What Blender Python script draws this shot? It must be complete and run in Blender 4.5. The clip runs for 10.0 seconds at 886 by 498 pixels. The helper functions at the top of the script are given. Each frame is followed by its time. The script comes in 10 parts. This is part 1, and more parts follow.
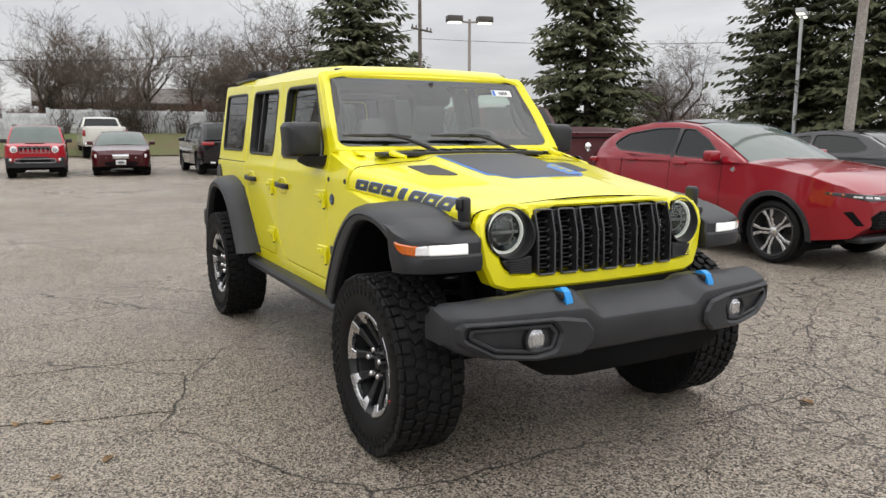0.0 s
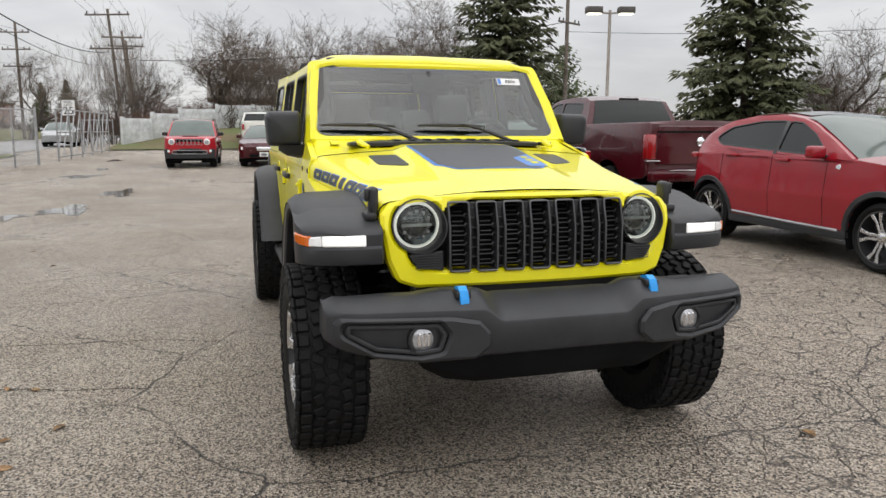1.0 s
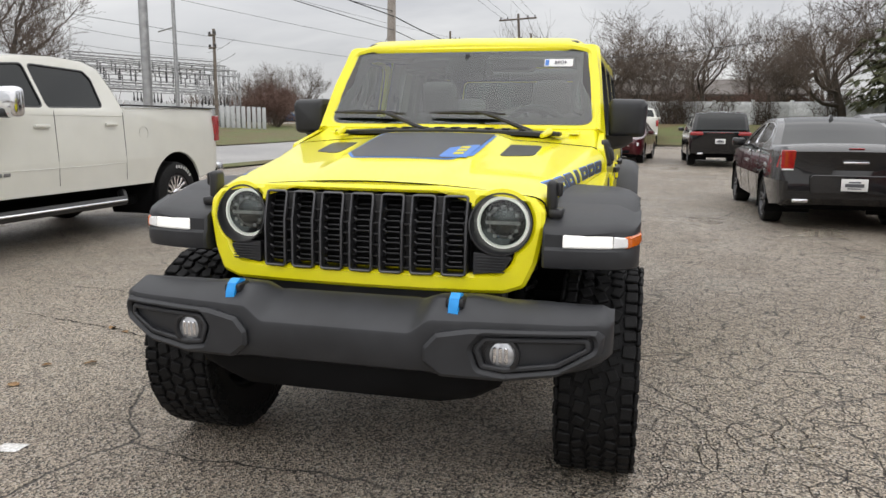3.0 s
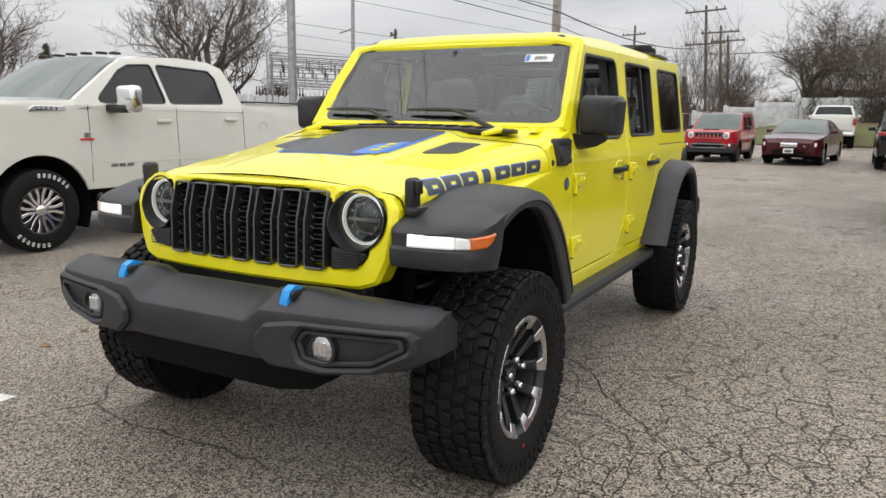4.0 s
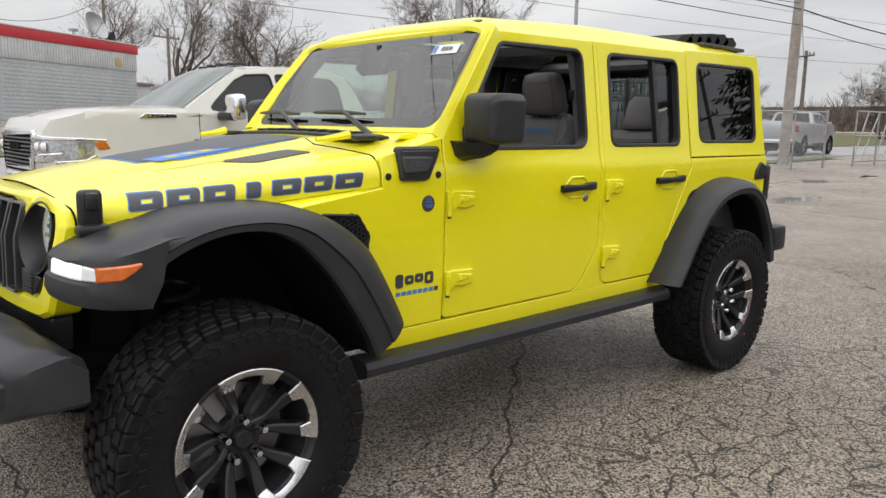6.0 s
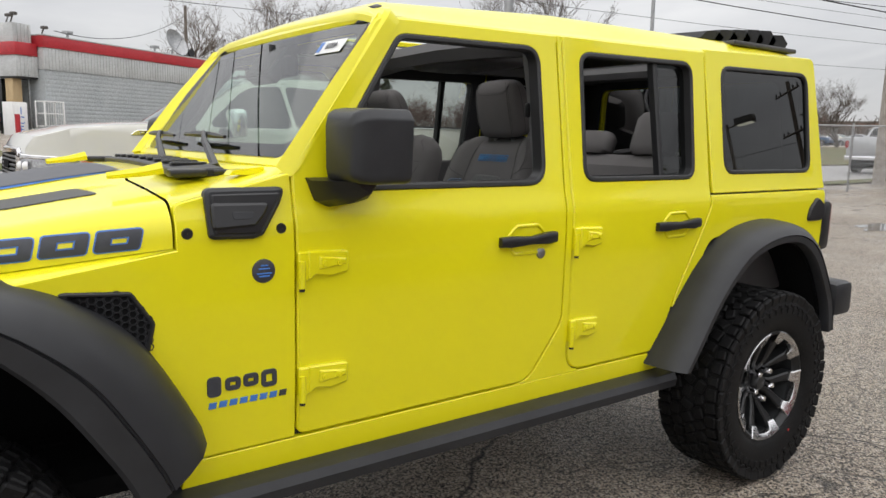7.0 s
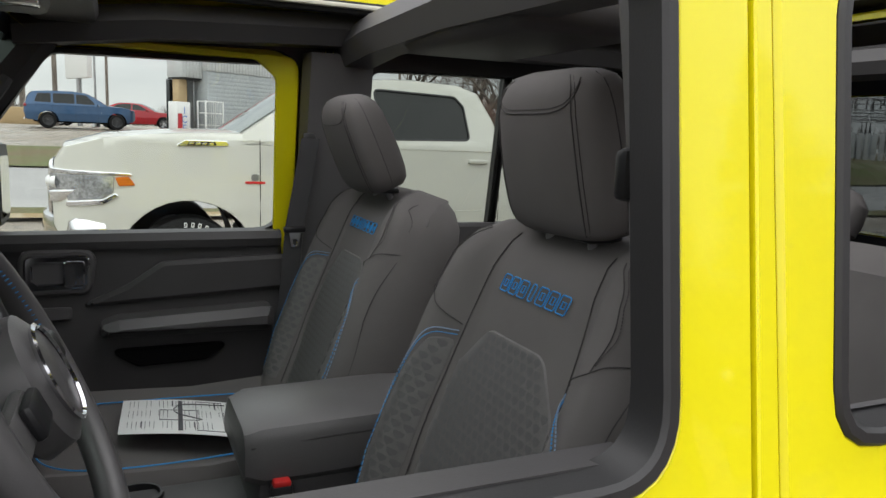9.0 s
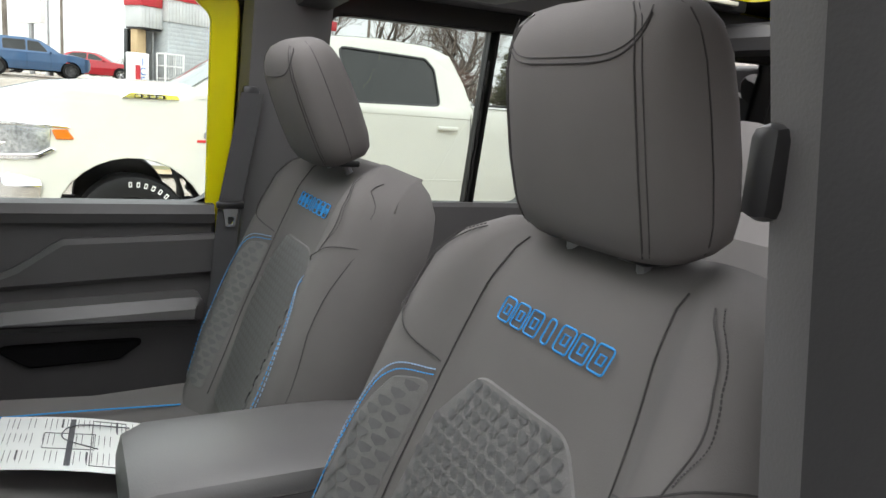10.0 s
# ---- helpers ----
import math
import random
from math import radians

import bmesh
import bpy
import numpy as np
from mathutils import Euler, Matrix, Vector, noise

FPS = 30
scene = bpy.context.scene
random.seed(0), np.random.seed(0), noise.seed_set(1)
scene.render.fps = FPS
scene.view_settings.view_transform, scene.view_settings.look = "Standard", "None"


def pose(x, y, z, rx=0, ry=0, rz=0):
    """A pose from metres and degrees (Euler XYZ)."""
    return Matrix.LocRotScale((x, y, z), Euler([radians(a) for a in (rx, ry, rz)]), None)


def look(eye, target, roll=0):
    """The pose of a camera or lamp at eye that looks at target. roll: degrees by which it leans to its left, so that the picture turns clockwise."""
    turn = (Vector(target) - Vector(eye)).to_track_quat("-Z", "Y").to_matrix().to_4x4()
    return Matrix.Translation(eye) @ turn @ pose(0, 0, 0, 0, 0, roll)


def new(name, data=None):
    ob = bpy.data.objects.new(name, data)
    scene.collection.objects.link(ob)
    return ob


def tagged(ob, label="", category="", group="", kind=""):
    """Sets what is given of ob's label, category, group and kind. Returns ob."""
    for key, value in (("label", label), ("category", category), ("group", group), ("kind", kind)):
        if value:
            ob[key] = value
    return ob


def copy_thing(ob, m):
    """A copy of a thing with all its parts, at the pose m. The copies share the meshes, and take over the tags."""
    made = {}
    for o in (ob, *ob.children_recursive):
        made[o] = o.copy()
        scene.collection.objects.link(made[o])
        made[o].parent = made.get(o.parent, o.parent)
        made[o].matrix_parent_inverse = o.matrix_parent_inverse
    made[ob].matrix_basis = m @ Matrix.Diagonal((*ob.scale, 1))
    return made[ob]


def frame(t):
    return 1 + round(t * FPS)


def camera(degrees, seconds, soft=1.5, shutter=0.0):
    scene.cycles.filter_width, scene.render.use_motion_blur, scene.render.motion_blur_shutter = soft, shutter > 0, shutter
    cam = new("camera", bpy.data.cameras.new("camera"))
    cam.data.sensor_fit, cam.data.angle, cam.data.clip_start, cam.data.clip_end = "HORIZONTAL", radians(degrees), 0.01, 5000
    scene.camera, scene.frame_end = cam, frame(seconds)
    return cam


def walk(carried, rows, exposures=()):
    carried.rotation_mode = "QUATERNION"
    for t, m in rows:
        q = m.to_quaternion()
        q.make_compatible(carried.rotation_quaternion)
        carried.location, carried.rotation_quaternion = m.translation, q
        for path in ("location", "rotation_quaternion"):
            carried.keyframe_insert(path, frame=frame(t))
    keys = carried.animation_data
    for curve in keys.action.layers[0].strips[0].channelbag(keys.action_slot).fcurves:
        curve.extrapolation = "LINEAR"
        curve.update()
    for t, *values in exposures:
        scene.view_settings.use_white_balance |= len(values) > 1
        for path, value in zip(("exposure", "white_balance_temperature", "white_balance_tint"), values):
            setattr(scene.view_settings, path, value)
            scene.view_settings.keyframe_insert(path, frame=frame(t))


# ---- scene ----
from mathutils.geometry import tessellate_polygon

cam = camera(62.01, 10.0)
ROWS = [
    (0.0, 2.9104, -2.1729, 1.4115, 81.144, -0.033, 61.141),
    (0.5, 2.9838, -1.7298, 1.3914, 80.928, -0.135, 66.616),
    (1.0, 3.1577, -1.2165, 1.3817, 80.773, -0.207, 73.249),
    (1.5, 3.2124, -0.6688, 1.3526, 80.688, -0.265, 80.817),
    (2.0, 3.1598, -0.1326, 1.3459, 80.696, -0.264, 88.813),
    (3.5, 2.6936, 1.4486, 1.3502, 80.091, -0.674, 112.003),
    (4.0, 2.4735, 1.9506, 1.3601, 79.937, -0.816, 118.921),
    (4.5, 2.1743, 2.3501, 1.3542, 79.910, -0.877, 125.292),
    (5.0, 1.9038, 2.7432, 1.3609, 80.001, -0.865, 130.716),
    (5.5, 1.4769, 2.9133, 1.3510, 80.086, -0.888, 135.020),
    (7.0, -0.1100, 2.5382, 1.4078, 81.396, -1.070, 144.196),
    (7.5, -0.6230, 2.2835, 1.4533, 81.659, -1.162, 148.860),
    (8.0, -0.9651, 1.8935, 1.4954, 81.997, -1.384, 152.617),
    (8.5, -1.2210, 1.5032, 1.5331, 81.831, -1.848, 155.386),
    (9.0, -1.4004, 1.1975, 1.5351, 81.223, -2.106, 156.168),
    (9.5, -1.4782, 1.0057, 1.5333, 80.319, -2.825, 155.768),
    (10.0, -1.5196, 0.8974, 1.5269, 78.760, -4.540, 153.672),
]
walk(cam, [(t, pose(x, y, z, rx, ry, rz)) for t, x, y, z, rx, ry, rz in ROWS],
     exposures=[(0.0, 0.0), (7.0, 0.0), (8.0, -0.10), (8.5, -0.10), (9.0, 0.40), (9.5, 0.85), (10.0, 1.40)])

# overcast winter sky: pale sky light under a grey layer of cloud, and a weak broad sun
world = bpy.data.worlds.new("overcast_sky")
scene.world = world
world.use_nodes = True
wn, wl = world.node_tree.nodes, world.node_tree.links
sky = wn.new("ShaderNodeTexSky")
sky.sky_type, sky.sun_disc = "NISHITA", False
sky.sun_elevation, sky.sun_rotation = radians(72), radians(72)
sky_dim = wn.new("ShaderNodeMix")
sky_dim.data_type, sky_dim.blend_type = "RGBA", "MULTIPLY"
sky_dim.inputs[0].default_value = 1.0
sky_dim.inputs[7].default_value = (0.10, 0.10, 0.10, 1)
wl.new(sky.outputs[0], sky_dim.inputs[6])
wcoord = wn.new("ShaderNodeTexCoord")
wmap = wn.new("ShaderNodeMapping")
wmap.inputs["Scale"].default_value = (1.6, 1.6, 6.5)
wl.new(wcoord.outputs["Generated"], wmap.inputs[0])
wnoise = wn.new("ShaderNodeTexNoise")
wnoise.inputs["Scale"].default_value, wnoise.inputs["Detail"].default_value = 1.7, 6
wnoise.inputs["Roughness"].default_value, wnoise.inputs["Distortion"].default_value = 0.55, 0.4
wl.new(wmap.outputs[0], wnoise.inputs["Vector"])
wramp = wn.new("ShaderNodeValToRGB")
wramp.color_ramp.elements[0].position, wramp.color_ramp.elements[0].color = 0.32, (0.57, 0.57, 0.59, 1)
wramp.color_ramp.elements[1].position, wramp.color_ramp.elements[1].color = 0.66, (0.81, 0.805, 0.805, 1)
wl.new(wnoise.outputs["Fac"], wramp.inputs[0])
wmix = wn.new("ShaderNodeMix")
wmix.data_type = "RGBA"
wmix.inputs[0].default_value = 0.9
wl.new(sky_dim.outputs[2], wmix.inputs[6])
wl.new(wramp.outputs[0], wmix.inputs[7])
# an overcast sky is about three times as bright overhead as at the horizon
wsep = wn.new("ShaderNodeSeparateXYZ")
wl.new(wcoord.outputs["Generated"], wsep.inputs[0])
wgrad = wn.new("ShaderNodeMapRange")
wgrad.inputs["From Min"].default_value, wgrad.inputs["From Max"].default_value = 0.08, 1.0
wgrad.inputs["To Min"].default_value, wgrad.inputs["To Max"].default_value = 1.0, 2.6
wl.new(wsep.outputs["Z"], wgrad.inputs["Value"])
wback = wn["Background"]
wl.new(wgrad.outputs[0], wback.inputs["Strength"])
wl.new(wmix.outputs[2], wback.inputs["Color"])
sun = new("sun", bpy.data.lights.new("sun", "SUN"))
sun.data.energy, sun.data.angle, sun.data.color = 1.15, radians(140), (1.0, 0.96, 0.90)
sun.matrix_world = look((0, 0, 30), (-9, -4, 0))


# ---- materials ----
def mat(name, color, rough=0.5, metal=0.0, coat=0.0, var=0.12, scale=6.0, bump=0.0, bscale=120.0, rvar=0.1, fleck=None, spec=0.5, detail=5):
    """A procedural surface: base colour with slow variation, uneven gloss, and fine relief."""
    m = bpy.data.materials.new(name)
    m.use_nodes = True
    n, l = m.node_tree.nodes, m.node_tree.links
    b = n["Principled BSDF"]
    b.inputs["Metallic"].default_value = metal
    b.inputs["Coat Weight"].default_value = coat
    b.inputs["Coat Roughness"].default_value = 0.04
    b.inputs["Specular IOR Level"].default_value = spec
    co = n.new("ShaderNodeTexCoord")
    no = n.new("ShaderNodeTexNoise")
    no.inputs["Scale"].default_value, no.inputs["Detail"].default_value = scale, detail
    l.new(co.outputs["Object"], no.inputs["Vector"])
    ramp = n.new("ShaderNodeValToRGB")
    lo, hi = [max(0, c * (1 - var)) for c in color], [min(1, c * (1 + var)) for c in color]
    ramp.color_ramp.elements[0].position, ramp.color_ramp.elements[0].color = 0.3, (*lo, 1)
    ramp.color_ramp.elements[1].position, ramp.color_ramp.elements[1].color = 0.7, (*hi, 1)
    l.new(no.outputs["Fac"], ramp.inputs[0])
    out = ramp.outputs[0]
    if fleck:
        vo = n.new("ShaderNodeTexNoise")
        vo.inputs["Scale"].default_value = bscale * 0.7
        l.new(co.outputs["Object"], vo.inputs["Vector"])
        r2 = n.new("ShaderNodeValToRGB")
        r2.color_ramp.elements[0].position, r2.color_ramp.elements[1].position = 0.58, 0.68
        l.new(vo.outputs["Fac"], r2.inputs[0])
        mx = n.new("ShaderNodeMix")
        mx.data_type = "RGBA"
        l.new(r2.outputs[0], mx.inputs[0])
        l.new(out, mx.inputs[6])
        mx.inputs[7].default_value = (*fleck, 1)
        out = mx.outputs[2]
    l.new(out, b.inputs["Base Color"])
    mr = n.new("ShaderNodeMapRange")
    mr.inputs["To Min"].default_value, mr.inputs["To Max"].default_value = max(0, rough * (1 - rvar)), min(1, rough * (1 + rvar))
    l.new(no.outputs["Fac"], mr.inputs["Value"])
    l.new(mr.outputs[0], b.inputs["Roughness"])
    if bump:
        bn = n.new("ShaderNodeTexNoise")
        bn.inputs["Scale"].default_value, bn.inputs["Detail"].default_value = bscale, 3
        l.new(co.outputs["Object"], bn.inputs["Vector"])
        bp = n.new("ShaderNodeBump")
        bp.inputs["Strength"].default_value, bp.inputs["Distance"].default_value = bump, 0.4 / bscale
        l.new(bn.outputs["Fac"], bp.inputs["Height"])
        l.new(bp.outputs[0], b.inputs["Normal"])
    return m


def glow(name, color, strength):
    m = bpy.data.materials.new(name)
    m.use_nodes = True
    b = m.node_tree.nodes["Principled BSDF"]
    b.inputs["Base Color"].default_value = (*color, 1)
    b.inputs["Emission Color"].default_value = (*color, 1)
    b.inputs["Emission Strength"].default_value = strength
    return m


def glass(name, tint, thin=0.5, rough=0.0):
    """A pane: clear or smoked body that lets light through, with a sharp surface reflection."""
    m = bpy.data.materials.new(name)
    m.use_nodes = True
    n, l = m.node_tree.nodes, m.node_tree.links
    n.remove(n["Principled BSDF"])
    tr = n.new("ShaderNodeBsdfTransparent")
    tr.inputs[0].default_value = (*tint, 1)
    gl = n.new("ShaderNodeBsdfGlossy")
    gl.inputs["Roughness"].default_value = rough
    fr = n.new("ShaderNodeFresnel")
    fr.inputs["IOR"].default_value = 1.5 + thin * 0.2
    mx = n.new("ShaderNodeMixShader")
    l.new(fr.outputs[0], mx.inputs[0])
    l.new(tr.outputs[0], mx.inputs[1])
    l.new(gl.outputs[0], mx.inputs[2])
    l.new(mx.outputs[0], n["Material Output"].inputs["Surface"])
    return m


YELLOW = mat("yellow_paint", (0.83, 0.755, 0.004), 0.38, coat=0.7, spec=0.35, var=0.02, scale=2.0, bump=0.02, bscale=900, rvar=0.05)
TRIM = mat("textured_black_plastic", (0.024, 0.025, 0.028), 0.46, var=0.2, scale=9, bump=0.3, bscale=600, spec=0.4)
TRIM_SMOOTH = mat("smooth_black_plastic", (0.013, 0.013, 0.0145), 0.38, var=0.2, scale=9, bump=0.06, bscale=500)
DARK = mat("underbody_black", (0.006, 0.006, 0.0065), 0.85, var=0.3, spec=0.12)
RUBBER = mat("tyre_rubber", (0.0070, 0.0070, 0.0075), 0.62, spec=0.20, var=0.35, scale=14, bump=0.25, bscale=260, fleck=(0.020, 0.019, 0.018))
RIM_BLACK = mat("satin_black_alloy", (0.013, 0.014, 0.015), 0.42, coat=0.15, spec=0.35, var=0.1)
ALLOY = mat("machined_alloy", (0.62, 0.62, 0.63), 0.27, metal=1.0, var=0.06, scale=20, bump=0.05, bscale=900)
CHROME = mat("bright_chrome", (0.78, 0.78, 0.80), 0.10, metal=1.0, var=0.04)
STEEL = mat("dull_steel", (0.32, 0.32, 0.33), 0.42, metal=1.0, var=0.15)
GUN = mat("gunmetal_bezel", (0.10, 0.10, 0.105), 0.35, metal=0.8, var=0.08)
BLUE = mat("blue_tow_hook_paint", (0.01, 0.28, 0.72), 0.35, var=0.1, scale=30)
DECAL = mat("charcoal_decal", (0.045, 0.048, 0.058), 0.45, var=0.15, scale=40)
DECAL_BLUE = mat("blue_decal", (0.06, 0.19, 0.55), 0.4, var=0.1, scale=20)
DRL = glow("white_running_lamp", (0.86, 0.85, 0.82), 0.34)
HALO = glow("halo_ring_lamp", (0.95, 0.93, 0.88), 0.45)
AMBER = mat("amber_lens", (0.62, 0.13, 0.01), 0.12, coat=1.0, var=0.15, scale=60)
LENS = mat("clear_lamp_lens", (0.45, 0.46, 0.48), 0.08, metal=0.6, coat=1.0, var=0.4, scale=45)
LAMP_DARK = mat("dark_lamp_core", (0.04, 0.042, 0.046), 0.12, metal=0.4, coat=1.0, var=0.5, scale=40)
WHITE_LENS = mat("frosted_lens", (0.80, 0.80, 0.80), 0.15, coat=1.0, var=0.06, scale=50)
GLASS = glass("clear_glass", (0.80, 0.86, 0.83))
SMOKED = glass("smoked_glass", (0.16, 0.18, 0.18))
CLEARISH = glass("light_smoked_glass", (0.55, 0.60, 0.57))
TINT = glass("dark_privacy_glass", (0.05, 0.055, 0.055))
MIRROR = mat("mirror_glass", (0.8, 0.82, 0.83), 0.02, metal=1.0, var=0.0)
CLOTH = mat("charcoal_seat_cloth", (0.122, 0.115, 0.113), 0.85, var=0.12, scale=5, bump=0.5, bscale=900, spec=0.25)
CLOTH_KNIT = mat("patterned_seat_cloth", (0.150, 0.145, 0.143), 0.7, var=0.08, scale=60, bump=0.5, bscale=500, spec=0.3)
LEATHER = mat("black_vinyl", (0.085, 0.082, 0.083), 0.38, var=0.15, scale=4, bump=0.25, bscale=450)
SOFT = mat("soft_black_interior", (0.056, 0.054, 0.055), 0.5, var=0.15, scale=4, bump=0.2, bscale=500)
# the soft interior plastic, made lighter in colour for the light it reflects
PILLAR = mat("lightened_pillar_plastic", (0.105, 0.103, 0.104), 0.45, var=0.12, scale=4, bump=0.25, bscale=450)
BELT = mat("woven_belt", (0.045, 0.045, 0.047), 0.7, var=0.1, scale=30, bump=0.4, bscale=900)
BELT_GREY = mat("pale_belt", (0.28, 0.27, 0.28), 0.7, var=0.1, scale=30, bump=0.4, bscale=900)
STITCH = mat("blue_thread", (0.02, 0.26, 0.62), 0.7, var=0.1)
STITCH_PALE = mat("pale_blue_thread", (0.22, 0.33, 0.48), 0.7, var=0.1)
STITCH_DARK = mat("dark_thread", (0.045, 0.042, 0.042), 0.8)
SEAL = mat("window_rubber", (0.020, 0.020, 0.021), 0.5, var=0.2, scale=9, bump=0.15, bscale=400)
PAPER = mat("white_paper", (0.78, 0.79, 0.78), 0.8, var=0.04, scale=8)
INK = mat("printed_ink", (0.09, 0.09, 0.10), 0.8, var=0.2, scale=200)
RED_PLASTIC = mat("red_plastic", (0.6, 0.02, 0.02), 0.4)
FABRIC = mat("black_roof_fabric", (0.018, 0.018, 0.019), 0.85, var=0.25, scale=10, bump=0.4, bscale=300)
CREAM = mat("pale_seal", (0.62, 0.60, 0.50), 0.6, var=0.05)


def fixed_glass(name, color):
    return mat(name, color, 0.05, coat=0.0, var=0.1, scale=2, spec=0.40)


CAR_GLASS = fixed_glass("dark_car_glass", (0.012, 0.014, 0.014))
# windscreens: some of the sky's reflection is put into the paler base colour
CAR_SCREEN = fixed_glass("sky_pale_windscreen", (0.10, 0.125, 0.115))
PAINTS = {"white": mat("pearl_white_paint", (0.66, 0.655, 0.60), 0.3, coat=0.9, spec=0.2, var=0.03, scale=3),
          "red": mat("red_metallic_paint", (0.27, 0.004, 0.013), 0.32, metal=0.0, coat=0.9, spec=0.2, var=0.05, scale=3),
          "maroon": mat("maroon_paint", (0.060, 0.004, 0.008), 0.28, metal=0.0, coat=0.9, spec=0.2, var=0.1, scale=3),
          "black": mat("black_paint", (0.010, 0.010, 0.011), 0.2, coat=0.9, spec=0.2, var=0.1, scale=3),
          "bright_red": mat("bright_red_paint", (0.38, 0.008, 0.018), 0.35, coat=0.9, spec=0.2, var=0.05, scale=3),
          "blue": mat("steel_blue_paint", (0.045, 0.10, 0.20), 0.3, metal=0.4, coat=0.9, spec=0.2, var=0.06, scale=3),
          "grey": mat("dark_grey_paint", (0.035, 0.036, 0.038), 0.3, metal=0.4, coat=0.9, spec=0.2, var=0.06, scale=3),
          "sky": mat("bright_blue_paint", (0.02, 0.16, 0.50), 0.3, coat=0.9, spec=0.2, var=0.06, scale=3),
          "silver": mat("silver_paint", (0.42, 0.43, 0.44), 0.3, metal=0.5, coat=0.9, spec=0.2, var=0.06, scale=3)}
PLATE = mat("white_plate", (0.75, 0.75, 0.74), 0.4, var=0.05, scale=30)


# ---- mesh helpers ----
def thing(name, label, category, group="", kind="", at=None):
    ob = tagged(new(name), label, category, group, kind)
    ob.empty_display_size = 0.2
    if at is not None:
        ob.matrix_basis = at
    return ob


def finish(bm, name, material, smooth=35):
    me = bpy.data.meshes.new(name)
    bm.normal_update()
    bm.to_mesh(me)
    bm.free()
    me.materials.append(material)
    if smooth:
        me.polygons.foreach_set("use_smooth", [True] * len(me.polygons))
        me.set_sharp_from_angle(angle=radians(smooth))
    return me


def part(name, bm, material, parent=None, label="", smooth=35):
    ob = new(name, finish(bm, name, material, smooth))
    ob.parent = parent
    if label:
        ob["label"] = label
    return ob


def rp(pts, r, seg=4):
    """A polygon with rounded corners; r is one radius or one a corner."""
    out, k = [], len(pts)
    rs = r if isinstance(r, (list, tuple)) else [r] * k
    for i in range(k):
        p0, p, p1 = Vector(pts[i - 1]), Vector(pts[i]), Vector(pts[(i + 1) % k])
        a, b = (p0 - p), (p1 - p)
        rr = min(rs[i], a.length * 0.48, b.length * 0.48)
        if rr < 1e-4:
            out.append(tuple(p))
            continue
        ang = a.angle(b, 3.14)
        cut = min(rr / max(math.tan(ang / 2), 0.05), a.length * 0.48, b.length * 0.48)
        s, e = p + a.normalized() * cut, p + b.normalized() * cut
        for j in range(seg + 1):
            t = j / seg
            out.append(tuple((1 - t) ** 2 * s + 2 * t * (1 - t) * p + t * t * e))
    return out


def area2(loop):
    return sum(loop[i - 1][0] * loop[i][1] - loop[i][0] * loop[i - 1][1] for i in range(len(loop))) / 2


def inset(loop, d):
    out, k = [], len(loop)
    for i in range(k):
        p0, p, p1 = Vector(loop[i - 1]), Vector(loop[i]), Vector(loop[(i + 1) % k])
        a, b = (p - p0), (p1 - p)
        if a.length < 1e-7 or b.length < 1e-7:
            out.append(tuple(p))
            continue
        a.normalize(), b.normalize()
        na, nb = Vector((-a.y, a.x)), Vector((-b.y, b.x))
        m = na + nb
        if m.length < 0.2:
            out.append(tuple(p + na * d))
            continue
        m.normalize()
        out.append(tuple(p + m * d / max(m.dot(na), 0.5)))
    return out


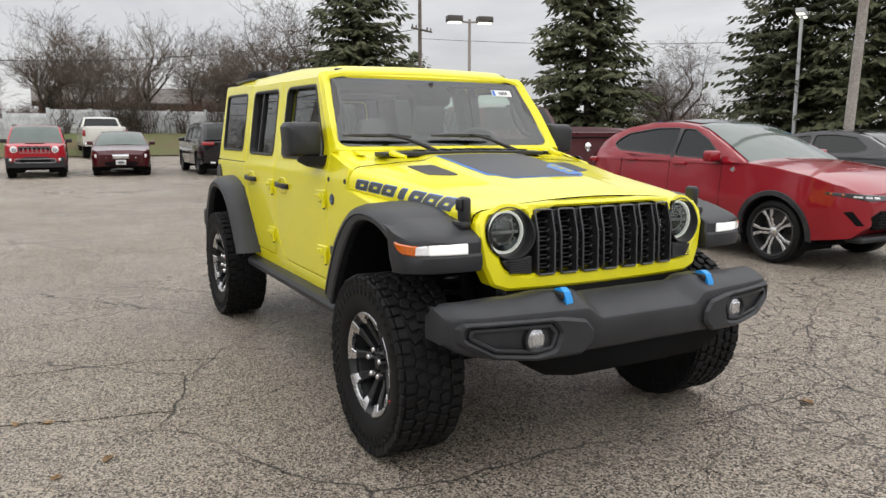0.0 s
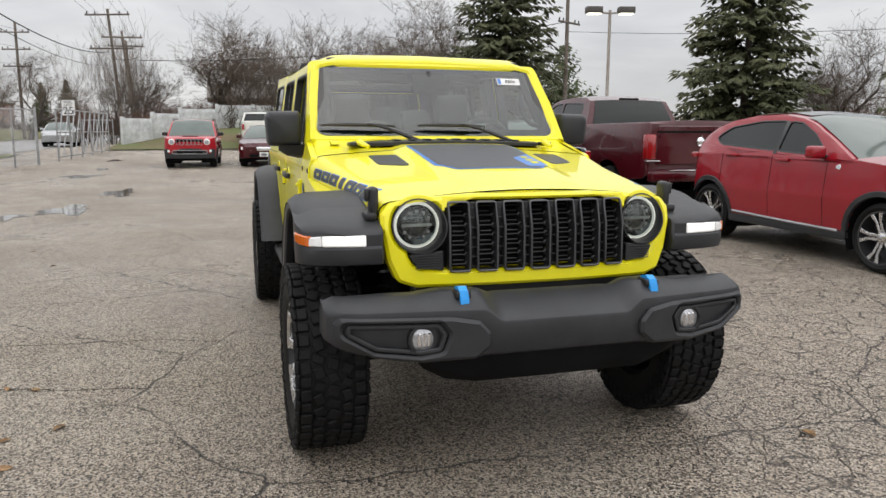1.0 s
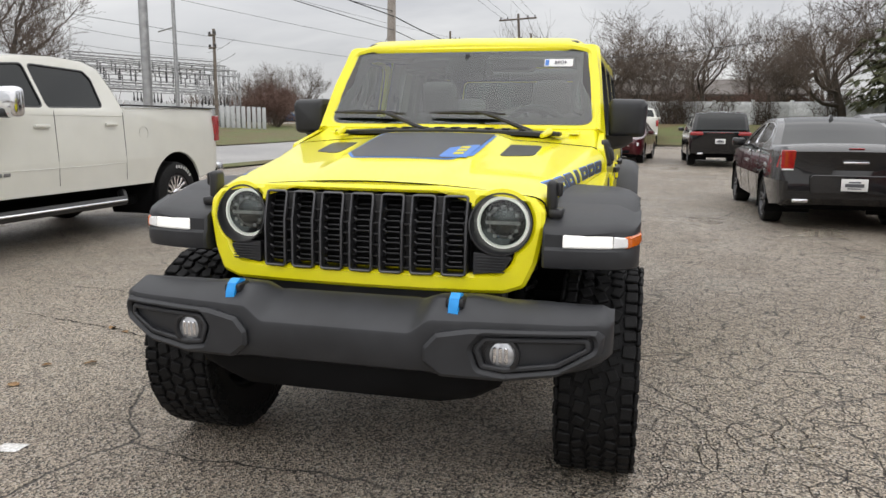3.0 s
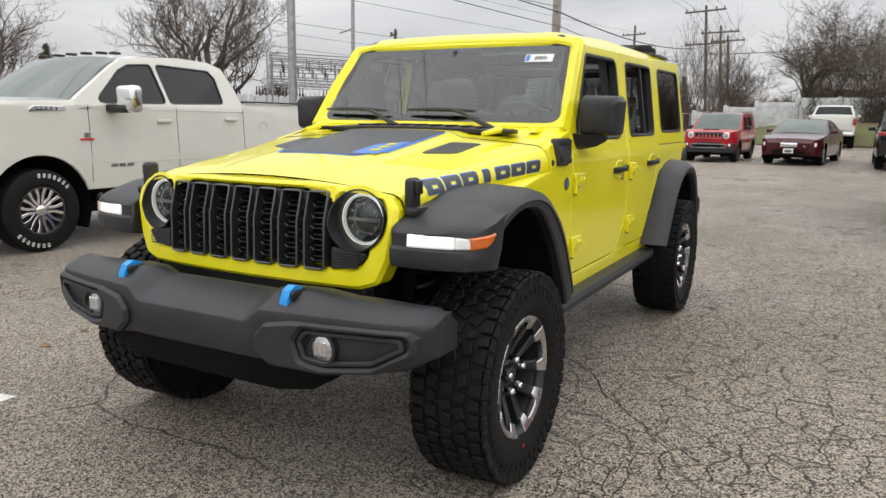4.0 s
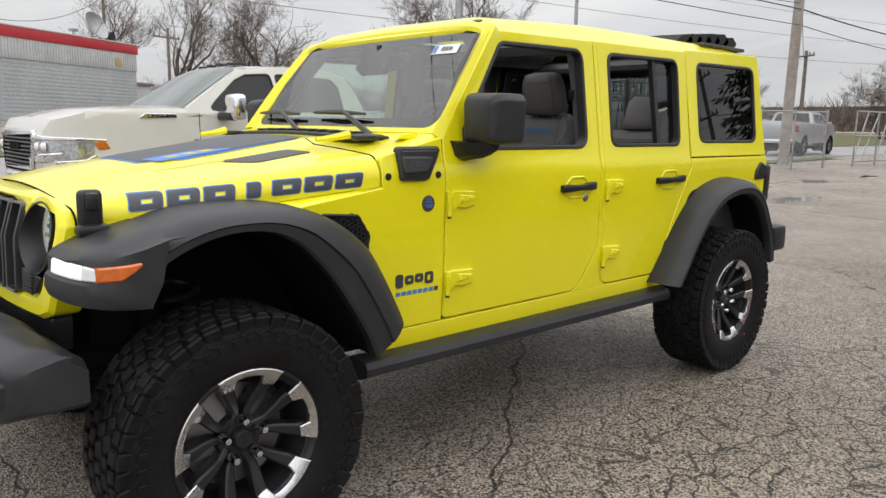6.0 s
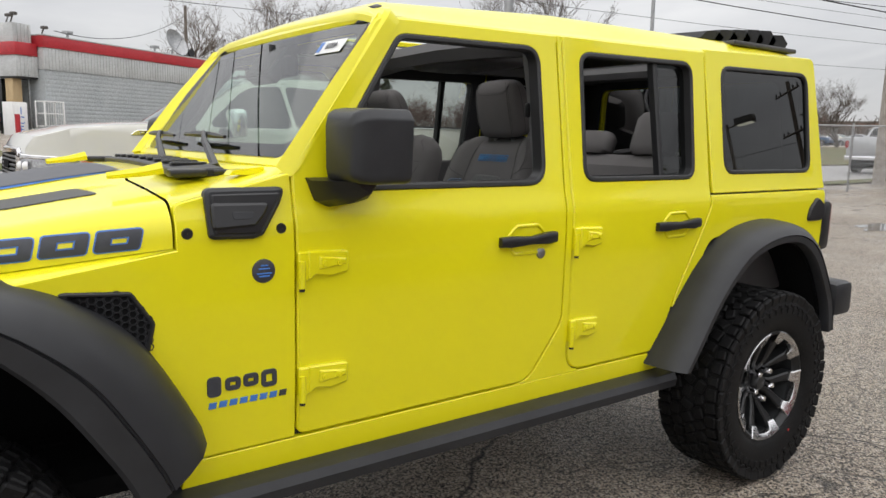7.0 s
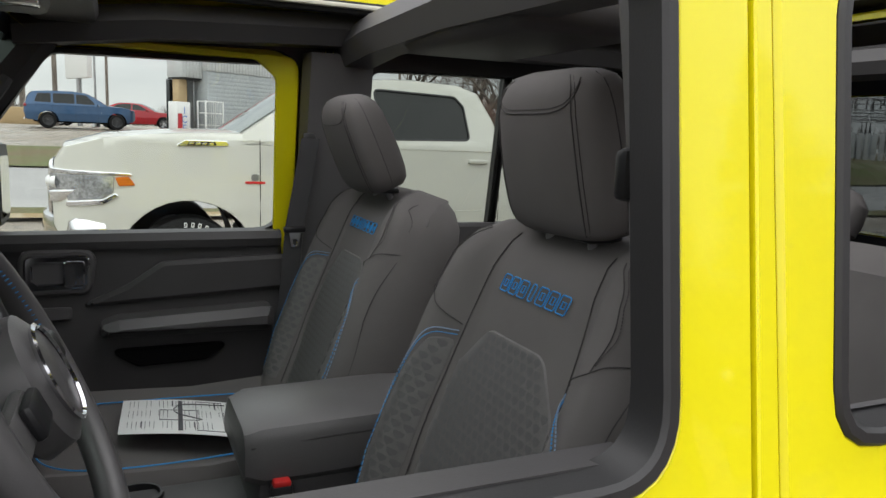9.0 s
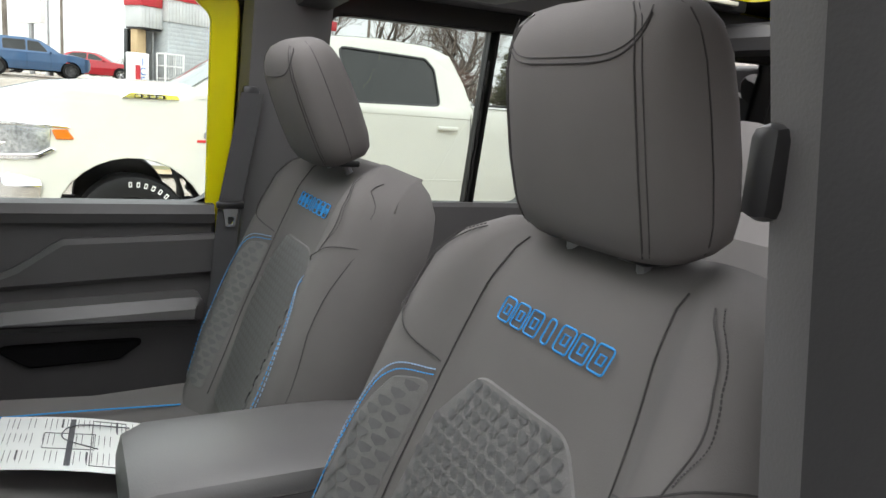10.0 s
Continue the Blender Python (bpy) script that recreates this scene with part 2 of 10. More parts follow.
def sheet(loops, fn, thick, chamfer=0.003, us=(), vs=(), bm=None, back=False):
    """A plate with holes, drawn in (u, v), with chamfered edges, laid into space by fn(u, v, depth)."""
    main = bm or bmesh.new()
    bm = bmesh.new()
    fixed = []
    for i, lp in enumerate(loops):
        want = 1 if i == 0 else -1
        fixed.append(list(lp) if area2(lp) * want > 0 else list(lp)[::-1])
    insets = [inset(lp, chamfer) if chamfer else lp for lp in fixed]
    from_tri = tessellate_polygon([[Vector((u, v, 0)) for u, v in lp] for lp in insets])
    va = [[bm.verts.new((u, v, 0)) for u, v in lp] for lp in insets]
    flat = [v for lp in va for v in lp]
    for t in from_tri:
        if len(set(t)) == 3:
            try:
                bm.faces.new([flat[i] for i in t])
            except ValueError:
                pass
    for lp, ring in zip(fixed, va):
        last = ring
        for z in ((chamfer, thick) if chamfer else (thick,)):
            nxt = [bm.verts.new((u, v, z)) for u, v in lp]
            for i in range(len(lp)):
                bm.faces.new((last[i - 1], last[i], nxt[i], nxt[i - 1]))
            last = nxt
        if back:
            lp_back = last
    if back and len(fixed) == 1:
        bm.faces.new(lp_back)
    for axis, cuts in ((0, us), (1, vs)):
        for c in cuts:
            co, no = [0, 0, 0], [0, 0, 0]
            co[axis], no[axis] = c, 1
            bmesh.ops.bisect_plane(bm, geom=bm.verts[:] + bm.edges[:] + bm.faces[:], plane_co=co, plane_no=no)
    bmesh.ops.recalc_face_normals(bm, faces=bm.faces)
    if bm.faces and sum(f.normal.z * f.calc_area() for f in bm.faces if all(abs(v.co.z) < 1e-6 for v in f.verts)) > 0:
        bmesh.ops.reverse_faces(bm, faces=bm.faces)
    bad = [f for f in bm.faces if f.normal.z > 0 and all(abs(v.co.z) < 1e-6 for v in f.verts)]
    if bad:
        bmesh.ops.reverse_faces(bm, faces=bad)
    new_v = {}
    for v in bm.verts:
        new_v[v] = main.verts.new(fn(v.co.x, v.co.y, v.co.z))
    # orientation after laying: test with three points
    o = Vector(fn(*_mid(fixed[0]), 0.0))
    eu, ev = Vector(fn(_mid(fixed[0])[0] + 1e-3, _mid(fixed[0])[1], 0)) - o, Vector(fn(_mid(fixed[0])[0], _mid(fixed[0])[1] + 1e-3, 0)) - o
    ed = Vector(fn(*_mid(fixed[0]), 1e-3)) - o
    flip = eu.cross(ev).dot(ed) < 0
    for f in bm.faces:
        vs_ = [new_v[v] for v in f.verts]
        try:
            main.faces.new(vs_[::-1] if flip else vs_)
        except ValueError:
            pass
    bm.free()
    return main


def _mid(lp):
    return sum(p[0] for p in lp) / len(lp), sum(p[1] for p in lp) / len(lp)


def loft(rings, bm=None, closed=True, cap=True):
    """Skins a row of rings of equal count."""
    bm = bm or bmesh.new()
    vs = [[bm.verts.new(p) for p in ring] for ring in rings]
    n = len(vs[0])
    fs = []
    for a, b in zip(vs, vs[1:]):
        for i in range(n if closed else n - 1):
            j = (i + 1) % n
            fs.append(bm.faces.new((a[i], a[j], b[j], b[i])))
    if cap and closed:
        fs.append(bm.faces.new(vs[0][::-1]))
        fs.append(bm.faces.new(vs[-1]))
    bmesh.ops.recalc_face_normals(bm, faces=fs)
    return bm


def tube(path, r, n=8, bm=None, cap=True):
    """A round bar along a path; r is one radius or one a point."""
    path = [Vector(p) for p in path]
    rs = r if isinstance(r, (list, tuple)) else [r] * len(path)
    rings, up = [], Vector((0, 0, 1))
    for i, p in enumerate(path):
        d = (path[min(i + 1, len(path) - 1)] - path[max(i - 1, 0)]).normalized()
        if abs(d.dot(up)) > 0.95:
            up = Vector((1, 0, 0)) if abs(d.x) < 0.9 else Vector((0, 1, 0))
        a = d.cross(up).normalized()
        b = a.cross(d).normalized()
        up = b
        rings.append([p + (a * math.cos(2 * math.pi * k / n) + b * math.sin(2 * math.pi * k / n)) * rs[i] for k in range(n)])
    return loft(rings, bm, True, cap)


def lathe(profile, n=32, bm=None, m=None):
    """Turns (radius, along) points about the y axis, then places them by m."""
    bm = bm or bmesh.new()
    m = m or Matrix()
    rings = [[m @ Vector((r * math.cos(2 * math.pi * k / n), a, r * math.sin(2 * math.pi * k / n))) for k in range(n)] for r, a in profile]
    return loft(rings, bm, True, False)


def block(c, s, r=0.01, bm=None, m=None, seg=2):
    """A box with rounded edges, centre c, full size s."""
    main = bm or bmesh.new()
    b = bmesh.new()
    bmesh.ops.create_cube(b, size=1.0, matrix=Matrix.Translation(c) @ Matrix.Diagonal((*s, 1)))
    r = min(r, min(s) * 0.45)
    if r > 0:
        bmesh.ops.bevel(b, geom=b.edges[:], offset=r, segments=seg, profile=0.5, affect="EDGES")
    merge(main, b, m)
    return main


def merge(main, b, m=None):
    b.verts.ensure_lookup_table()
    vs = [main.verts.new(m @ v.co if m else v.co) for v in b.verts]
    for i, v in enumerate(b.verts):
        v.index = i
    for f in b.faces:
        try:
            main.faces.new([vs[v.index] for v in f.verts])
        except ValueError:
            pass
    b.free()
    return main


def lerp(x, xs, ys):
    return float(np.interp(x, xs, ys))


def smooth01(t):
    t = min(1.0, max(0.0, t))
    return t * t * (3 - 2 * t)


# ---- ground ----
def ground_z(x, y):
    """The lot is level round the parked cars and rises gently away from them."""
    zx = 0.22 * smooth01((-x - 10) / 30)
    zy = 1.25 * smooth01((-y - 9) / 36)
    bank = 1.18 * smooth01((-x - 38.5) / 8.5) * smooth01((y + 9.5) / 10) * smooth01((70 - y) / 20)
    return max(zx, zy) + 0.35 * min(zx, zy) + bank


def asphalt_mat():
    m = bpy.data.materials.new("wet_worn_asphalt")
    m.use_nodes = True
    n, l = m.node_tree.nodes, m.node_tree.links
    b = n["Principled BSDF"]
    co = n.new("ShaderNodeTexCoord")

    def noise_(scale, detail=4, rough=0.55):
        t = n.new("ShaderNodeTexNoise")
        t.inputs["Scale"].default_value, t.inputs["Detail"].default_value, t.inputs["Roughness"].default_value = scale, detail, rough
        l.new(co.outputs["Object"], t.inputs["Vector"])
        return t.outputs["Fac"]

    def ramp(src, p0, c0, p1, c1):
        r = n.new("ShaderNodeValToRGB")
        r.color_ramp.elements[0].position, r.color_ramp.elements[0].color = p0, (*c0, 1)
        r.color_ramp.elements[1].position, r.color_ramp.elements[1].color = p1, (*c1, 1)
        l.new(src, r.inputs[0])
        return r.outputs[0]

    def mix(fac, a, c, mode="MIX"):
        x = n.new("ShaderNodeMix")
        x.data_type, x.blend_type = "RGBA", mode
        for s, v in ((0, fac), (6, a), (7, c)):
            if isinstance(v, (int, float)):
                x.inputs[s].default_value = v
            elif isinstance(v, tuple):
                x.inputs[s].default_value = (*v, 1)
            else:
                l.new(v, x.inputs[s])
        return x.outputs[2]

    g1 = (0, 0, 0), (1, 1, 1)
    stones = n.new("ShaderNodeTexVoronoi")
    stones.inputs["Scale"].default_value = 128
    l.new(co.outputs["Object"], stones.inputs["Vector"])
    stone_tone = n.new("ShaderNodeSeparateColor")
    l.new(stones.outputs["Color"], stone_tone.inputs[0])
    base = ramp(stone_tone.outputs[0], 0.16, (0.024, 0.0204, 0.0162), 0.92, (0.60, 0.513, 0.408))
    pale = ramp(stone_tone.outputs[1], 0.87, g1[0], 0.95, g1[1])
    base = mix(pale, base, (0.62, 0.57, 0.50))
    patch = ramp(noise_(0.35, 6, 0.6), 0.35, g1[0], 0.68, g1[1])
    base = mix(patch, base, mix(1.0, base, (0.72, 0.70, 0.68), "MULTIPLY"))
    # long and fine cracks, widest where the surface has broken up
    wob = n.new("ShaderNodeVectorMath")
    wob.operation = "MULTIPLY_ADD"
    nv = n.new("ShaderNodeTexNoise")
    nv.inputs["Scale"].default_value, nv.inputs["Detail"].default_value = 2.2, 5
    l.new(co.outputs["Object"], nv.inputs["Vector"])
    l.new(nv.outputs["Color"], wob.inputs[0])
    wob.inputs[1].default_value = (0.35, 0.35, 0.0)
    l.new(co.outputs["Object"], wob.inputs[2])

    def cracks(scale, width):
        v = n.new("ShaderNodeTexVoronoi")
        v.feature = "DISTANCE_TO_EDGE"
        v.inputs["Scale"].default_value = scale
        l.new(wob.outputs[0], v.inputs["Vector"])
        return ramp(v.outputs["Distance"], 0.0, g1[1], width, g1[0])

    # the driver's side of the lot has crazed most
    sep = n.new("ShaderNodeSeparateXYZ")
    l.new(wob.outputs[0], sep.inputs[0])
    crazed = n.new("ShaderNodeMapRange")
    crazed.interpolation_type = "SMOOTHSTEP"
    crazed.inputs["From Min"].default_value, crazed.inputs["From Max"].default_value = -0.6, 2.0
    crazed.inputs["To Min"].default_value = 0.10
    l.new(sep.outputs["Y"], crazed.inputs["Value"])
    fine = mix(1.0, cracks(5.6, 0.030), ramp(noise_(0.20, 3), 0.24, g1[0], 0.36, g1[1]), "MULTIPLY")
    fine = mix(1.0, fine, crazed.outputs[0], "MULTIPLY")
    wide = mix(1.0, cracks(0.36, 0.0036), ramp(noise_(0.5, 3), 0.35, g1[0], 0.50, g1[1]), "MULTIPLY")
    crack = mix(1.0, fine, wide, "ADD")
    base = mix(crack, base, (0.012, 0.011, 0.010))
    l.new(base, b.inputs["Base Color"])
    wet = ramp(noise_(0.33, 6, 0.65), 0.36, g1[0], 0.56, g1[1])
    rr = n.new("ShaderNodeMapRange")
    rr.inputs["To Min"].default_value, rr.inputs["To Max"].default_value = 0.20, 0.60
    l.new(wet, rr.inputs["Value"])
    l.new(rr.outputs[0], b.inputs["Roughness"])
    b.inputs["Specular IOR Level"].default_value = 0.5
    hi = n.new("ShaderNodeMath")
    hi.operation = "MULTIPLY_ADD"
    l.new(crack, hi.inputs[0])
    hi.inputs[1].default_value = -1.2
    l.new(stones.outputs["Distance"], hi.inputs[2])
    bp = n.new("ShaderNodeBump")
    bp.inputs["Strength"].default_value, bp.inputs["Distance"].default_value = 1.0, 0.010
    l.new(hi.outputs[0], bp.inputs["Height"])
    l.new(bp.outputs[0], b.inputs["Normal"])
    return m


ASPHALT = asphalt_mat()


def build_ground():
    bm = bmesh.new()
    xs = [-400, -250, -150, -100, -75, -60, *range(-50, 13), 18, 30, 60, 120, 300]
    ys = [-400, -250, -150, -100, -75, -60, *range(-50, 41, 2), 50, 70, 110, 200, 400]
    grid = [[bm.verts.new((x, y, ground_z(x, y))) for x in xs] for y in ys]
    for j in range(len(ys) - 1):
        for i in range(len(xs) - 1):
            bm.faces.new((grid[j][i], grid[j][i + 1], grid[j + 1][i + 1], grid[j + 1][i]))
    tagged(part("ground", bm, ASPHALT), "worn wet asphalt parking lot with fine cracks", "ground", kind="structure")


build_ground()


# ---- the yellow off-road car; x runs to its nose, y to its driver's side ----
suv = thing("off_road_suv", "bright yellow off-road car with black flares on wet asphalt", "car")
R_TYRE, HUB_Z, AXLE_R, TRACK = 0.405, 0.405, -2.970, 0.826
SIDES = (1, -1)


def body_y(z):
    return lerp(z, [0.45, 0.55, 0.75, 1.1, 1.18, 1.24, 1.8, 1.9], [0.765, 0.778, 0.79, 0.795, 0.792, 0.776, 0.692, 0.675])


def on_side(s, off=0.0):
    return lambda u, v, d: (u, s * (body_y(v) + off - d), v)


BELTS = (0.62, 0.75, 0.92, 1.1, 1.15, 1.18, 1.21, 1.24)
F_WIN = rp([(-1.02, 1.262), (-1.804, 1.262), (-1.812, 1.705), (-1.268, 1.697), (-1.02, 1.34)], [0.03, 0.075, 0.06, 0.06, 0.04], 7)
R_WIN = rp([(-1.985, 1.268), (-2.60, 1.268), (-2.625, 1.715), (-2.00, 1.705)], 0.055)
Q_WIN = rp([(-2.80, 1.283), (-3.465, 1.283), (-3.485, 1.725), (-2.815, 1.715)], 0.06)
F_DOOR = rp([(-0.910, 0.606), (-0.910, 1.31), (-1.203, 1.742), (-1.893, 1.752), (-1.886, 1.1), (-1.884, 0.80), (-1.742, 0.606)], [0.03, 0.02, 0.05, 0.02, 0, 0.09, 0.09], 6)
R_DOOR = rp([(-1.921, 0.606), (-1.921, 1.755), (-2.708, 1.762), (-2.693, 1.16), (-2.50, 0.82), (-2.415, 0.606)], [0.09, 0.02, 0.02, 0.12, 0.2, 0.05], 6)
B_STRIP = [(-1.897, 1.752)] + [(x - 0.004, z - 0.003) for x, z in F_DOOR if x < -1.62 and z < 1.2] + [(-1.62, 0.601), (-1.99, 0.601)] + [(x + 0.005, z - 0.002) for x, z in R_DOOR if x > -1.99 and z < 0.9] + [(-1.916, 1.752)]
SILL = [(-0.60, 0.52), (-0.62, 0.600), (-2.44, 0.600), (-2.46, 0.52)]
COWL_SIDE = rp([(-0.904, 1.31), (-0.904, 0.604), (-0.60, 0.604), (-0.46, 0.84), (-0.36, 1.00), (-0.26, 1.05), (-0.26, 1.085), (-0.606, 1.134), (-0.606, 1.24)], [0, 0, 0.03, 0.1, 0.1, 0, 0, 0, 0.02])
QUARTER = rp([(-2.699, 1.20), (-2.698, 1.16), (-2.505, 0.82), (-2.42, 0.53), (-2.52, 0.53), (-2.56, 0.78), (-2.70, 1.03), (-3.14, 1.035), (-3.40, 0.80), (-3.47, 0.58), (-3.575, 0.58), (-3.578, 1.20)], [0, 0.12, 0.2, 0, 0, 0.1, 0.1, 0.1, 0.1, 0, 0.04, 0.01])
TOP_SIDE = rp([(-2.714, 1.207), (-2.712, 1.775), (-3.552, 1.80), (-3.580, 1.207)], [0.004, 0.01, 0.04, 0.01])


def build_suv_sides():
    for s in SIDES:
        on = on_side(s)
        door_f = part("front_door", sheet([F_DOOR, F_WIN], on, 0.020, 0.005, vs=BELTS), YELLOW, suv)
        door_r = part("rear_door", sheet([R_DOOR, R_WIN], on, 0.020, 0.005, vs=BELTS), YELLOW, suv)
        part("pillar_panel", sheet([B_STRIP], on, 0.03, 0.002, vs=BELTS), YELLOW, suv)
        part("sill_panel", sheet([SILL], on, 0.03, 0.002, vs=(0.56,)), YELLOW, suv)
        part("cowl_side_panel", sheet([COWL_SIDE], on, 0.03, 0.003, vs=BELTS), YELLOW, suv)
        part("quarter_panel", sheet([QUARTER], on, 0.03, 0.003, vs=BELTS), YELLOW, suv)
        part("hardtop_side", sheet([TOP_SIDE, Q_WIN], on, 0.03, 0.004, vs=BELTS), YELLOW, suv)
        shell = rp([(-0.60, 0.53), (-0.60, 1.12), (-0.92, 1.24), (-1.23, 1.75), (-3.54, 1.78), (-3.56, 0.95), (-2.55, 0.95), (-2.44, 0.53)], 0.01)
        holes = [inset(w if area2(w) > 0 else w[::-1], -0.022) for w in (F_WIN, R_WIN, Q_WIN)]
        part("inner_shell", sheet([shell, *holes], on_side(s, -0.022), 0.02, 0.0, vs=BELTS), TRIM_SMOOTH, suv)
        for win, door, name in ((F_WIN, door_f, "window_seal"), (R_WIN, door_r, "window_seal"), (Q_WIN, suv, "window_seal")):
            w = win if area2(win) > 0 else win[::-1]
            part(name, sheet([inset(w, -0.003), inset(w, 0.014)], on_side(s, 0.004), 0.045, 0.004, vs=(1.5,)), SEAL, door)
        for win in (R_WIN, Q_WIN):
            w = win if area2(win) > 0 else win[::-1]
            part("window_reveal", sheet([inset(w, -0.06), inset(w, 0.012)], lambda u, v, d: (u, s * (body_y(v) - 0.052 + d), v), 0.008, 0.002, vs=(1.5,)), TRIM_SMOOTH, suv)
        # front windows are wound down on the driver's side and up on the other
        if s < 0:
            part("window_pane", sheet([inset(F_WIN if area2(F_WIN) > 0 else F_WIN[::-1], 0.01)], on_side(s, -0.030), 0.004, 0), GLASS, door_f)
        rear = [(-2.42, 1.26), (-2.62, 1.26), (-2.635, 1.72), (-2.42, 1.72)] if s > 0 else R_WIN
        part("window_pane", sheet([rear], on_side(s, -0.030), 0.004, 0), SMOKED if s > 0 else CLEARISH, door_r)
        part("window_divider", sheet([[(-2.405, 1.26), (-2.43, 1.26), (-2.43, 1.72), (-2.405, 1.72)]], on_side(s, -0.012), 0.03, 0.004), TRIM_SMOOTH, door_r)
        part("quarter_glass", sheet([inset(Q_WIN if area2(Q_WIN) > 0 else Q_WIN[::-1], 0.01)], on_side(s, -0.008), 0.004, 0), TINT, suv)


build_suv_sides()


HOOD_SIDE = [(1.0, 0.0), (1.0, 0.15)] + [(0.90 + 0.10 * math.cos(radians(a)), 0.25 + 0.75 * math.sin(radians(a))) for a in range(0, 91, 9)]
HOOD_ST = [(0.357, 0.632, 1.052, 1.104, 1.140, 0.0), (0.33, 0.638, 1.052, 1.112, 1.147, 0.002), (0.22, 0.650, 1.055, 1.136, 1.168, 0.008), (0.0, 0.678, 1.07, 1.164, 1.198, 0.016),
           (-0.25, 0.714, 1.10, 1.195, 1.232, 0.020), (-0.45, 0.752, 1.122, 1.228, 1.260, 0.022), (-0.600, 0.785, 1.138, 1.247, 1.280, 0.022)]


def hood_ring(x, w, z_low, z_edge, z_mid, bulge, n=44):
    pts = []
    h = z_edge - z_low
    half = [(k, z_low + h * q) for k, q in HOOD_SIDE]
    for k, z in half:
        pts.append((x, -w * k, z))
    for i in range(1, n):
        y = -0.90 + 1.80 * i / n
        z = z_edge + (z_mid - z_edge) * (1 - (abs(y) / 0.90) ** 2.0)
        z += bulge * smooth01((0.46 - abs(y)) / 0.10)
        pts.append((x, w * y, z))
    for k, z in half[::-1]:
        pts.append((x, w * k, z))
    return pts


def grille_x(y):
    return 0.478 - 0.052 * (abs(y) / 0.6) ** 2.2


def build_suv_nose():
    rings = [hood_ring(*r) for r in HOOD_ST]
    # the front edge turns down behind the grille shell
    lips = [[(0.352, y, z - 0.022) for x, y, z in rings[0]], [(0.356, y, z - 0.004) for x, y, z in rings[0]]]
    part("hood", loft(lips + rings, None, closed=False), YELLOW, suv)
    part("hood_gap", tube([(0.3585, y, z - 0.001) for x, y, z in rings[0]], 0.0030, 5), DARK, suv)
    cow = [hood_ring(-0.606, 0.786, 1.138, 1.250, 1.283, 0.020), hood_ring(-0.75, 0.79, 1.138, 1.272, 1.296, 0.012), hood_ring(-0.87, 0.778, 1.138, 1.305, 1.312, 0.0), hood_ring(-0.93, 0.770, 1.138, 1.340, 1.345, 0.0)]
    part("cowl", loft(cow, None, closed=False), YELLOW, suv)
    for s in SIDES:
        shelf = []
        for x in (0.28, 0.10, -0.10, -0.22, -0.30, -0.40, -0.50, -0.604):
            w, lo = [float(np.interp(-x, [-r[0] for r in HOOD_ST], [r[i] for r in HOOD_ST])) for i in (1, 2)]
            zc = min(lo - 0.002, lerp(x, [-0.606, -0.26, 0.28], [1.134, 1.085, 1.02]))
            yo = lerp(x, [-0.606, -0.22, -0.10, 0.28], [body_y(zc), body_y(zc), w + 0.03, w + 0.01])
            shelf.append([(x, s * (w - 0.03), lo + 0.004), (x, s * (w + 0.004), lo - 0.003), (x, s * (yo - 0.012), zc + 0.002), (x, s * yo, zc - 0.010), (x, s * yo, zc - 0.05)])
        part("fender_top", loft(shelf, None, closed=False), YELLOW, suv)

    def face(u, v, d):
        kink = 0.25 * max(0, v - 1.0)
        return (grille_x(u) - kink - 0.03 * (v - 0.78) - d, u, v)

    def mirrored(half):
        return half + [(-y, z) for y, z in half[::-1]]

    shell = rp(mirrored([(0.505, 0.772), (0.575, 0.795), (0.612, 0.88), (0.634, 1.0), (0.634, 1.058), (0.598, 1.098), (0.50, 1.116), (0.26, 1.132)]), [0.05, 0.05, 0.05, 0.04, 0.03, 0.03, 0.04, 0.05] * 2)
    arc = [(0.488 + 0.107 * math.cos(radians(a)), 1.011 + 0.107 * math.sin(radians(a))) for a in range(-62, 163, 9)]
    half = [(0.40, 0.838), (0.485, 0.846), (0.515, 0.862), (0.532, 0.89)] + arc + [(0.386, 1.06), (0.384, 1.110)]
    opening = half + [(-y, z) for y, z in half[::-1]]
    us = [i * 0.06 for i in range(-10, 11)]
    shell_part = part("grille_shell", sheet([shell, opening], face, 0.085, 0.013, us=us, vs=(1.0, 1.05)), YELLOW, suv)
    part("grille_backing", sheet([rp(mirrored([(0.52, 0.80), (0.57, 1.05), (0.40, 1.11)]), 0.02)], lambda u, v, d: face(u, v, d + 0.075), 0.01, 0, us=us), DARK, shell_part)
    for sy in SIDES:
        c = rp([(sy * 0.40, 0.838), (sy * 0.50, 0.848), (sy * 0.535, 0.90), (sy * 0.40, 0.915)], [0.005, 0.03, 0.01, 0.005])
        cheek = part("grille_cheek", sheet([c], lambda u, v, d: face(u, v, d - 0.003), 0.03, 0.003), TRIM_SMOOTH, shell_part)
        bm = bmesh.new()
        for k in range(6):
            z = 0.850 + k * 0.010
            block((0, 0, 0), (0.008, 0.11, 0.004), 0.001, bm, Matrix.Translation(Vector(face(sy * 0.455, z, -0.006))), 1)
        part("grille_rib", bm, TRIM, cheek)
    slots = []
    for k in range(7):
        yc = (k - 3) * 0.1115
        lo = rp([(yc - 0.044, 0.830), (yc + 0.044, 0.830), (yc + 0.044, 1.106), (yc - 0.044, 1.106)], 0.016)
        inner = inset(lo if area2(lo) > 0 else lo[::-1], 0.008)
        sl = part("grille_slot", sheet([lo, inner], lambda u, v, d: face(u, v, d - 0.014), 0.06, 0.003, vs=(1.0,)), GUN, shell_part)
        bm = bmesh.new()
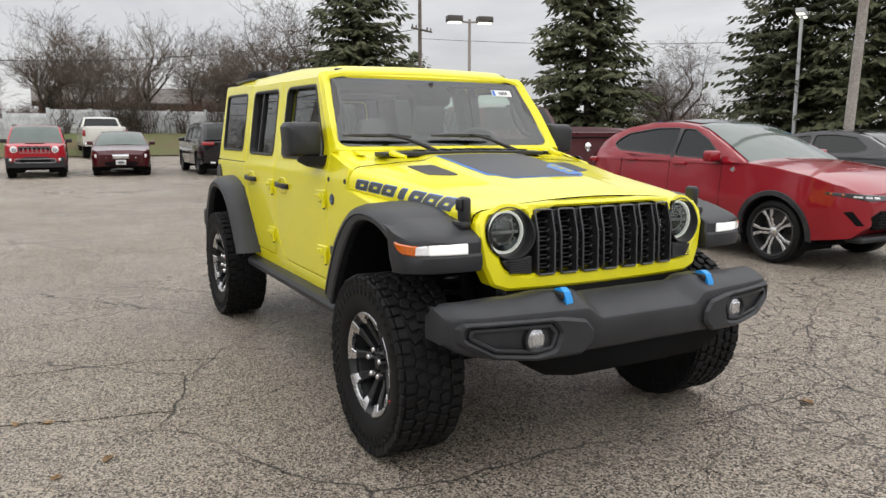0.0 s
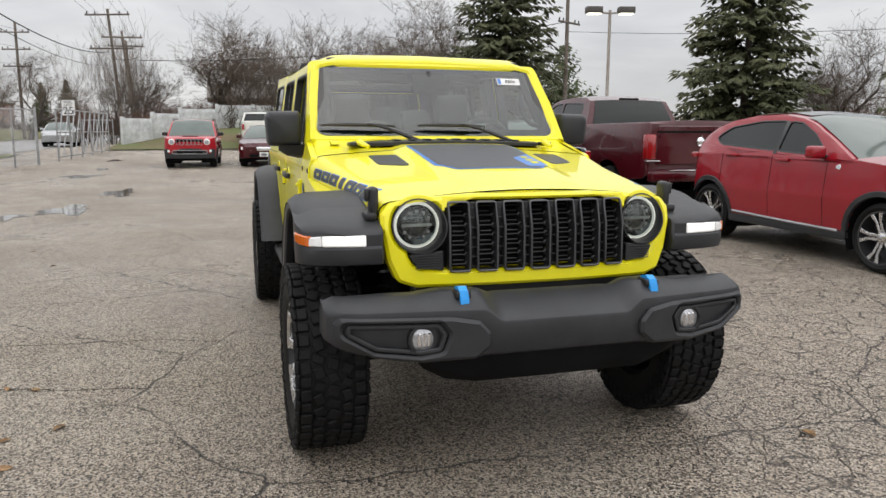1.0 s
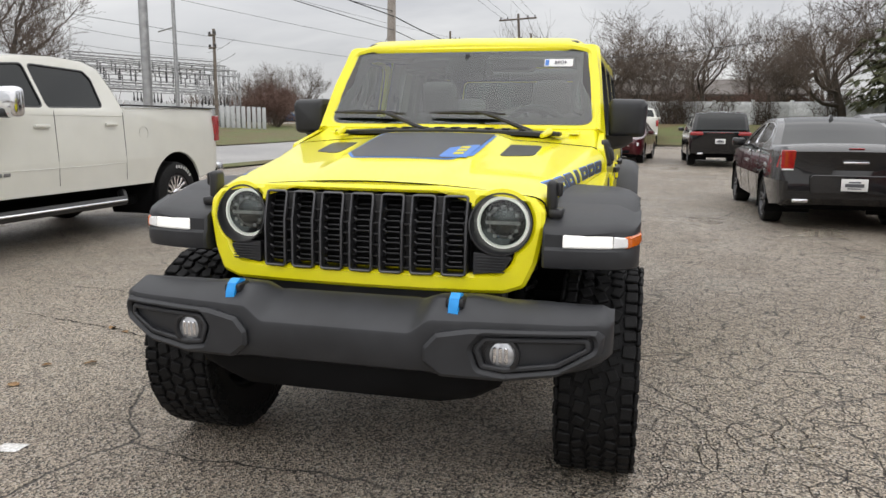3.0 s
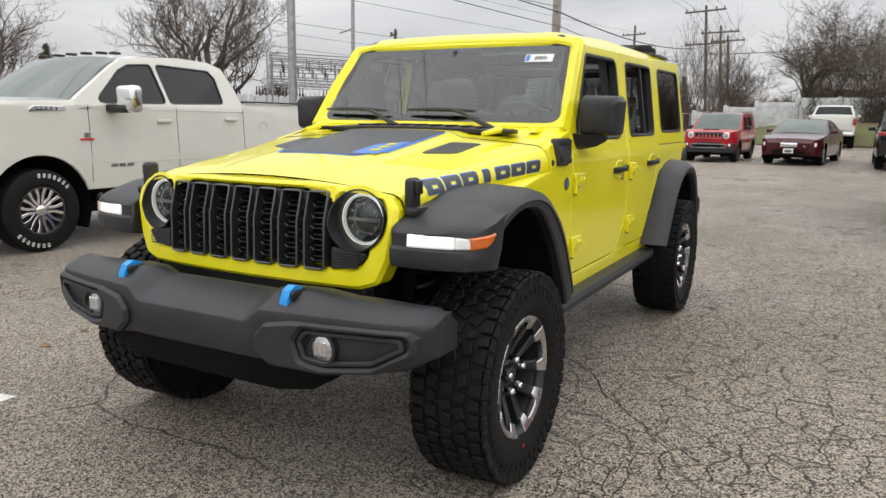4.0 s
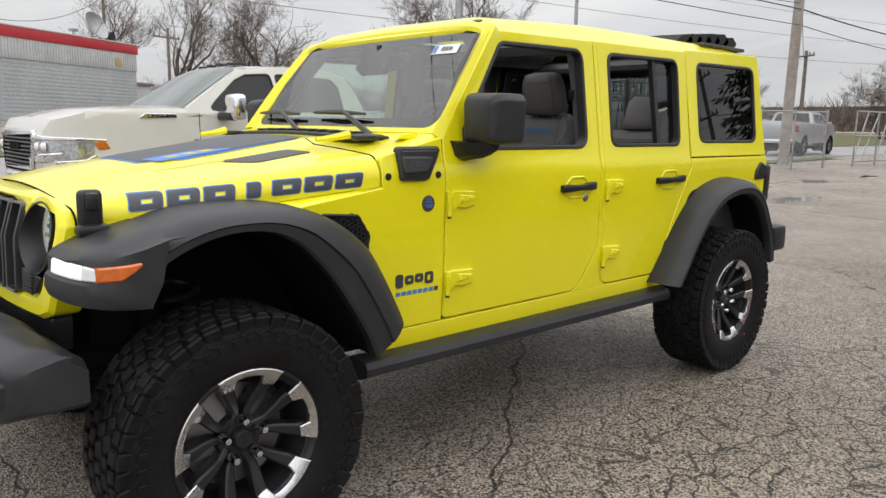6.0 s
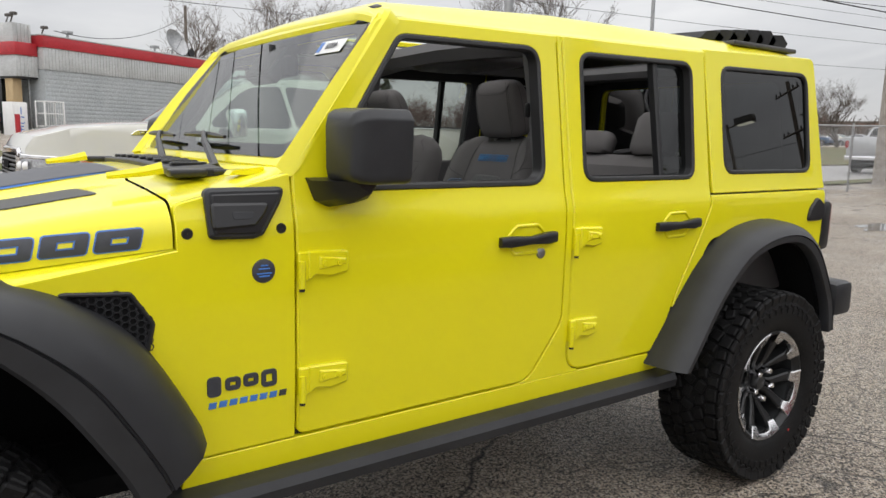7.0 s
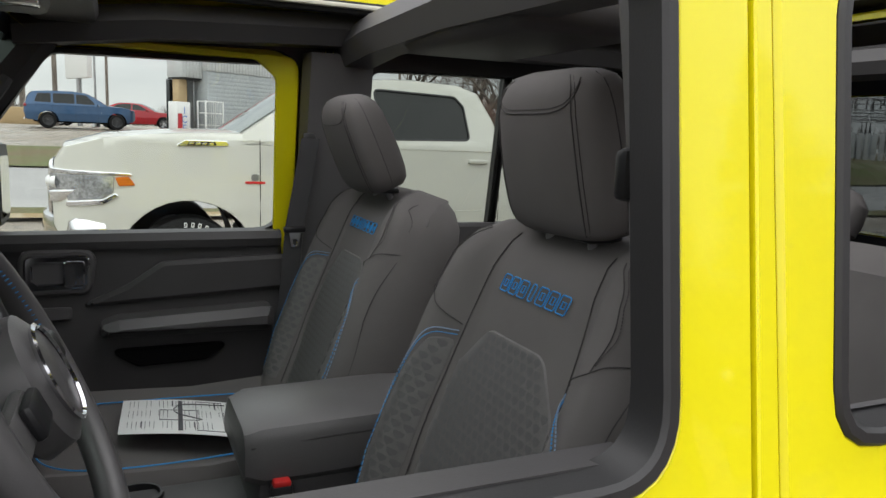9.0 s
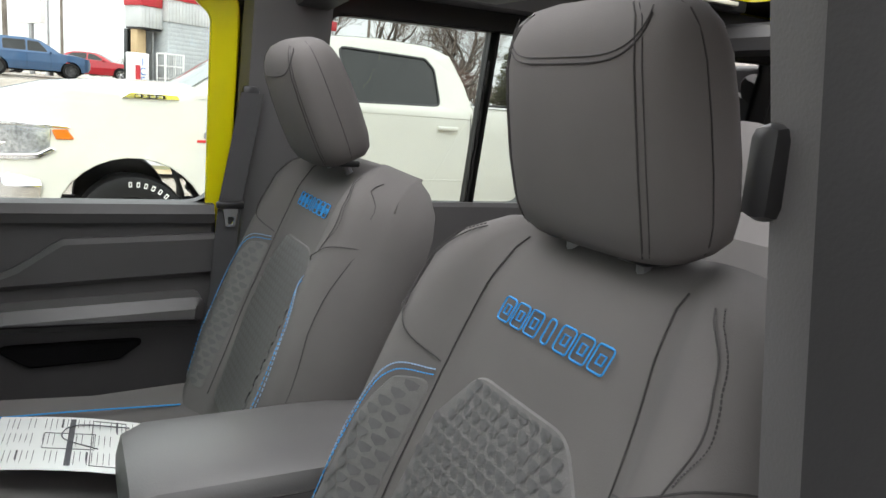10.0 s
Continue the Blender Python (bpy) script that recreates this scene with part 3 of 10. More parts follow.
        for j in range(7):
            z = 0.845 + j * 0.038
            for a, b in (((-0.036, 0.0), (-0.022, 0.012)), ((-0.022, 0.012), (0.022, 0.012)), ((0.022, 0.012), (0.036, 0.0)), ((-0.036, 0.020), (-0.022, 0.010)), ((0.022, 0.010), (0.036, 0.020)), ((-0.022, -0.010), (0.022, -0.010))):
                p, q = Vector(face(yc + a[0], z + a[1], 0.022)), Vector(face(yc + b[0], z + b[1], 0.022))
                tube([p, q], 0.0032, 4, bm, False)
        part("mesh_insert", bm, TRIM_SMOOTH, sl)
        if k < 6:
            bm = bmesh.new()
            for j in range(7):
                block((0, 0, 0), (0.02, 0.03, 0.006), 0.001, bm, Matrix.Translation(Vector(face(yc + 0.0557, 0.85 + 0.038 * j, 0.01))), 1)
            block((0, 0, 0), (0.012, 0.026, 0.27), 0.002, bm, Matrix.Translation(Vector(face(yc + 0.0557, 0.966, 0.03))), 1)
            part("slot_spacer", bm, TRIM_SMOOTH, shell_part)
    for sy in SIDES:
        head = thing_part("headlight", suv)
        at = Matrix.Translation((0.374, sy * 0.488, 1.011)) @ pose(0, 0, 0, 0, 0, -90)
        # recessed bezel
        n = 40
        rings = []
        for r, dep in ((0.107, -0.004), (0.102, -0.004), (0.096, 0.02), (0.092, 0.07)):
            ring = []
            for k in range(n):
                a = 2 * math.pi * k / n
                y, z = sy * 0.488 + r * math.cos(a), 1.011 + r * math.sin(a)
                ring.append((max(face(y, z, 0)[0] - dep, 0.376), y, z) if dep < 0.05 else (0.376, y, z))
            rings.append(ring)
        part("bezel", loft(rings, None, True, False), TRIM_SMOOTH, head)
        part("halo_ring", lathe([(0.092, 0), (0.090, 0.014), (0.083, 0.016), (0.080, 0.006), (0.082, 0)], 40, None, at), HALO, head)
        part("projector", lathe([(0.001, 0.012), (0.03, 0.010), (0.05, 0.004), (0.058, -0.006), (0.082, 0.0)], 32, None, at), LAMP_DARK, head)
        bm = bmesh.new()
        for a in range(-60, 241, 30):
            rr = radians(a)
            block((0.055 * math.cos(rr), 0.01, 0.055 * math.sin(rr)), (0.012, 0.006, 0.012), 0.002, bm, at, 1)
        block((0, 0.014, 0.0), (0.12, 0.008, 0.012), 0.002, bm, at, 1)
        part("reflector", bm, LENS, head)
        part("lens", lathe([(0.0005, 0.032), (0.03, 0.030), (0.06, 0.024), (0.09, 0.014)], 32, None, at), GLASS, head)
        # rubber hood latch
        lat = thing_part("hood_latch", suv)
        base = Matrix.Translation((0.325, sy * 0.655, 1.098)) @ pose(0, 0, 0, 0, 0, 0)
        part("strap", block((0, -sy * 0.006, 0.0), (0.068, 0.036, 0.125), 0.016, None, base, 3), TRIM_SMOOTH, lat)
        part("clasp", block((0.0, sy * 0.018, 0.030), (0.036, 0.022, 0.050), 0.008, None, base), TRIM_SMOOTH, lat)
        part("foot", block((0.0, sy * 0.010, -0.052), (0.090, 0.050, 0.035), 0.012, None, base), TRIM_SMOOTH, lat)
        part("bump_stop", block((0.19 - 1.0, sy * 0.52, 1.303), (0.05, 0.035, 0.014), 0.006), TRIM_SMOOTH, suv)
    part("lower_valance", sheet([rp(mirrored([(0.50, 0.66), (0.51, 0.775)]), 0.02)], lambda u, v, d: (grille_x(u) - 0.03 - d, u, v), 0.06, 0.01, us=us), TRIM_SMOOTH, suv)


def thing_part(name, parent):
    """An Empty that gathers the pieces of one part."""
    ob = new(name)
    ob.empty_display_size = 0.05
    ob.parent = parent
    return ob


build_suv_nose()


def build_suv_bumper():
    bumper = thing_part("front_bumper", suv)
    # main beam: rings along y
    rings = []
    half = [0.0, 0.06, 0.12, 0.18, 0.235, 0.25, 0.262, 0.275, 0.29, 0.305, 0.318, 0.332, 0.36, 0.40, 0.45, 0.50, 0.55, 0.60, 0.65, 0.70, 0.75, 0.79, 0.82, 0.842, 0.858, 0.868, 0.875, 0.880]
    for y in [-q for q in half[:0:-1]] + half:
        a = abs(y)
        tip = smooth01((a - 0.835) / 0.045)
        front = lerp(a, [0, 0.26, 0.36, 0.56, 0.76, 0.82, 0.85, 0.868, 0.880], [0.742, 0.742, 0.730, 0.700, 0.655, 0.634, 0.616, 0.598, 0.570])
        back = lerp(a, [0, 0.3, 0.5, 0.845], [0.50, 0.49, 0.46, 0.42])
        hump = smooth01((a - 0.245) / 0.085)
        top = 0.768 + 0.030 * hump - 0.014 * smooth01((a - 0.45) / 0.10) - 0.008 * smooth01((a - 0.60) / 0.2) - 0.022 * tip
        crest = 0.696 + 0.046 * hump - 0.006 * smooth01((a - 0.5) / 0.3) - 0.012 * tip
        slope = lerp(a, [0.24, 0.33], [0.165, 0.085])
        low = lerp(a, [0, 0.30, 0.42, 0.56, 0.70, 0.80, 0.845], [0.565, 0.565, 0.548, 0.548, 0.566, 0.585, 0.60]) + 0.022 * tip
        rings.append([(back, y, low + 0.03), (back, y, top - 0.045), (back + 0.045, y, top - 0.012), (front - slope - 0.03, y, top), (front - slope, y, top - 0.003), (front - 0.016, y, crest + 0.010), (front - 0.004, y, crest), (front, y, crest - 0.012),
                      (front - 0.004, y, low + 0.03), (front - 0.012, y, low + 0.010), (front - 0.030, y, low), (back, y, low)])
    beam = part("beam", loft(rings), TRIM, bumper, smooth=26)
    for s in SIDES:
        def bf(u, v, d, s=s):
            a = abs(u)
            front = lerp(a, [0, 0.26, 0.36, 0.56, 0.76, 0.82, 0.85, 0.868, 0.880], [0.742, 0.742, 0.730, 0.700, 0.655, 0.634, 0.616, 0.598, 0.570])
            return (front + 0.022 - d, u, v)
        pod = rp([(s * 0.305, 0.66), (s * 0.345, 0.705), (s * 0.45, 0.722), (s * 0.835, 0.722), (s * 0.858, 0.70), (s * 0.850, 0.64), (s * 0.72, 0.576), (s * 0.55, 0.558), (s * 0.36, 0.566), (s * 0.305, 0.61)], [0.02, 0.02, 0.02, 0.03, 0.01, 0.03, 0.04, 0.04, 0.03, 0.02])
        rec = rp([(s * 0.455, 0.66), (s * 0.49, 0.704), (s * 0.822, 0.702), (s * 0.828, 0.66), (s * 0.72, 0.598), (s * 0.56, 0.582), (s * 0.478, 0.596)], 0.02)
        us = [s * x / 40 for x in range(13, 35)]
        part("lamp_pod", sheet([pod, rec], bf, 0.08, 0.012, us=us), TRIM, bumper)
        part("pod_recess", sheet([inset(rec if area2(rec) > 0 else rec[::-1], -0.01)], lambda u, v, d: bf(u, v, d + 0.035), 0.01, 0, us=us), TRIM_SMOOTH, bumper)
        lip = rp([(s * 0.468, 0.66), (s * 0.496, 0.696), (s * 0.808, 0.694), (s * 0.814, 0.66), (s * 0.715, 0.606), (s * 0.56, 0.590), (s * 0.486, 0.60)], 0.02)
        lip = lip if area2(lip) > 0 else lip[::-1]
        part("pod_lip", sheet([inset(lip, -0.004), inset(lip, 0.012)], lambda u, v, d: bf(u, v, d + 0.006), 0.03, 0.004, us=us), TRIM, bumper)
        bm = bmesh.new()
        for i in range(14):
            for j in range(5):
                u, v = s * (0.612 + i * 0.014), 0.618 + j * 0.013 + (0.0065 if i % 2 else 0)
                if v < 0.608 + 0.26 * max(0, abs(u) - 0.60):
                    continue
                p = Vector(bf(u, v, 0.028))
                for k in range(6):
                    a0, a1 = k * math.pi / 3, (k + 1) * math.pi / 3
                    tube([p + Vector((0, 0.0075 * math.cos(a0), 0.0075 * math.sin(a0))), p + Vector((0, 0.0075 * math.cos(a1), 0.0075 * math.sin(a1)))], 0.0014, 3, bm, False)
        part("mesh_insert", bm, TRIM, bumper)
        fog = thing_part("fog_lamp", bumper)
        at = Matrix.Translation((bf(s * 0.545, 0, 0)[0] - 0.03, s * 0.545, 0.640)) @ pose(0, 0, 0, 0, 0, -90)
        part("ring", lathe([(0.062, -0.02), (0.060, 0.016), (0.050, 0.018), (0.046, 0.006)], 28, None, at), TRIM_SMOOTH, fog)
        part("lens", lathe([(0.0005, 0.016), (0.02, 0.015), (0.036, 0.010), (0.047, 0.004)], 24, None, at), LENS, fog)
        bm = bmesh.new()
        for k in (-1, 0, 1):
            block((k * 0.018, 0.014, 0), (0.012, 0.008, 0.05), 0.003, bm, at, 1)
        part("reflector", bm, CHROME, fog)
        hook = [(0.612, 0.785), (0.628, 0.803), (0.652, 0.808), (0.674, 0.798), (0.688, 0.772), (0.690, 0.748)]
        ring = []
        for i, (x, z) in enumerate(hook):
            d = Vector((hook[min(i + 1, 5)][0] - hook[max(i - 1, 0)][0], hook[min(i + 1, 5)][1] - hook[max(i - 1, 0)][1])).normalized()
            nx, nz = -d.y * 0.009, d.x * 0.009
            ring.append([(x + nx, s * 0.39 - 0.016, z + nz), (x + nx, s * 0.39 + 0.016, z + nz), (x - nx, s * 0.39 + 0.016, z - nz), (x - nx, s * 0.39 - 0.016, z - nz)])
        part("tow_hook", loft(ring), BLUE, bumper, "bright blue tow hook")
        part("hook_pocket", block((0.645, s * 0.39, 0.787), (0.075, 0.060, 0.030), 0.008), TRIM_SMOOTH, bumper)
    sk = []
    for z, w, x0 in ((0.585, 0.58, 0.705), (0.51, 0.53, 0.695), (0.455, 0.44, 0.67), (0.44, 0.38, 0.63)):
        sk.append([(0.50, -w, z), (x0 - 0.06, -w, z), (x0, -w + 0.10, z), (x0 + 0.005, 0, z), (x0, w - 0.10, z), (x0 - 0.06, w, z), (0.50, w, z)])
    part("skid_valance", loft(sk), DARK, bumper)


build_suv_bumper()


def flare(outer, inner, y_in, y_out, name, s):
    """An arched flare: outer and inner are paths in (x, z) of equal count."""
    rings = []
    for (px, pz), (qx, qz) in zip(outer, inner):
        def at(k, y):
            return (px + (qx - px) * k, s * y, pz + (qz - pz) * k)
        yi = y_in(px) if callable(y_in) else y_in
        rings.append([at(0.10, yi), at(0.0, yi + 0.006), at(0.0, yi + 0.02), at(0.07, y_out - 0.085), at(0.20, y_out - 0.042), at(0.42, y_out - 0.014), at(0.62, y_out), at(0.635, y_out - 0.007), at(0.655, y_out - 0.009), at(0.67, y_out - 0.003), at(0.95, y_out - 0.004), at(1.0, y_out - 0.012), at(1.0, y_out - 0.06), at(0.8, yi)])
    return part(name, loft(rings), TRIM, suv)


def smooth_path(pts, n):
    """A Catmull-Rom line through the points, with n points."""
    ps = [Vector(p) for p in pts]
    ps = [2 * ps[0] - ps[1]] + ps + [2 * ps[-1] - ps[-2]]
    out = []
    k = len(pts) - 1
    for i in range(n):
        f = i / (n - 1) * k
        j = min(int(f), k - 1)
        t = f - j
        a, b, c, d = ps[j:j + 4]
        out.append(tuple(0.5 * ((2 * b) + (c - a) * t + (2 * a - 5 * b + 4 * c - d) * t * t + (3 * b - a - 3 * c + d) * t ** 3)))
    return out


def build_suv_flares():
    for s in SIDES:
        outer = smooth_path([(0.30, 1.030), (0.20, 1.074), (0.083, 1.104), (-0.12, 1.112), (-0.28, 1.085), (-0.40, 1.03), (-0.505, 0.945), (-0.58, 0.83), (-0.645, 0.705), (-0.655, 0.68)], 33)
        inner = smooth_path([(0.275, 0.93), (0.20, 0.990), (0.07, 1.036), (-0.06, 1.040), (-0.165, 1.005), (-0.25, 0.93), (-0.32, 0.85), (-0.38, 0.76), (-0.44, 0.66), (-0.475, 0.58)], 33)
        fl = flare(outer, inner, lambda x: lerp(x, [-0.6, -0.3, 0.0, 0.32], [0.77, 0.74, 0.66, 0.632]), 0.945, "front_flare", s)
        # nose of the flare with its lamp
        def nose_x(a):
            return lerp(a, [0.632, 0.640, 0.70, 0.80, 0.88, 0.91, 0.932, 0.945, 0.950], [0.436, 0.445, 0.447, 0.437, 0.413, 0.396, 0.368, 0.335, 0.30])

        def nose_top(x, a):
            return lerp(x, [0.20, 0.31, 0.35, 0.41, 0.45], [1.080, 1.047, 1.036, 1.010, 0.992]) - 0.030 * smooth01((a - 0.86) / 0.09)

        nose = []
        for a in (0.632, 0.640, 0.67, 0.72, 0.78, 0.83, 0.87, 0.90, 0.925, 0.940, 0.950):
            x1, x0 = nose_x(a), 0.22
            tip = 0.006 * smooth01((0.95 - a) / 0.06)
            nose.append([(x0 + 0.02, s * a, 0.93), (x0, s * a, nose_top(x0, a) - 0.003), (x1 - 0.14, s * a, nose_top(x1 - 0.14, a)), (x1 - 0.09, s * a, nose_top(x1 - 0.09, a)), (x1 - 0.045, s * a, nose_top(x1 - 0.045, a)), (x1 - 0.014, s * a, nose_top(x1, a) + 0.004),
                         (x1 - 0.005, s * a, nose_top(x1, a) - 0.008), (x1 - 0.004, s * a, 0.944), (x1 + tip, s * a, 0.934), (x1 + tip + 0.003, s * a, 0.900), (x1 + tip - 0.006, s * a, 0.874), (x1 - 0.03, s * a, 0.866), (x0 + 0.05, s * a, 0.872)])
        part("flare_nose", loft(nose), TRIM, fl)

        def lf(u, v, d, s=s):
            return (nose_x(u) + 0.004 - d - 0.10 * max(0, v - 0.945), s * u, v)
        cuts = (0.72, 0.76, 0.82, 0.86, 0.89, 0.92, 0.935)
        part("running_lamp", sheet([rp([(0.700, 0.943), (0.862, 0.944), (0.862, 0.984), (0.700, 0.986)], 0.006)], lf, 0.03, 0.005, us=cuts), DRL, fl, "lit white running lamp")
        part("side_lens", sheet([rp([(0.864, 0.944), (0.914, 0.946), (0.914, 0.978), (0.864, 0.984)], 0.004)], lf, 0.03, 0.004, us=cuts), WHITE_LENS, fl)
        am = rp([(0.398, 0.943), (0.345, 0.946), (0.290, 0.980), (0.292, 0.992), (0.398, 0.982)], [0.005, 0.015, 0.014, 0.01, 0.005])
        part("turn_lamp", sheet([am], lambda u, v, d: (u, s * (0.954 - d - 0.55 * max(0, u - 0.33)), v), 0.03, 0.005, us=(0.33, 0.36, 0.38)), AMBER, fl, "amber turn lamp")
        o2 = smooth_path([(-2.345, 0.565), (-2.43, 0.685), (-2.535, 0.83), (-2.65, 0.955), (-2.785, 1.045), (-2.985, 1.088), (-3.18, 1.078), (-3.32, 1.01), (-3.42, 0.88), (-3.495, 0.74), (-3.52, 0.59)], 37)
        i2 = smooth_path([(-2.425, 0.555), (-2.500, 0.66), (-2.595, 0.79), (-2.70, 0.895), (-2.815, 0.965), (-2.985, 1.002), (-3.14, 0.990), (-3.255, 0.92), (-3.345, 0.80), (-3.405, 0.68), (-3.425, 0.57)], 37)
        flare(o2, i2, 0.77, 0.945, "rear_flare", s)
        # liner of each wheel well
        for xc, path in ((0, inner), (AXLE_R, i2)):
            ring = [[(x, s * 0.90, z) for x, z in path], [(x, s * 0.42, z) for x, z in path]]
            bm = loft(ring, None, False)
            part("wheel_well", bm, DARK, suv)
        part("rock_rail", loft([[(x, s * 0.735, 0.455), (x, s * 0.80, 0.452), (x, s * 0.842, 0.470), (x, s * 0.848, 0.500), (x, s * 0.835, 0.522), (x, s * 0.76, 0.535), (x, s * 0.72, 0.52)] for x in (-0.50, -0.60, -1.5, -2.40, -2.47)]), TRIM, suv)


build_suv_flares()


def build_wheel():
    """One wheel about its own axis: +y points outwards."""
    w = thing_part("wheel", suv)
    tyre = [(0.222, -0.10), (0.235, -0.118), (0.30, -0.138), (0.36, -0.140), (0.380, -0.130), (0.389, -0.10), (0.391, 0.0), (0.389, 0.10), (0.380, 0.130), (0.36, 0.140), (0.30, 0.139), (0.262, 0.132), (0.235, 0.118), (0.222, 0.10)]
    part("tyre", lathe(tyre, 72), RUBBER, w, "chunky all-terrain tyre")
    bm = bmesh.new()
    n = 46
    rnd = random.Random(4)
    for k in range(n):
        a = 2 * math.pi * k / n
        for row, (y, wy, da) in enumerate(((-0.106, 0.046, 0.0), (-0.055, 0.042, 0.5), (0.0, 0.046, 0.1), (0.055, 0.042, 0.7), (0.106, 0.046, 0.3))):
            ang = a + da * 2 * math.pi / n
            m = pose(0, 0, 0, 0, -math.degrees(ang), 0) @ Matrix.Translation((0.391, y, 0)) @ pose(0, 0, 0, rnd.choice((-26, -14, 16, 24)) if row in (1, 2, 3) else rnd.uniform(-8, 8), 0, 0)
            block((0, 0, 0), (0.020 + rnd.uniform(0, 0.004), wy * rnd.uniform(0.82, 1.08), 0.036 + 0.010 * (k % 2)), 0.004, bm, m, 1)
        for y in (-1, 1):
            m = pose(0, 0, 0, 0, -math.degrees(a + 0.03), 0) @ Matrix.Translation((0.366 - 0.006 * (k % 2), y * 0.1315, 0)) @ pose(0, 0, 0, rnd.uniform(-8, 8), 0, y * 12)
            block((0, 0, 0), (0.060 + 0.016 * (k % 2), 0.016, 0.050), 0.005, bm, m, 1)
            m2 = pose(0, 0, 0, 0, -math.degrees(a + 0.03), 0) @ Matrix.Translation((0.328, y * 0.1415, 0.01))
            block((0, 0, 0), (0.026, 0.005, 0.02), 0.002, bm, m2, 1)
    for y in (-1, 1):
        for k in range(2 * n):
            ang = 2 * math.pi * k / (2 * n)
            m = pose(0, 0, 0, 0, -math.degrees(ang), 0) @ Matrix.Translation((0.344 + 0.007 * (k % 2), y * 0.1405, 0)) @ pose(0, 0, 0, 0, 28 if k % 2 else -28, 0)
            block((0, 0, 0), (0.005, 0.006, 0.030), 0.0015, bm, m, 1)
    tagged(part("tread", bm, RUBBER, w), kind="stuff")
    part("paint_dot", lathe([(0.0005, 0.002), (0.005, 0.002), (0.006, 0.0)], 12, None, Matrix.Translation((0.012, 0.1335, -0.268))), RED_PLASTIC, w, "red paint dot on the sidewall")
    rim = part("rim", lathe([(0.232, -0.10), (0.215, -0.09), (0.205, 0.03), (0.208, 0.095), (0.228, 0.108), (0.236, 0.112), (0.236, 0.120), (0.226, 0.122), (0.216, 0.112), (0.205, 0.075), (0.200, 0.0), (0.190, -0.02), (0.05, -0.03), (0.001, -0.03)], 60), RIM_BLACK, w)
    for k in range(5):
        turn = pose(0, 0, 0, 0, -72 * k - 20, 0)

        def sp(u, v, d, turn=turn):
            r = math.hypot(u, v)
            y = lerp(r, [0, 0.06, 0.10, 0.17, 0.205, 0.22], [0.050, 0.052, 0.066, 0.092, 0.104, 0.110])
            return turn @ Vector((u, y - d, v))

        def pol(r, a):
            return (r * math.cos(radians(a)), r * math.sin(radians(a)))
        for sgn in (1, -1):
            arm = [pol(0.042, sgn * 8), pol(0.050, sgn * 34), pol(0.092, sgn * 20), pol(0.125, sgn * 23), pol(0.168, sgn * 26), pol(0.212, sgn * 26), pol(0.212, sgn * 13), pol(0.172, sgn * 13), pol(0.130, sgn * 9), pol(0.095, sgn * 5)]
            part("spoke", sheet([arm], sp, 0.05, 0.006, us=(0.06, 0.09, 0.12, 0.15, 0.18)), RIM_BLACK, rim)
        # the bright bracket at the end of each spoke pair
        ring = [pol(0.233, a) for a in (-27, -20, -13, -6, 0, 6, 13, 20, 27)] + [pol(0.184, 26), pol(0.178, 15), pol(0.207, 12), pol(0.209, 6), pol(0.209, 0), pol(0.209, -6), pol(0.207, -12), pol(0.178, -15), pol(0.184, -26)]
        part("machined_face", sheet([ring], lambda u, v, d, turn=turn: turn @ Vector((u, lerp(math.hypot(u, v), [0.17, 0.20, 0.235], [0.100, 0.114, 0.126]) - d, v)), 0.02, 0.003), ALLOY, rim, "bright machined spoke end")
    part("hub_cap", lathe([(0.001, 0.078), (0.026, 0.077), (0.032, 0.070), (0.036, 0.05), (0.07, 0.045), (0.075, 0.0)], 28), RIM_BLACK, rim)
    for k in range(5):
        a = math.radians(72 * k + 16)
        m = Matrix.Translation((0.0635 * math.cos(a), 0.056, 0.0635 * math.sin(a)))
        part("wheel_nut", lathe([(0.0005, 0.044), (0.010, 0.043), (0.0145, 0.034), (0.0155, 0.0)], 8, None, m), CHROME, rim)
    part("brake_disc", lathe([(0.16, -0.005), (0.16, 0.01), (0.08, 0.012), (0.06, 0.02)], 36), STEEL, w)
    return w


wheel = build_wheel()
for i, (x, s) in enumerate(((0, 1), (AXLE_R, 1), (0, -1), (AXLE_R, -1))):
    m = pose(x, s * TRACK, HUB_Z, 0, 37 * i, 0 if s > 0 else 180)
    if i == 0:
        wheel.matrix_basis = m
    else:
        copy_thing(wheel, m)


# ---- roof, screen and fittings of the yellow car ----
def roof_z(x, y):
    base = lerp(x, [-3.6, -3.54, -3.3, -2.0, -1.3, -1.215], [1.80, 1.838, 1.858, 1.856, 1.820, 1.782])
    edge = lerp(x, [-3.56, -1.22], [1.795, 1.758])
    a = abs(y)
    return base - 0.012 * (a / 0.6) ** 2 - (base - edge) * smooth01((a - 0.52) / 0.19) ** 1.4


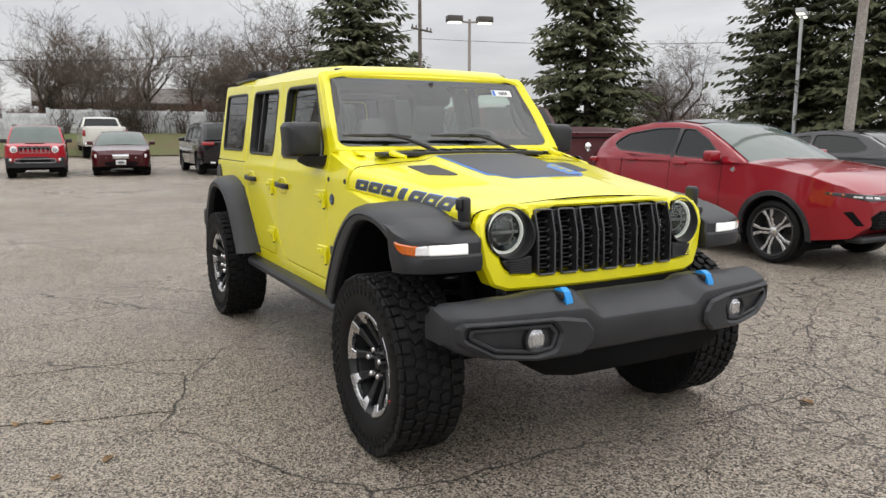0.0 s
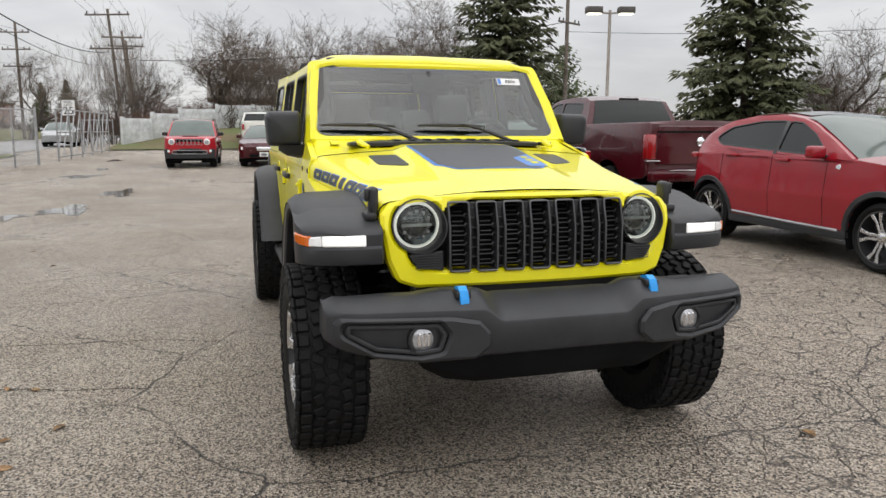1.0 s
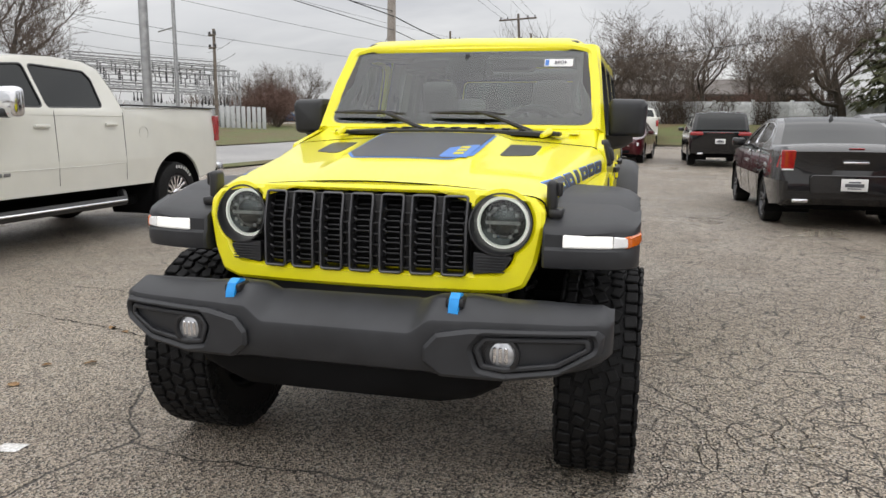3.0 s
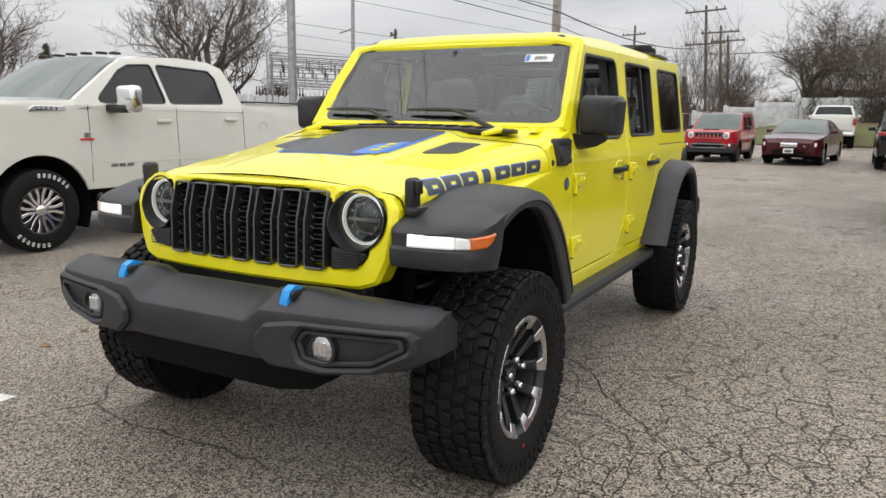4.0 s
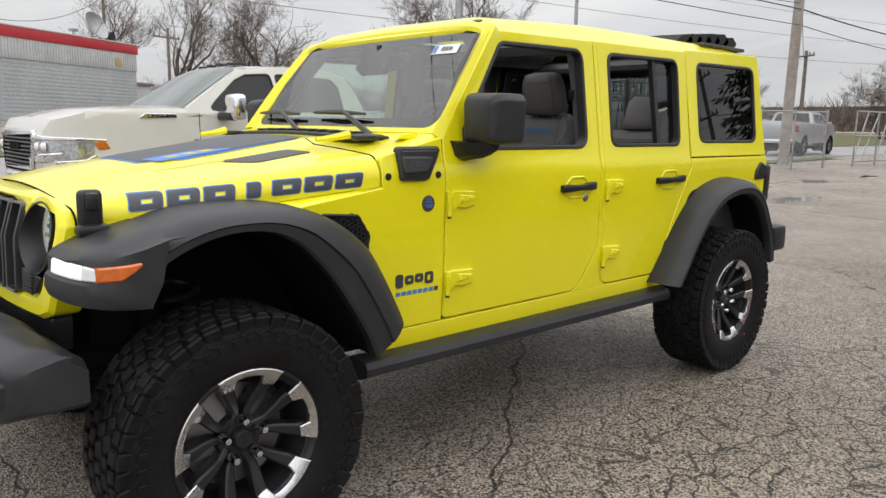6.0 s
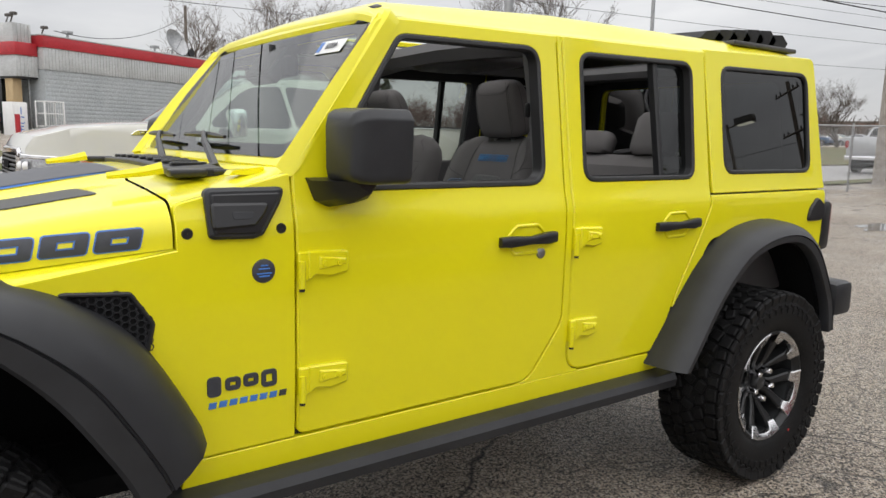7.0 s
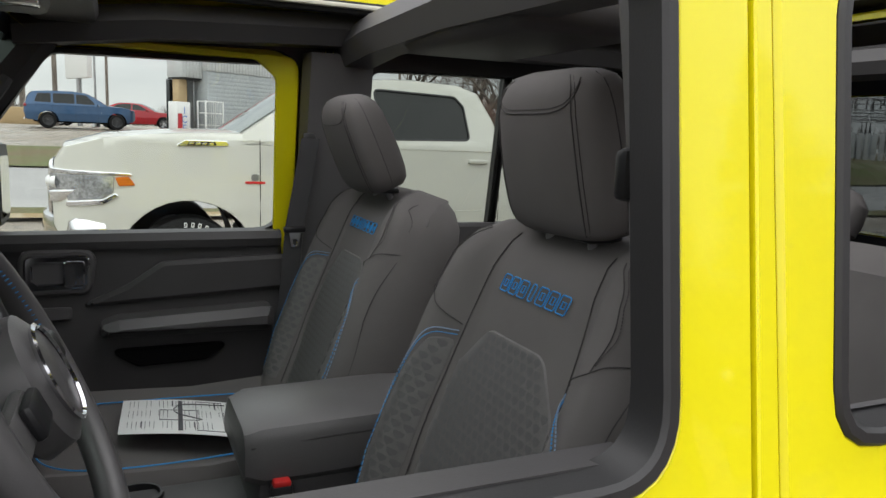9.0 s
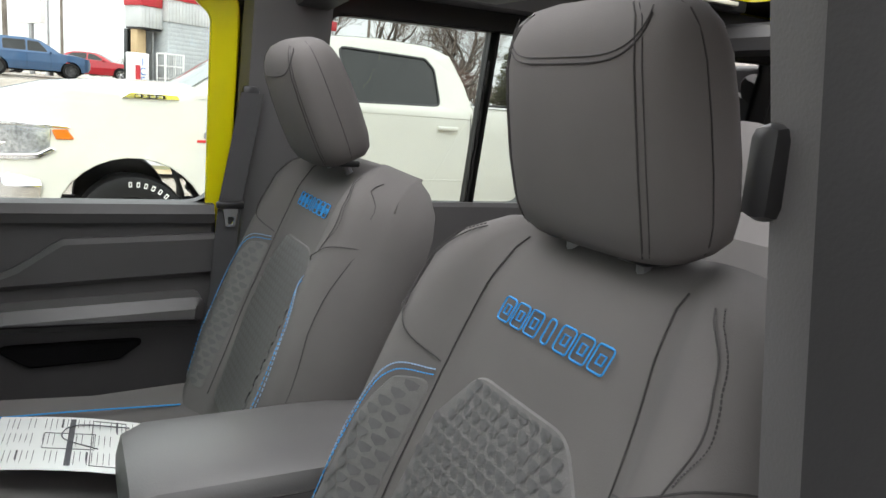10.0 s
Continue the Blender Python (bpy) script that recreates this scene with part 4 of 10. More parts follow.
def build_suv_top():
    def on(u, v, d):
        return (u, v, roof_z(u, v) - d)
    outer = rp([(-1.215, -0.70), (-1.215, 0.70), (-3.555, 0.695), (-3.555, -0.695)], [0.03, 0.03, 0.06, 0.06])
    hole = rp([(-1.40, -0.47), (-1.40, 0.47), (-3.02, 0.47), (-3.02, -0.47)], 0.04)
    part("roof_panel", sheet([outer, hole], on, 0.025, 0.006, us=[-1.3, -1.6, -2.0, -2.5, -3.1, -3.3, -3.45, -3.52], vs=[sy * k for sy in SIDES for k in (0.5, 0.54, 0.57, 0.60, 0.63, 0.66, 0.685)] + [0]), YELLOW, suv)
    # the folded fabric top, lying in pleats at the back of the opening
    top_fold = thing_part("folded_fabric_top", suv)
    for k in range(6):
        x = -2.98 - 0.105 * k
        h = (0.025, 0.04, 0.05, 0.06, 0.066, 0.055)[k]
        prof = [(x + 0.03, 1.872), (x - 0.02, 1.880 + h), (x - 0.10, 1.886 + h), (x - 0.15, 1.872 + h * 0.6), (x - 0.12, 1.872)]
        part("pleat", loft([[(px, y, pz - 0.012 * (abs(y) / 0.5) ** 2) for px, pz in prof] for y in (-0.50, -0.49, -0.2, 0.0, 0.2, 0.49, 0.50)]), FABRIC, top_fold, "folded black roof fabric")
    for s in SIDES:
        part("roof_rail", block((-2.25, s * 0.480, 1.812), (1.50, 0.030, 0.03), 0.008), FABRIC, suv)
        part("rail_seal", block((-2.2, s * 0.455, 1.812), (1.5, 0.018, 0.010), 0.003), CREAM, suv)
    # windscreen frame, glass and border; v runs up the slope
    foot, head = Vector((-0.885, 0, 1.332)), Vector((-1.226, 0, 1.780))
    up = (head - foot)
    L = up.length
    up.normalize()
    nrm = Vector((-up.z, 0, up.x)) * -1

    def scr(u, v, d):
        p = foot + up * v - nrm * d
        return (p.x - 0.02 * (u / 0.7) ** 2, u, p.z)
    frame_o = rp([(-0.765, -0.02), (0.765, -0.02), (0.705, L), (-0.705, L)], [0.02, 0.02, 0.05, 0.05])
    frame_i = rp([(-0.705, 0.025), (0.705, 0.025), (0.655, L - 0.045), (-0.655, L - 0.045)], 0.06, 6)
    vs = [0.1, 0.2, 0.3, 0.4, 0.5]
    us = [-0.5, -0.25, 0, 0.25, 0.5]
    part("screen_frame", sheet([frame_o, frame_i], scr, 0.05, 0.012, us=us, vs=vs), YELLOW, suv)
    gi = rp([(-0.668, 0.072), (0.668, 0.072), (0.622, L - 0.080), (-0.622, L - 0.080)], 0.07, 6)
    part("screen_border", sheet([frame_i, gi], lambda u, v, d: scr(u, v, d + 0.014), 0.004, 0, us=us), TRIM_SMOOTH, suv)
    pane = part("windscreen", sheet([frame_i], lambda u, v, d: scr(u, v, d + 0.010), 0.004, 0, us=us), SCREEN, suv)
    part("sensor_housing", sheet([rp([(-0.11, L - 0.20), (0.11, L - 0.20), (0.11, L - 0.04), (-0.11, L - 0.04)], 0.02)], lambda u, v, d: scr(u, v, d + 0.016), 0.05, 0.01), TRIM_SMOOTH, suv)
    st = part("stock_sticker", sheet([rp([(0.425, 0.405), (0.575, 0.405), (0.575, 0.455), (0.425, 0.455)], 0.003)], lambda u, v, d: scr(u, v, d + 0.006), 0.002, 0), PAPER, suv, "white stock sticker")
    text_on("4088", 0.034, INK, st, scr_matrix(scr, 0.545, 0.418, 0.003), "sticker_number", mirror=True)
    part("sticker_bar", sheet([[(0.43, 0.41), (0.45, 0.41), (0.45, 0.45), (0.43, 0.45)]], lambda u, v, d: scr(u, v, d + 0.004), 0.001, 0), DECAL_BLUE, st)
    # pillars between screen and doors
    for s in SIDES:
        part("screen_pillar", loft([[(-0.875, s * 0.745, 1.325), (-0.905, s * 0.768, 1.300), (-0.935, s * 0.766, 1.322), (-0.93, s * 0.70, 1.335)],
                                    [(-1.04, s * 0.726, 1.545), (-1.055, s * 0.737, 1.51), (-1.085, s * 0.733, 1.53), (-1.08, s * 0.67, 1.55)],
                                    [(-1.212, s * 0.690, 1.752), (-1.203, s * 0.704, 1.722), (-1.238, s * 0.702, 1.735), (-1.238, s * 0.64, 1.752)]]), YELLOW, suv)
        # wipers
    for y0, y1, ya in ((-0.683, -0.27, -0.137), (-0.14, 0.265, 0.405)):
        wip = thing_part("wiper", suv)
        a, b = Vector(scr(y0, 0.075, -0.018)), Vector(scr(y1, 0.068, -0.018))
        part("blade", tube([a, a.lerp(b, 0.3) + nrm * 0.006, a.lerp(b, 0.7) + nrm * 0.006, b], [0.006, 0.011, 0.011, 0.006], 6), TRIM_SMOOTH, wip)
        c = a.lerp(b, 0.62) + nrm * 0.02
        part("arm", tube([c, c.lerp(Vector((-0.835, ya, 1.300)), 0.35) + Vector((0.01, 0, 0.014)), (-0.835, ya, 1.312), (-0.80, ya + 0.01, 1.302)], [0.007, 0.010, 0.014, 0.018], 6), TRIM_SMOOTH, wip)
    # black cowl grille with louvres
    cg = rp([(-0.69, -0.36), (-0.69, 0.50), (-0.82, 0.54), (-0.84, -0.54), (-0.74, -0.54)], 0.02)
    cowl = part("cowl_grille", sheet([cg], lambda u, v, d: (u, v, lerp(u, [-0.87, -0.75, -0.6], [1.318, 1.312, 1.305]) + 0.012 - 0.012 * (v / 0.5) ** 2 - d), 0.02, 0.004, vs=(-0.3, 0, 0.3)), TRIM_SMOOTH, suv)
    for k in range(9):
        part("louvre", block((-0.765, -0.30 + 0.085 * k, 1.327 - 0.012 * ((-0.30 + 0.085 * k) / 0.5) ** 2), (0.10, 0.030, 0.010), 0.003), TRIM_SMOOTH, cowl)
    for s in SIDES:
        part("hood_bump_stop", block((-0.71, s * 0.545, 1.302), (0.10, 0.05, 0.022), 0.009), TRIM_SMOOTH, suv)
        part("screen_hinge", loft([[(-0.885, s * (0.60 + k), 1.322), (-0.80, s * (0.60 + k), 1.312), (-0.79, s * (0.60 + k), 1.300), (-0.885, s * (0.60 + k), 1.300)] for k in (0, 0.045)]), YELLOW, suv)
        part("hood_hinge", tube([(-0.52, s * 0.50, 1.295), (-0.60, s * 0.51, 1.304), (-0.655, s * 0.52, 1.315)], [0.010, 0.014, 0.018], 6), YELLOW, suv)


def scr_matrix(fn, u, v, d):
    """A frame on a surface given by fn: x along -u, y along +v."""
    o, a, b = Vector(fn(u, v, d)), Vector(fn(u - 0.01, v, d)), Vector(fn(u, v + 0.01, d))
    ex, ey = (a - o).normalized(), (b - o).normalized()
    ez = ex.cross(ey).normalized()
    m = Matrix((ex, ey, ez)).transposed().to_4x4()
    m.translation = o
    return m


def text_on(text, size, material, parent, m, name, mirror=False, align="LEFT"):
    cu = bpy.data.curves.new(name, "FONT")
    cu.body, cu.size, cu.extrude, cu.align_x, cu.resolution_u = text, size, 0.0006, align, 2
    tmp = bpy.data.objects.new(name, cu)
    me = bpy.data.meshes.new_from_object(tmp)
    bpy.data.objects.remove(tmp)
    bpy.data.curves.remove(cu)
    if mirror:
        m = m @ Matrix.Diagonal((-1, 1, 1, 1)) if m.to_3x3().determinant() < 0 else m
    me.transform(m)
    me.materials.clear()
    me.materials.append(material)
    ob = new(name, me)
    ob.parent = parent
    return ob


SCREEN = glass("windscreen_glass", (0.50, 0.64, 0.555), 2.3)
build_suv_top()


def glyph_blocks(n, width, height, slant=0.25, gap=0.18, outline=False):
    """Abstract slanted blocks standing for a wordmark: loops in (u, v), one list of loops each."""
    out, w = [], width / n
    for k in range(n):
        u0, u1 = k * w + gap * w / 2, (k + 1) * w - gap * w / 2
        if k in (3,) and n == 7:
            u0, u1 = k * w + w * 0.3, (k + 1) * w - w * 0.3
        lp = [(u0, 0), (u1, 0), (u1 + slant * height, height), (u0 + slant * height, height)]
        lp = rp(lp, height * 0.16, 3)
        loops = [lp]
        if not (k in (3,) and n == 7):
            a, b = u0 + 0.33 * (u1 - u0), u1 - 0.28 * (u1 - u0)
            lo, hi = ((0.24, 0.76), (0.28, 1.2), (0.22, 0.78), (0, 0), (0.25, 0.75), (0.25, 0.75), (-0.2, 0.66))[k % 7]
            lo, hi = max(lo, 0.31), min(hi, 0.70)
            if hi > lo:
                loops.append([(a + slant * height * lo, lo * height), (b + slant * height * lo, lo * height), (b + slant * height * hi, hi * height), (a + slant * height * hi, hi * height)])
        out.append(loops)
    return out


def hood_side_point(x, z, off):
    w, lo, ed = [float(np.interp(-x, [-r[0] for r in HOOD_ST], [r[i] for r in HOOD_ST])) for i in (1, 2, 3)]
    q = (z - lo) / (ed - lo)
    k = lerp(q, [h[1] for h in HOOD_SIDE], [h[0] for h in HOOD_SIDE])
    return w * k + off


def hood_top(x, y):
    w, lo, ed, mi, bu = [float(np.interp(-x, [-r[0] for r in HOOD_ST], [r[i] for r in HOOD_ST])) for i in (1, 2, 3, 4, 5)]
    yy = y / w
    return ed + (mi - ed) * (1 - (abs(yy) / 0.90) ** 2) + bu * smooth01((0.46 - abs(yy)) / 0.10)


def build_suv_details():
    for s in SIDES:
        # hood wordmark as plain slanted blocks
        mark = thing_part("hood_mark", suv)

        def hm(u, v, d, s=s, off=0.004):
            x = 0.225 - u if s > 0 else -0.545 + u
            z = lerp(x, [-0.55, 0.24], [1.143, 1.089]) + v
            return (x, s * (hood_side_point(x, z, off) - d), z)
        for loops in glyph_blocks(7, 0.76, 0.046, 0.25, 0.14):
            lo = loops[0] if area2(loops[0]) > 0 else loops[0][::-1]
            part("mark_edge", sheet([inset(lo, -0.003)] + [inset(q if area2(q) > 0 else q[::-1], 0.003) for q in loops[1:]], lambda u, v, d: hm(u, v, d, s, 0.0025), 0.001, 0, vs=(0.02, 0.035)), DECAL_BLUE, mark)
            part("mark_block", sheet(loops, hm, 0.001, 0, vs=(0.012, 0.025, 0.038)), DECAL, mark)
        # hinges
        for x, z, w, h in ((-0.905, 1.065, 0.15, 0.10), (-0.905, 0.755, 0.15, 0.10), (-1.914, 1.072, 0.14, 0.085), (-1.914, 0.752, 0.14, 0.085)):
            hinge = thing_part("door_hinge", suv)
            on = on_side(s, 0.014)
            leaf = rp([(x - 0.030, z - 0.035), (x - 0.055, z - 0.020), (x - 0.095, z - 0.028), (x - w, z - 0.018), (x - w, z + 0.040), (x - 0.03, z + 0.045)], [0.004, 0.01, 0.01, 0.012, 0.012, 0.006])
            part("leaf", sheet([leaf], on, 0.016, 0.005), YELLOW, hinge)
            part("rib", sheet([rp([(x - 0.06, z - 0.006), (x - w + 0.01, z + 0.004), (x - w + 0.01, z + 0.020), (x - 0.06, z + 0.030)], 0.004)], on_side(s, 0.020), 0.01, 0.004), YELLOW, hinge)
            part("plate", sheet([rp([(x - 0.004, z - 0.035), (x - 0.034, z - 0.035), (x - 0.034, z + 0.042), (x - 0.004, z + 0.042)], 0.004)], on_side(s, 0.012), 0.014, 0.004), YELLOW, hinge)
            y = s * (body_y(z) + 0.012)
            part("pin", tube([(x - 0.012, y, z - 0.052), (x - 0.012, y, z + 0.02)], 0.010, 10), YELLOW, hinge)
            part("pin_foot", tube([(x - 0.012, y, z - 0.060), (x - 0.012, y, z - 0.051)], 0.008, 8), TRIM_SMOOTH, hinge)
            for dx in (0.075, 0.118):
                part("bolt", lathe([(0.0005, 0.006), (0.004, 0.006), (0.0045, 0.004), (0.008, 0.0045), (0.010, 0.0)], 10, None, Matrix.Translation((x - dx, s * (body_y(z) + 0.0185), z + 0.010)) @ pose(0, 0, 0, 0, 0, 0 if s > 0 else 180)), YELLOW, hinge)
        # handles with their cups
        for x0, x1, z, lock in ((-1.590, -1.828, 1.088, True), (-2.352, -2.605, 1.095, False)):
            handle = thing_part("door_handle", suv)
            xm = (x0 + x1) / 2
            cup = rp([(xm + 0.055, z - 0.045), (xm - 0.05, z - 0.045), (xm - 0.075, z - 0.01), (xm - 0.075, z + 0.02), (xm - 0.045, z + 0.045), (xm + 0.045, z + 0.045), (xm + 0.08, z + 0.015), (xm + 0.08, z - 0.015)], 0.015)
            part("cup", sheet([inset(cup if area2(cup) > 0 else cup[::-1], -0.006), inset(cup if area2(cup) > 0 else cup[::-1], 0.006)], on_side(s, 0.005), 0.006, 0.004), YELLOW, handle)
            path = [(x0, 0.018, z - 0.002), (x0 - 0.03, 0.030, z), (xm, 0.036, z + 0.001), (x1 + 0.05, 0.034, z + 0.004), (x1, 0.020, z + 0.004)]
            rings = []
            for (x, o, zz), hh in zip(path, (0.015, 0.017, 0.012, 0.018, 0.017)):
                y = body_y(zz) + o
                rings.append([(x, s * (y - 0.022), zz - hh), (x, s * (y - 0.004), zz - hh), (x, s * y, zz - hh * 0.6), (x, s * y, zz + hh * 0.6), (x, s * (y - 0.004), zz + hh), (x, s * (y - 0.022), zz + hh)])
            part("grip", loft(rings), TRIM_SMOOTH, handle)
            if lock and s > 0:
                part("key_lock", lathe([(0.0005, 0.008), (0.012, 0.008), (0.017, 0.005), (0.019, 0.0)], 20, None, Matrix.Translation((-1.770, body_y(1.04), 1.040))), STEEL, handle)
        # mirrors
        mir = thing_part("door_mirror", suv)
        rings = []
        for x, k in ((-0.990, 0.72), (-0.998, 0.86), (-1.015, 0.95), (-1.045, 1.0), (-1.145, 1.0), (-1.155, 0.97)):
            lp = rp([(0.778, 1.283), (0.958, 1.288), (0.968, 1.450), (0.948, 1.476), (0.788, 1.480), (0.774, 1.450)], 0.026, 4)
            cy, cz = 0.87, 1.375
            rings.append([(x, s * (cy + (u - cy) * k), cz + (v - cz) * k) for u, v in lp])
        part("housing", loft(rings), TRIM, mir)
        part("mirror_glass", sheet([rp([(0.795, 1.302), (0.945, 1.305), (0.950, 1.445), (0.795, 1.450)], 0.02)], lambda u, v, d: (-1.1575 + d, s * u, v), 0.002, 0), MIRROR, mir)
        foot = []
        for y, x0, x1, z0, z1 in ((0.755, -0.945, -1.085, 1.225, 1.300), (0.80, -0.95, -1.095, 1.222, 1.292), (0.86, -0.985, -1.10, 1.235, 1.292), (0.90, -1.02, -1.095, 1.262, 1.295)):
            foot.append([(x0, s * y, z1), (x0 - 0.02, s * y, z0 + 0.015), (x0 - 0.05, s * y, z0), (x1 + 0.02, s * y, z0 + 0.01), (x1, s * y, z1)])
        part("foot", loft(foot), TRIM_SMOOTH, mir)
        # fender vent behind the flare
        vent = thing_part("fender_vent", suv)
        vl = rp([(-0.34, 1.062), (-0.50, 1.048), (-0.552, 0.968), (-0.535, 0.895), (-0.50, 0.90)], [0.01, 0.015, 0.02, 0.012, 0.02])
        vl = vl if area2(vl) > 0 else vl[::-1]
        part("vent_frame", sheet([vl, inset(vl, 0.012)], on_side(s, 0.008), 0.02, 0.004), TRIM_SMOOTH, vent)
        part("vent_back", sheet([vl], on_side(s, 0.002), 0.003, 0), DARK, vent)
        bm = bmesh.new()
        for i in range(9):
            for j in range(10):
                u, v = -0.40 - i * 0.017, 1.045 - j * 0.0165 - (0.008 if i % 2 else 0)
                inside = False
                for a, b in zip(vl, vl[1:] + vl[:1]):
                    if (a[1] > v) != (b[1] > v) and u < (b[0] - a[0]) * (v - a[1]) / (b[1] - a[1]) + a[0]:
                        inside = not inside
                if not inside:
                    continue
                p = Vector((u, s * (body_y(v) + 0.005), v))
                for k in range(6):
                    a0, a1 = k * math.pi / 3, (k + 1) * math.pi / 3
                    tube([p + Vector((0.009 * math.cos(a0), 0, 0.009 * math.sin(a0))), p + Vector((0.009 * math.cos(a1), 0, 0.009 * math.sin(a1)))], 0.0016, 3, bm, False)
        part("vent_mesh", bm, TRIM, vent)
        # round trail badge and name marks as plain shapes
        badge = thing_part("round_badge", suv)
        at = Matrix.Translation((-0.818, s * body_y(1.067), 1.067)) @ pose(0, 0, 0, 0, 0, 0 if s > 0 else 180)
        part("disc", lathe([(0.0005, 0.005), (0.027, 0.005), (0.030, 0.003), (0.031, 0.0)], 28, None, at), DECAL, badge)
        bm = bmesh.new()
        for z, w in ((-0.006, 0.040), (-0.013, 0.030)):
            block((0, 0.006, z), (w, 0.002, 0.004), 0.001, bm, at, 1)
        for z, w in ((0.014, 0.020), (0.006, 0.030)):
            block((0, 0.006, z), (w, 0.002, 0.004), 0.001, bm, at, 1)
        part("badge_bars", bm, DECAL_BLUE, badge)
        name_m = thing_part("name_mark", suv)
        for k, (u, w, z0, z1) in enumerate(((0.0, 0.035, 0.760, 0.812), (0.045, 0.040, 0.770, 0.804), (0.092, 0.040, 0.772, 0.806), (0.140, 0.042, 0.762, 0.808))):
            x = (-0.668 - u) if s > 0 else (-0.866 + u)
            sg = -1 if s > 0 else 1
            lp = rp([(x, z0), (x + sg * w, z0), (x + sg * w, z1), (x, z1)], 0.012)
            lp = lp if area2(lp) > 0 else lp[::-1]
            part("mark_block", sheet([lp, inset(lp, 0.0125)] if k else [lp], on_side(s, 0.004), 0.004, 0.001), DECAL, name_m)
        for k in range(8):
            x = -0.670 - 0.0265 * k if s > 0 else -0.865 + 0.0265 * k
            sg = -1 if s > 0 else 1
            part("small_block", sheet([[(x, 0.730), (x + sg * 0.019, 0.730), (x + sg * 0.022, 0.746), (x + sg * 0.003, 0.746)]], on_side(s, 0.003), 0.003, 0.0005), DECAL_BLUE if k < 7 else DECAL, name_m)
        for x in (-0.632, -0.868):
            part("panel_bolt", lathe([(0.0005, 0.003), (0.006, 0.004), (0.012, 0.004), (0.014, 0.0)], 14, None, Matrix.Translation((x, s * body_y(1.172), 1.172)) @ pose(0, 0, 0, 0, 0, 0 if s > 0 else 180)), TRIM_SMOOTH, suv)
        # rear lamps
        lamp = thing_part("tail_lamp", suv)
        part("lamp_body", block((-3.60, s * 0.735, 1.03), (0.13, 0.12, 0.24), 0.03), TRIM_SMOOTH, lamp)
        part("lamp_lens", block((-3.655, s * 0.735, 1.055), (0.04, 0.10, 0.16), 0.012), AMBER_RED, lamp)
        part("side_cover", sheet([rp([(-3.42, 1.06), (-3.56, 1.06), (-3.56, 1.14), (-3.50, 1.17), (-3.44, 1.12)], 0.03)], on_side(s, 0.012), 0.02, 0.006), TRIM_SMOOTH, lamp)
        part("bumper_end", block((-3.60, s * 0.84, 0.70), (0.16, 0.16, 0.16), 0.03), TRIM, suv)
    # charging flap, driver's side only
    port = thing_part("charging_flap", suv)
    pl = rp([(-0.676, 1.277), (-0.884, 1.277), (-0.866, 1.235), (-0.815, 1.160), (-0.790, 1.152), (-0.680, 1.156)], [0.02, 0.025, 0.03, 0.03, 0.02, 0.015])
    pl = pl if area2(pl) > 0 else pl[::-1]
    part("flap_frame", sheet([pl], on_side(1, 0.020), 0.03, 0.008), TRIM, port)
    part("flap_lid", sheet([inset(pl, 0.014)], on_side(1, 0.025), 0.015, 0.003), TRIM_SMOOTH, port)
    part("flap_ridge", sheet([rp([(-0.685, 1.243), (-0.835, 1.240), (-0.815, 1.210), (-0.79, 1.185), (-0.685, 1.180)], 0.01)], on_side(1, 0.034), 0.015, 0.006), TRIM_SMOOTH, port)
    part("flap_mark", sheet([rp([(-0.732, 1.222), (-0.790, 1.220), (-0.782, 1.203), (-0.735, 1.203)], 0.006)], on_side(1, 0.0355), 0.003, 0.001), TRIM, port)
    # hood decals
    pan = rp([(0.02, -0.20), (0.02, 0.20), (-0.10, 0.262), (-0.60, 0.275), (-0.60, -0.275), (-0.10, -0.262)], [0.03, 0.03, 0.05, 0, 0, 0.05])
    cuts_x = [-0.5, -0.45, -0.35, -0.25, -0.15, -0.08, 0, 0.08, 0.13]
    cuts_y = [k * 0.05 for k in range(-5, 6)] + [-0.265, 0.265, -0.235, 0.235]
    dec = thing_part("hood_decal", suv)
    part("decal_border", sheet([inset(pan if area2(pan) > 0 else pan[::-1], -0.014)], lambda u, v, d: (u, v, hood_top(u, v) + 0.0015), 0.0, 0, us=cuts_x, vs=cuts_y), DECAL_BLUE, dec)
    part("decal_field", sheet([pan], lambda u, v, d: (u, v, hood_top(u, v) + 0.0028), 0.0, 0, us=cuts_x, vs=cuts_y), DECAL, dec)
    part("decal_corner", sheet([rp([(-0.20, 0.15), (0.0, 0.15), (-0.02, 0.262), (-0.32, 0.268)], 0.02)], lambda u, v, d: (u, v, hood_top(u, v) + 0.0040), 0.0, 0, us=cuts_x, vs=cuts_y), DECAL_BLUE, dec)
    for k in range(3):
        u = -0.06 - 0.065 * k
        part("decal_mark", sheet([rp([(u, 0.195), (u - 0.045, 0.195), (u - 0.06, 0.235), (u - 0.015, 0.235)], 0.008)], lambda u, v, d: (u, v, hood_top(u, v) + 0.0052), 0.0, 0), YELLOW, dec)
    for s in SIDES:
        vent = part("hood_vent", sheet([rp([(-0.19, s * 0.36), (-0.47, s * 0.37), (-0.50, s * 0.51), (-0.28, s * 0.50)], [0.03, 0.02, 0.02, 0.05])], lambda u, v, d: (u, v, hood_top(u, v) + 0.003 - d), 0.006, 0.002, us=cuts_x, vs=[s * 0.42, s * 0.45, s * 0.48]), TRIM_SMOOTH, suv)
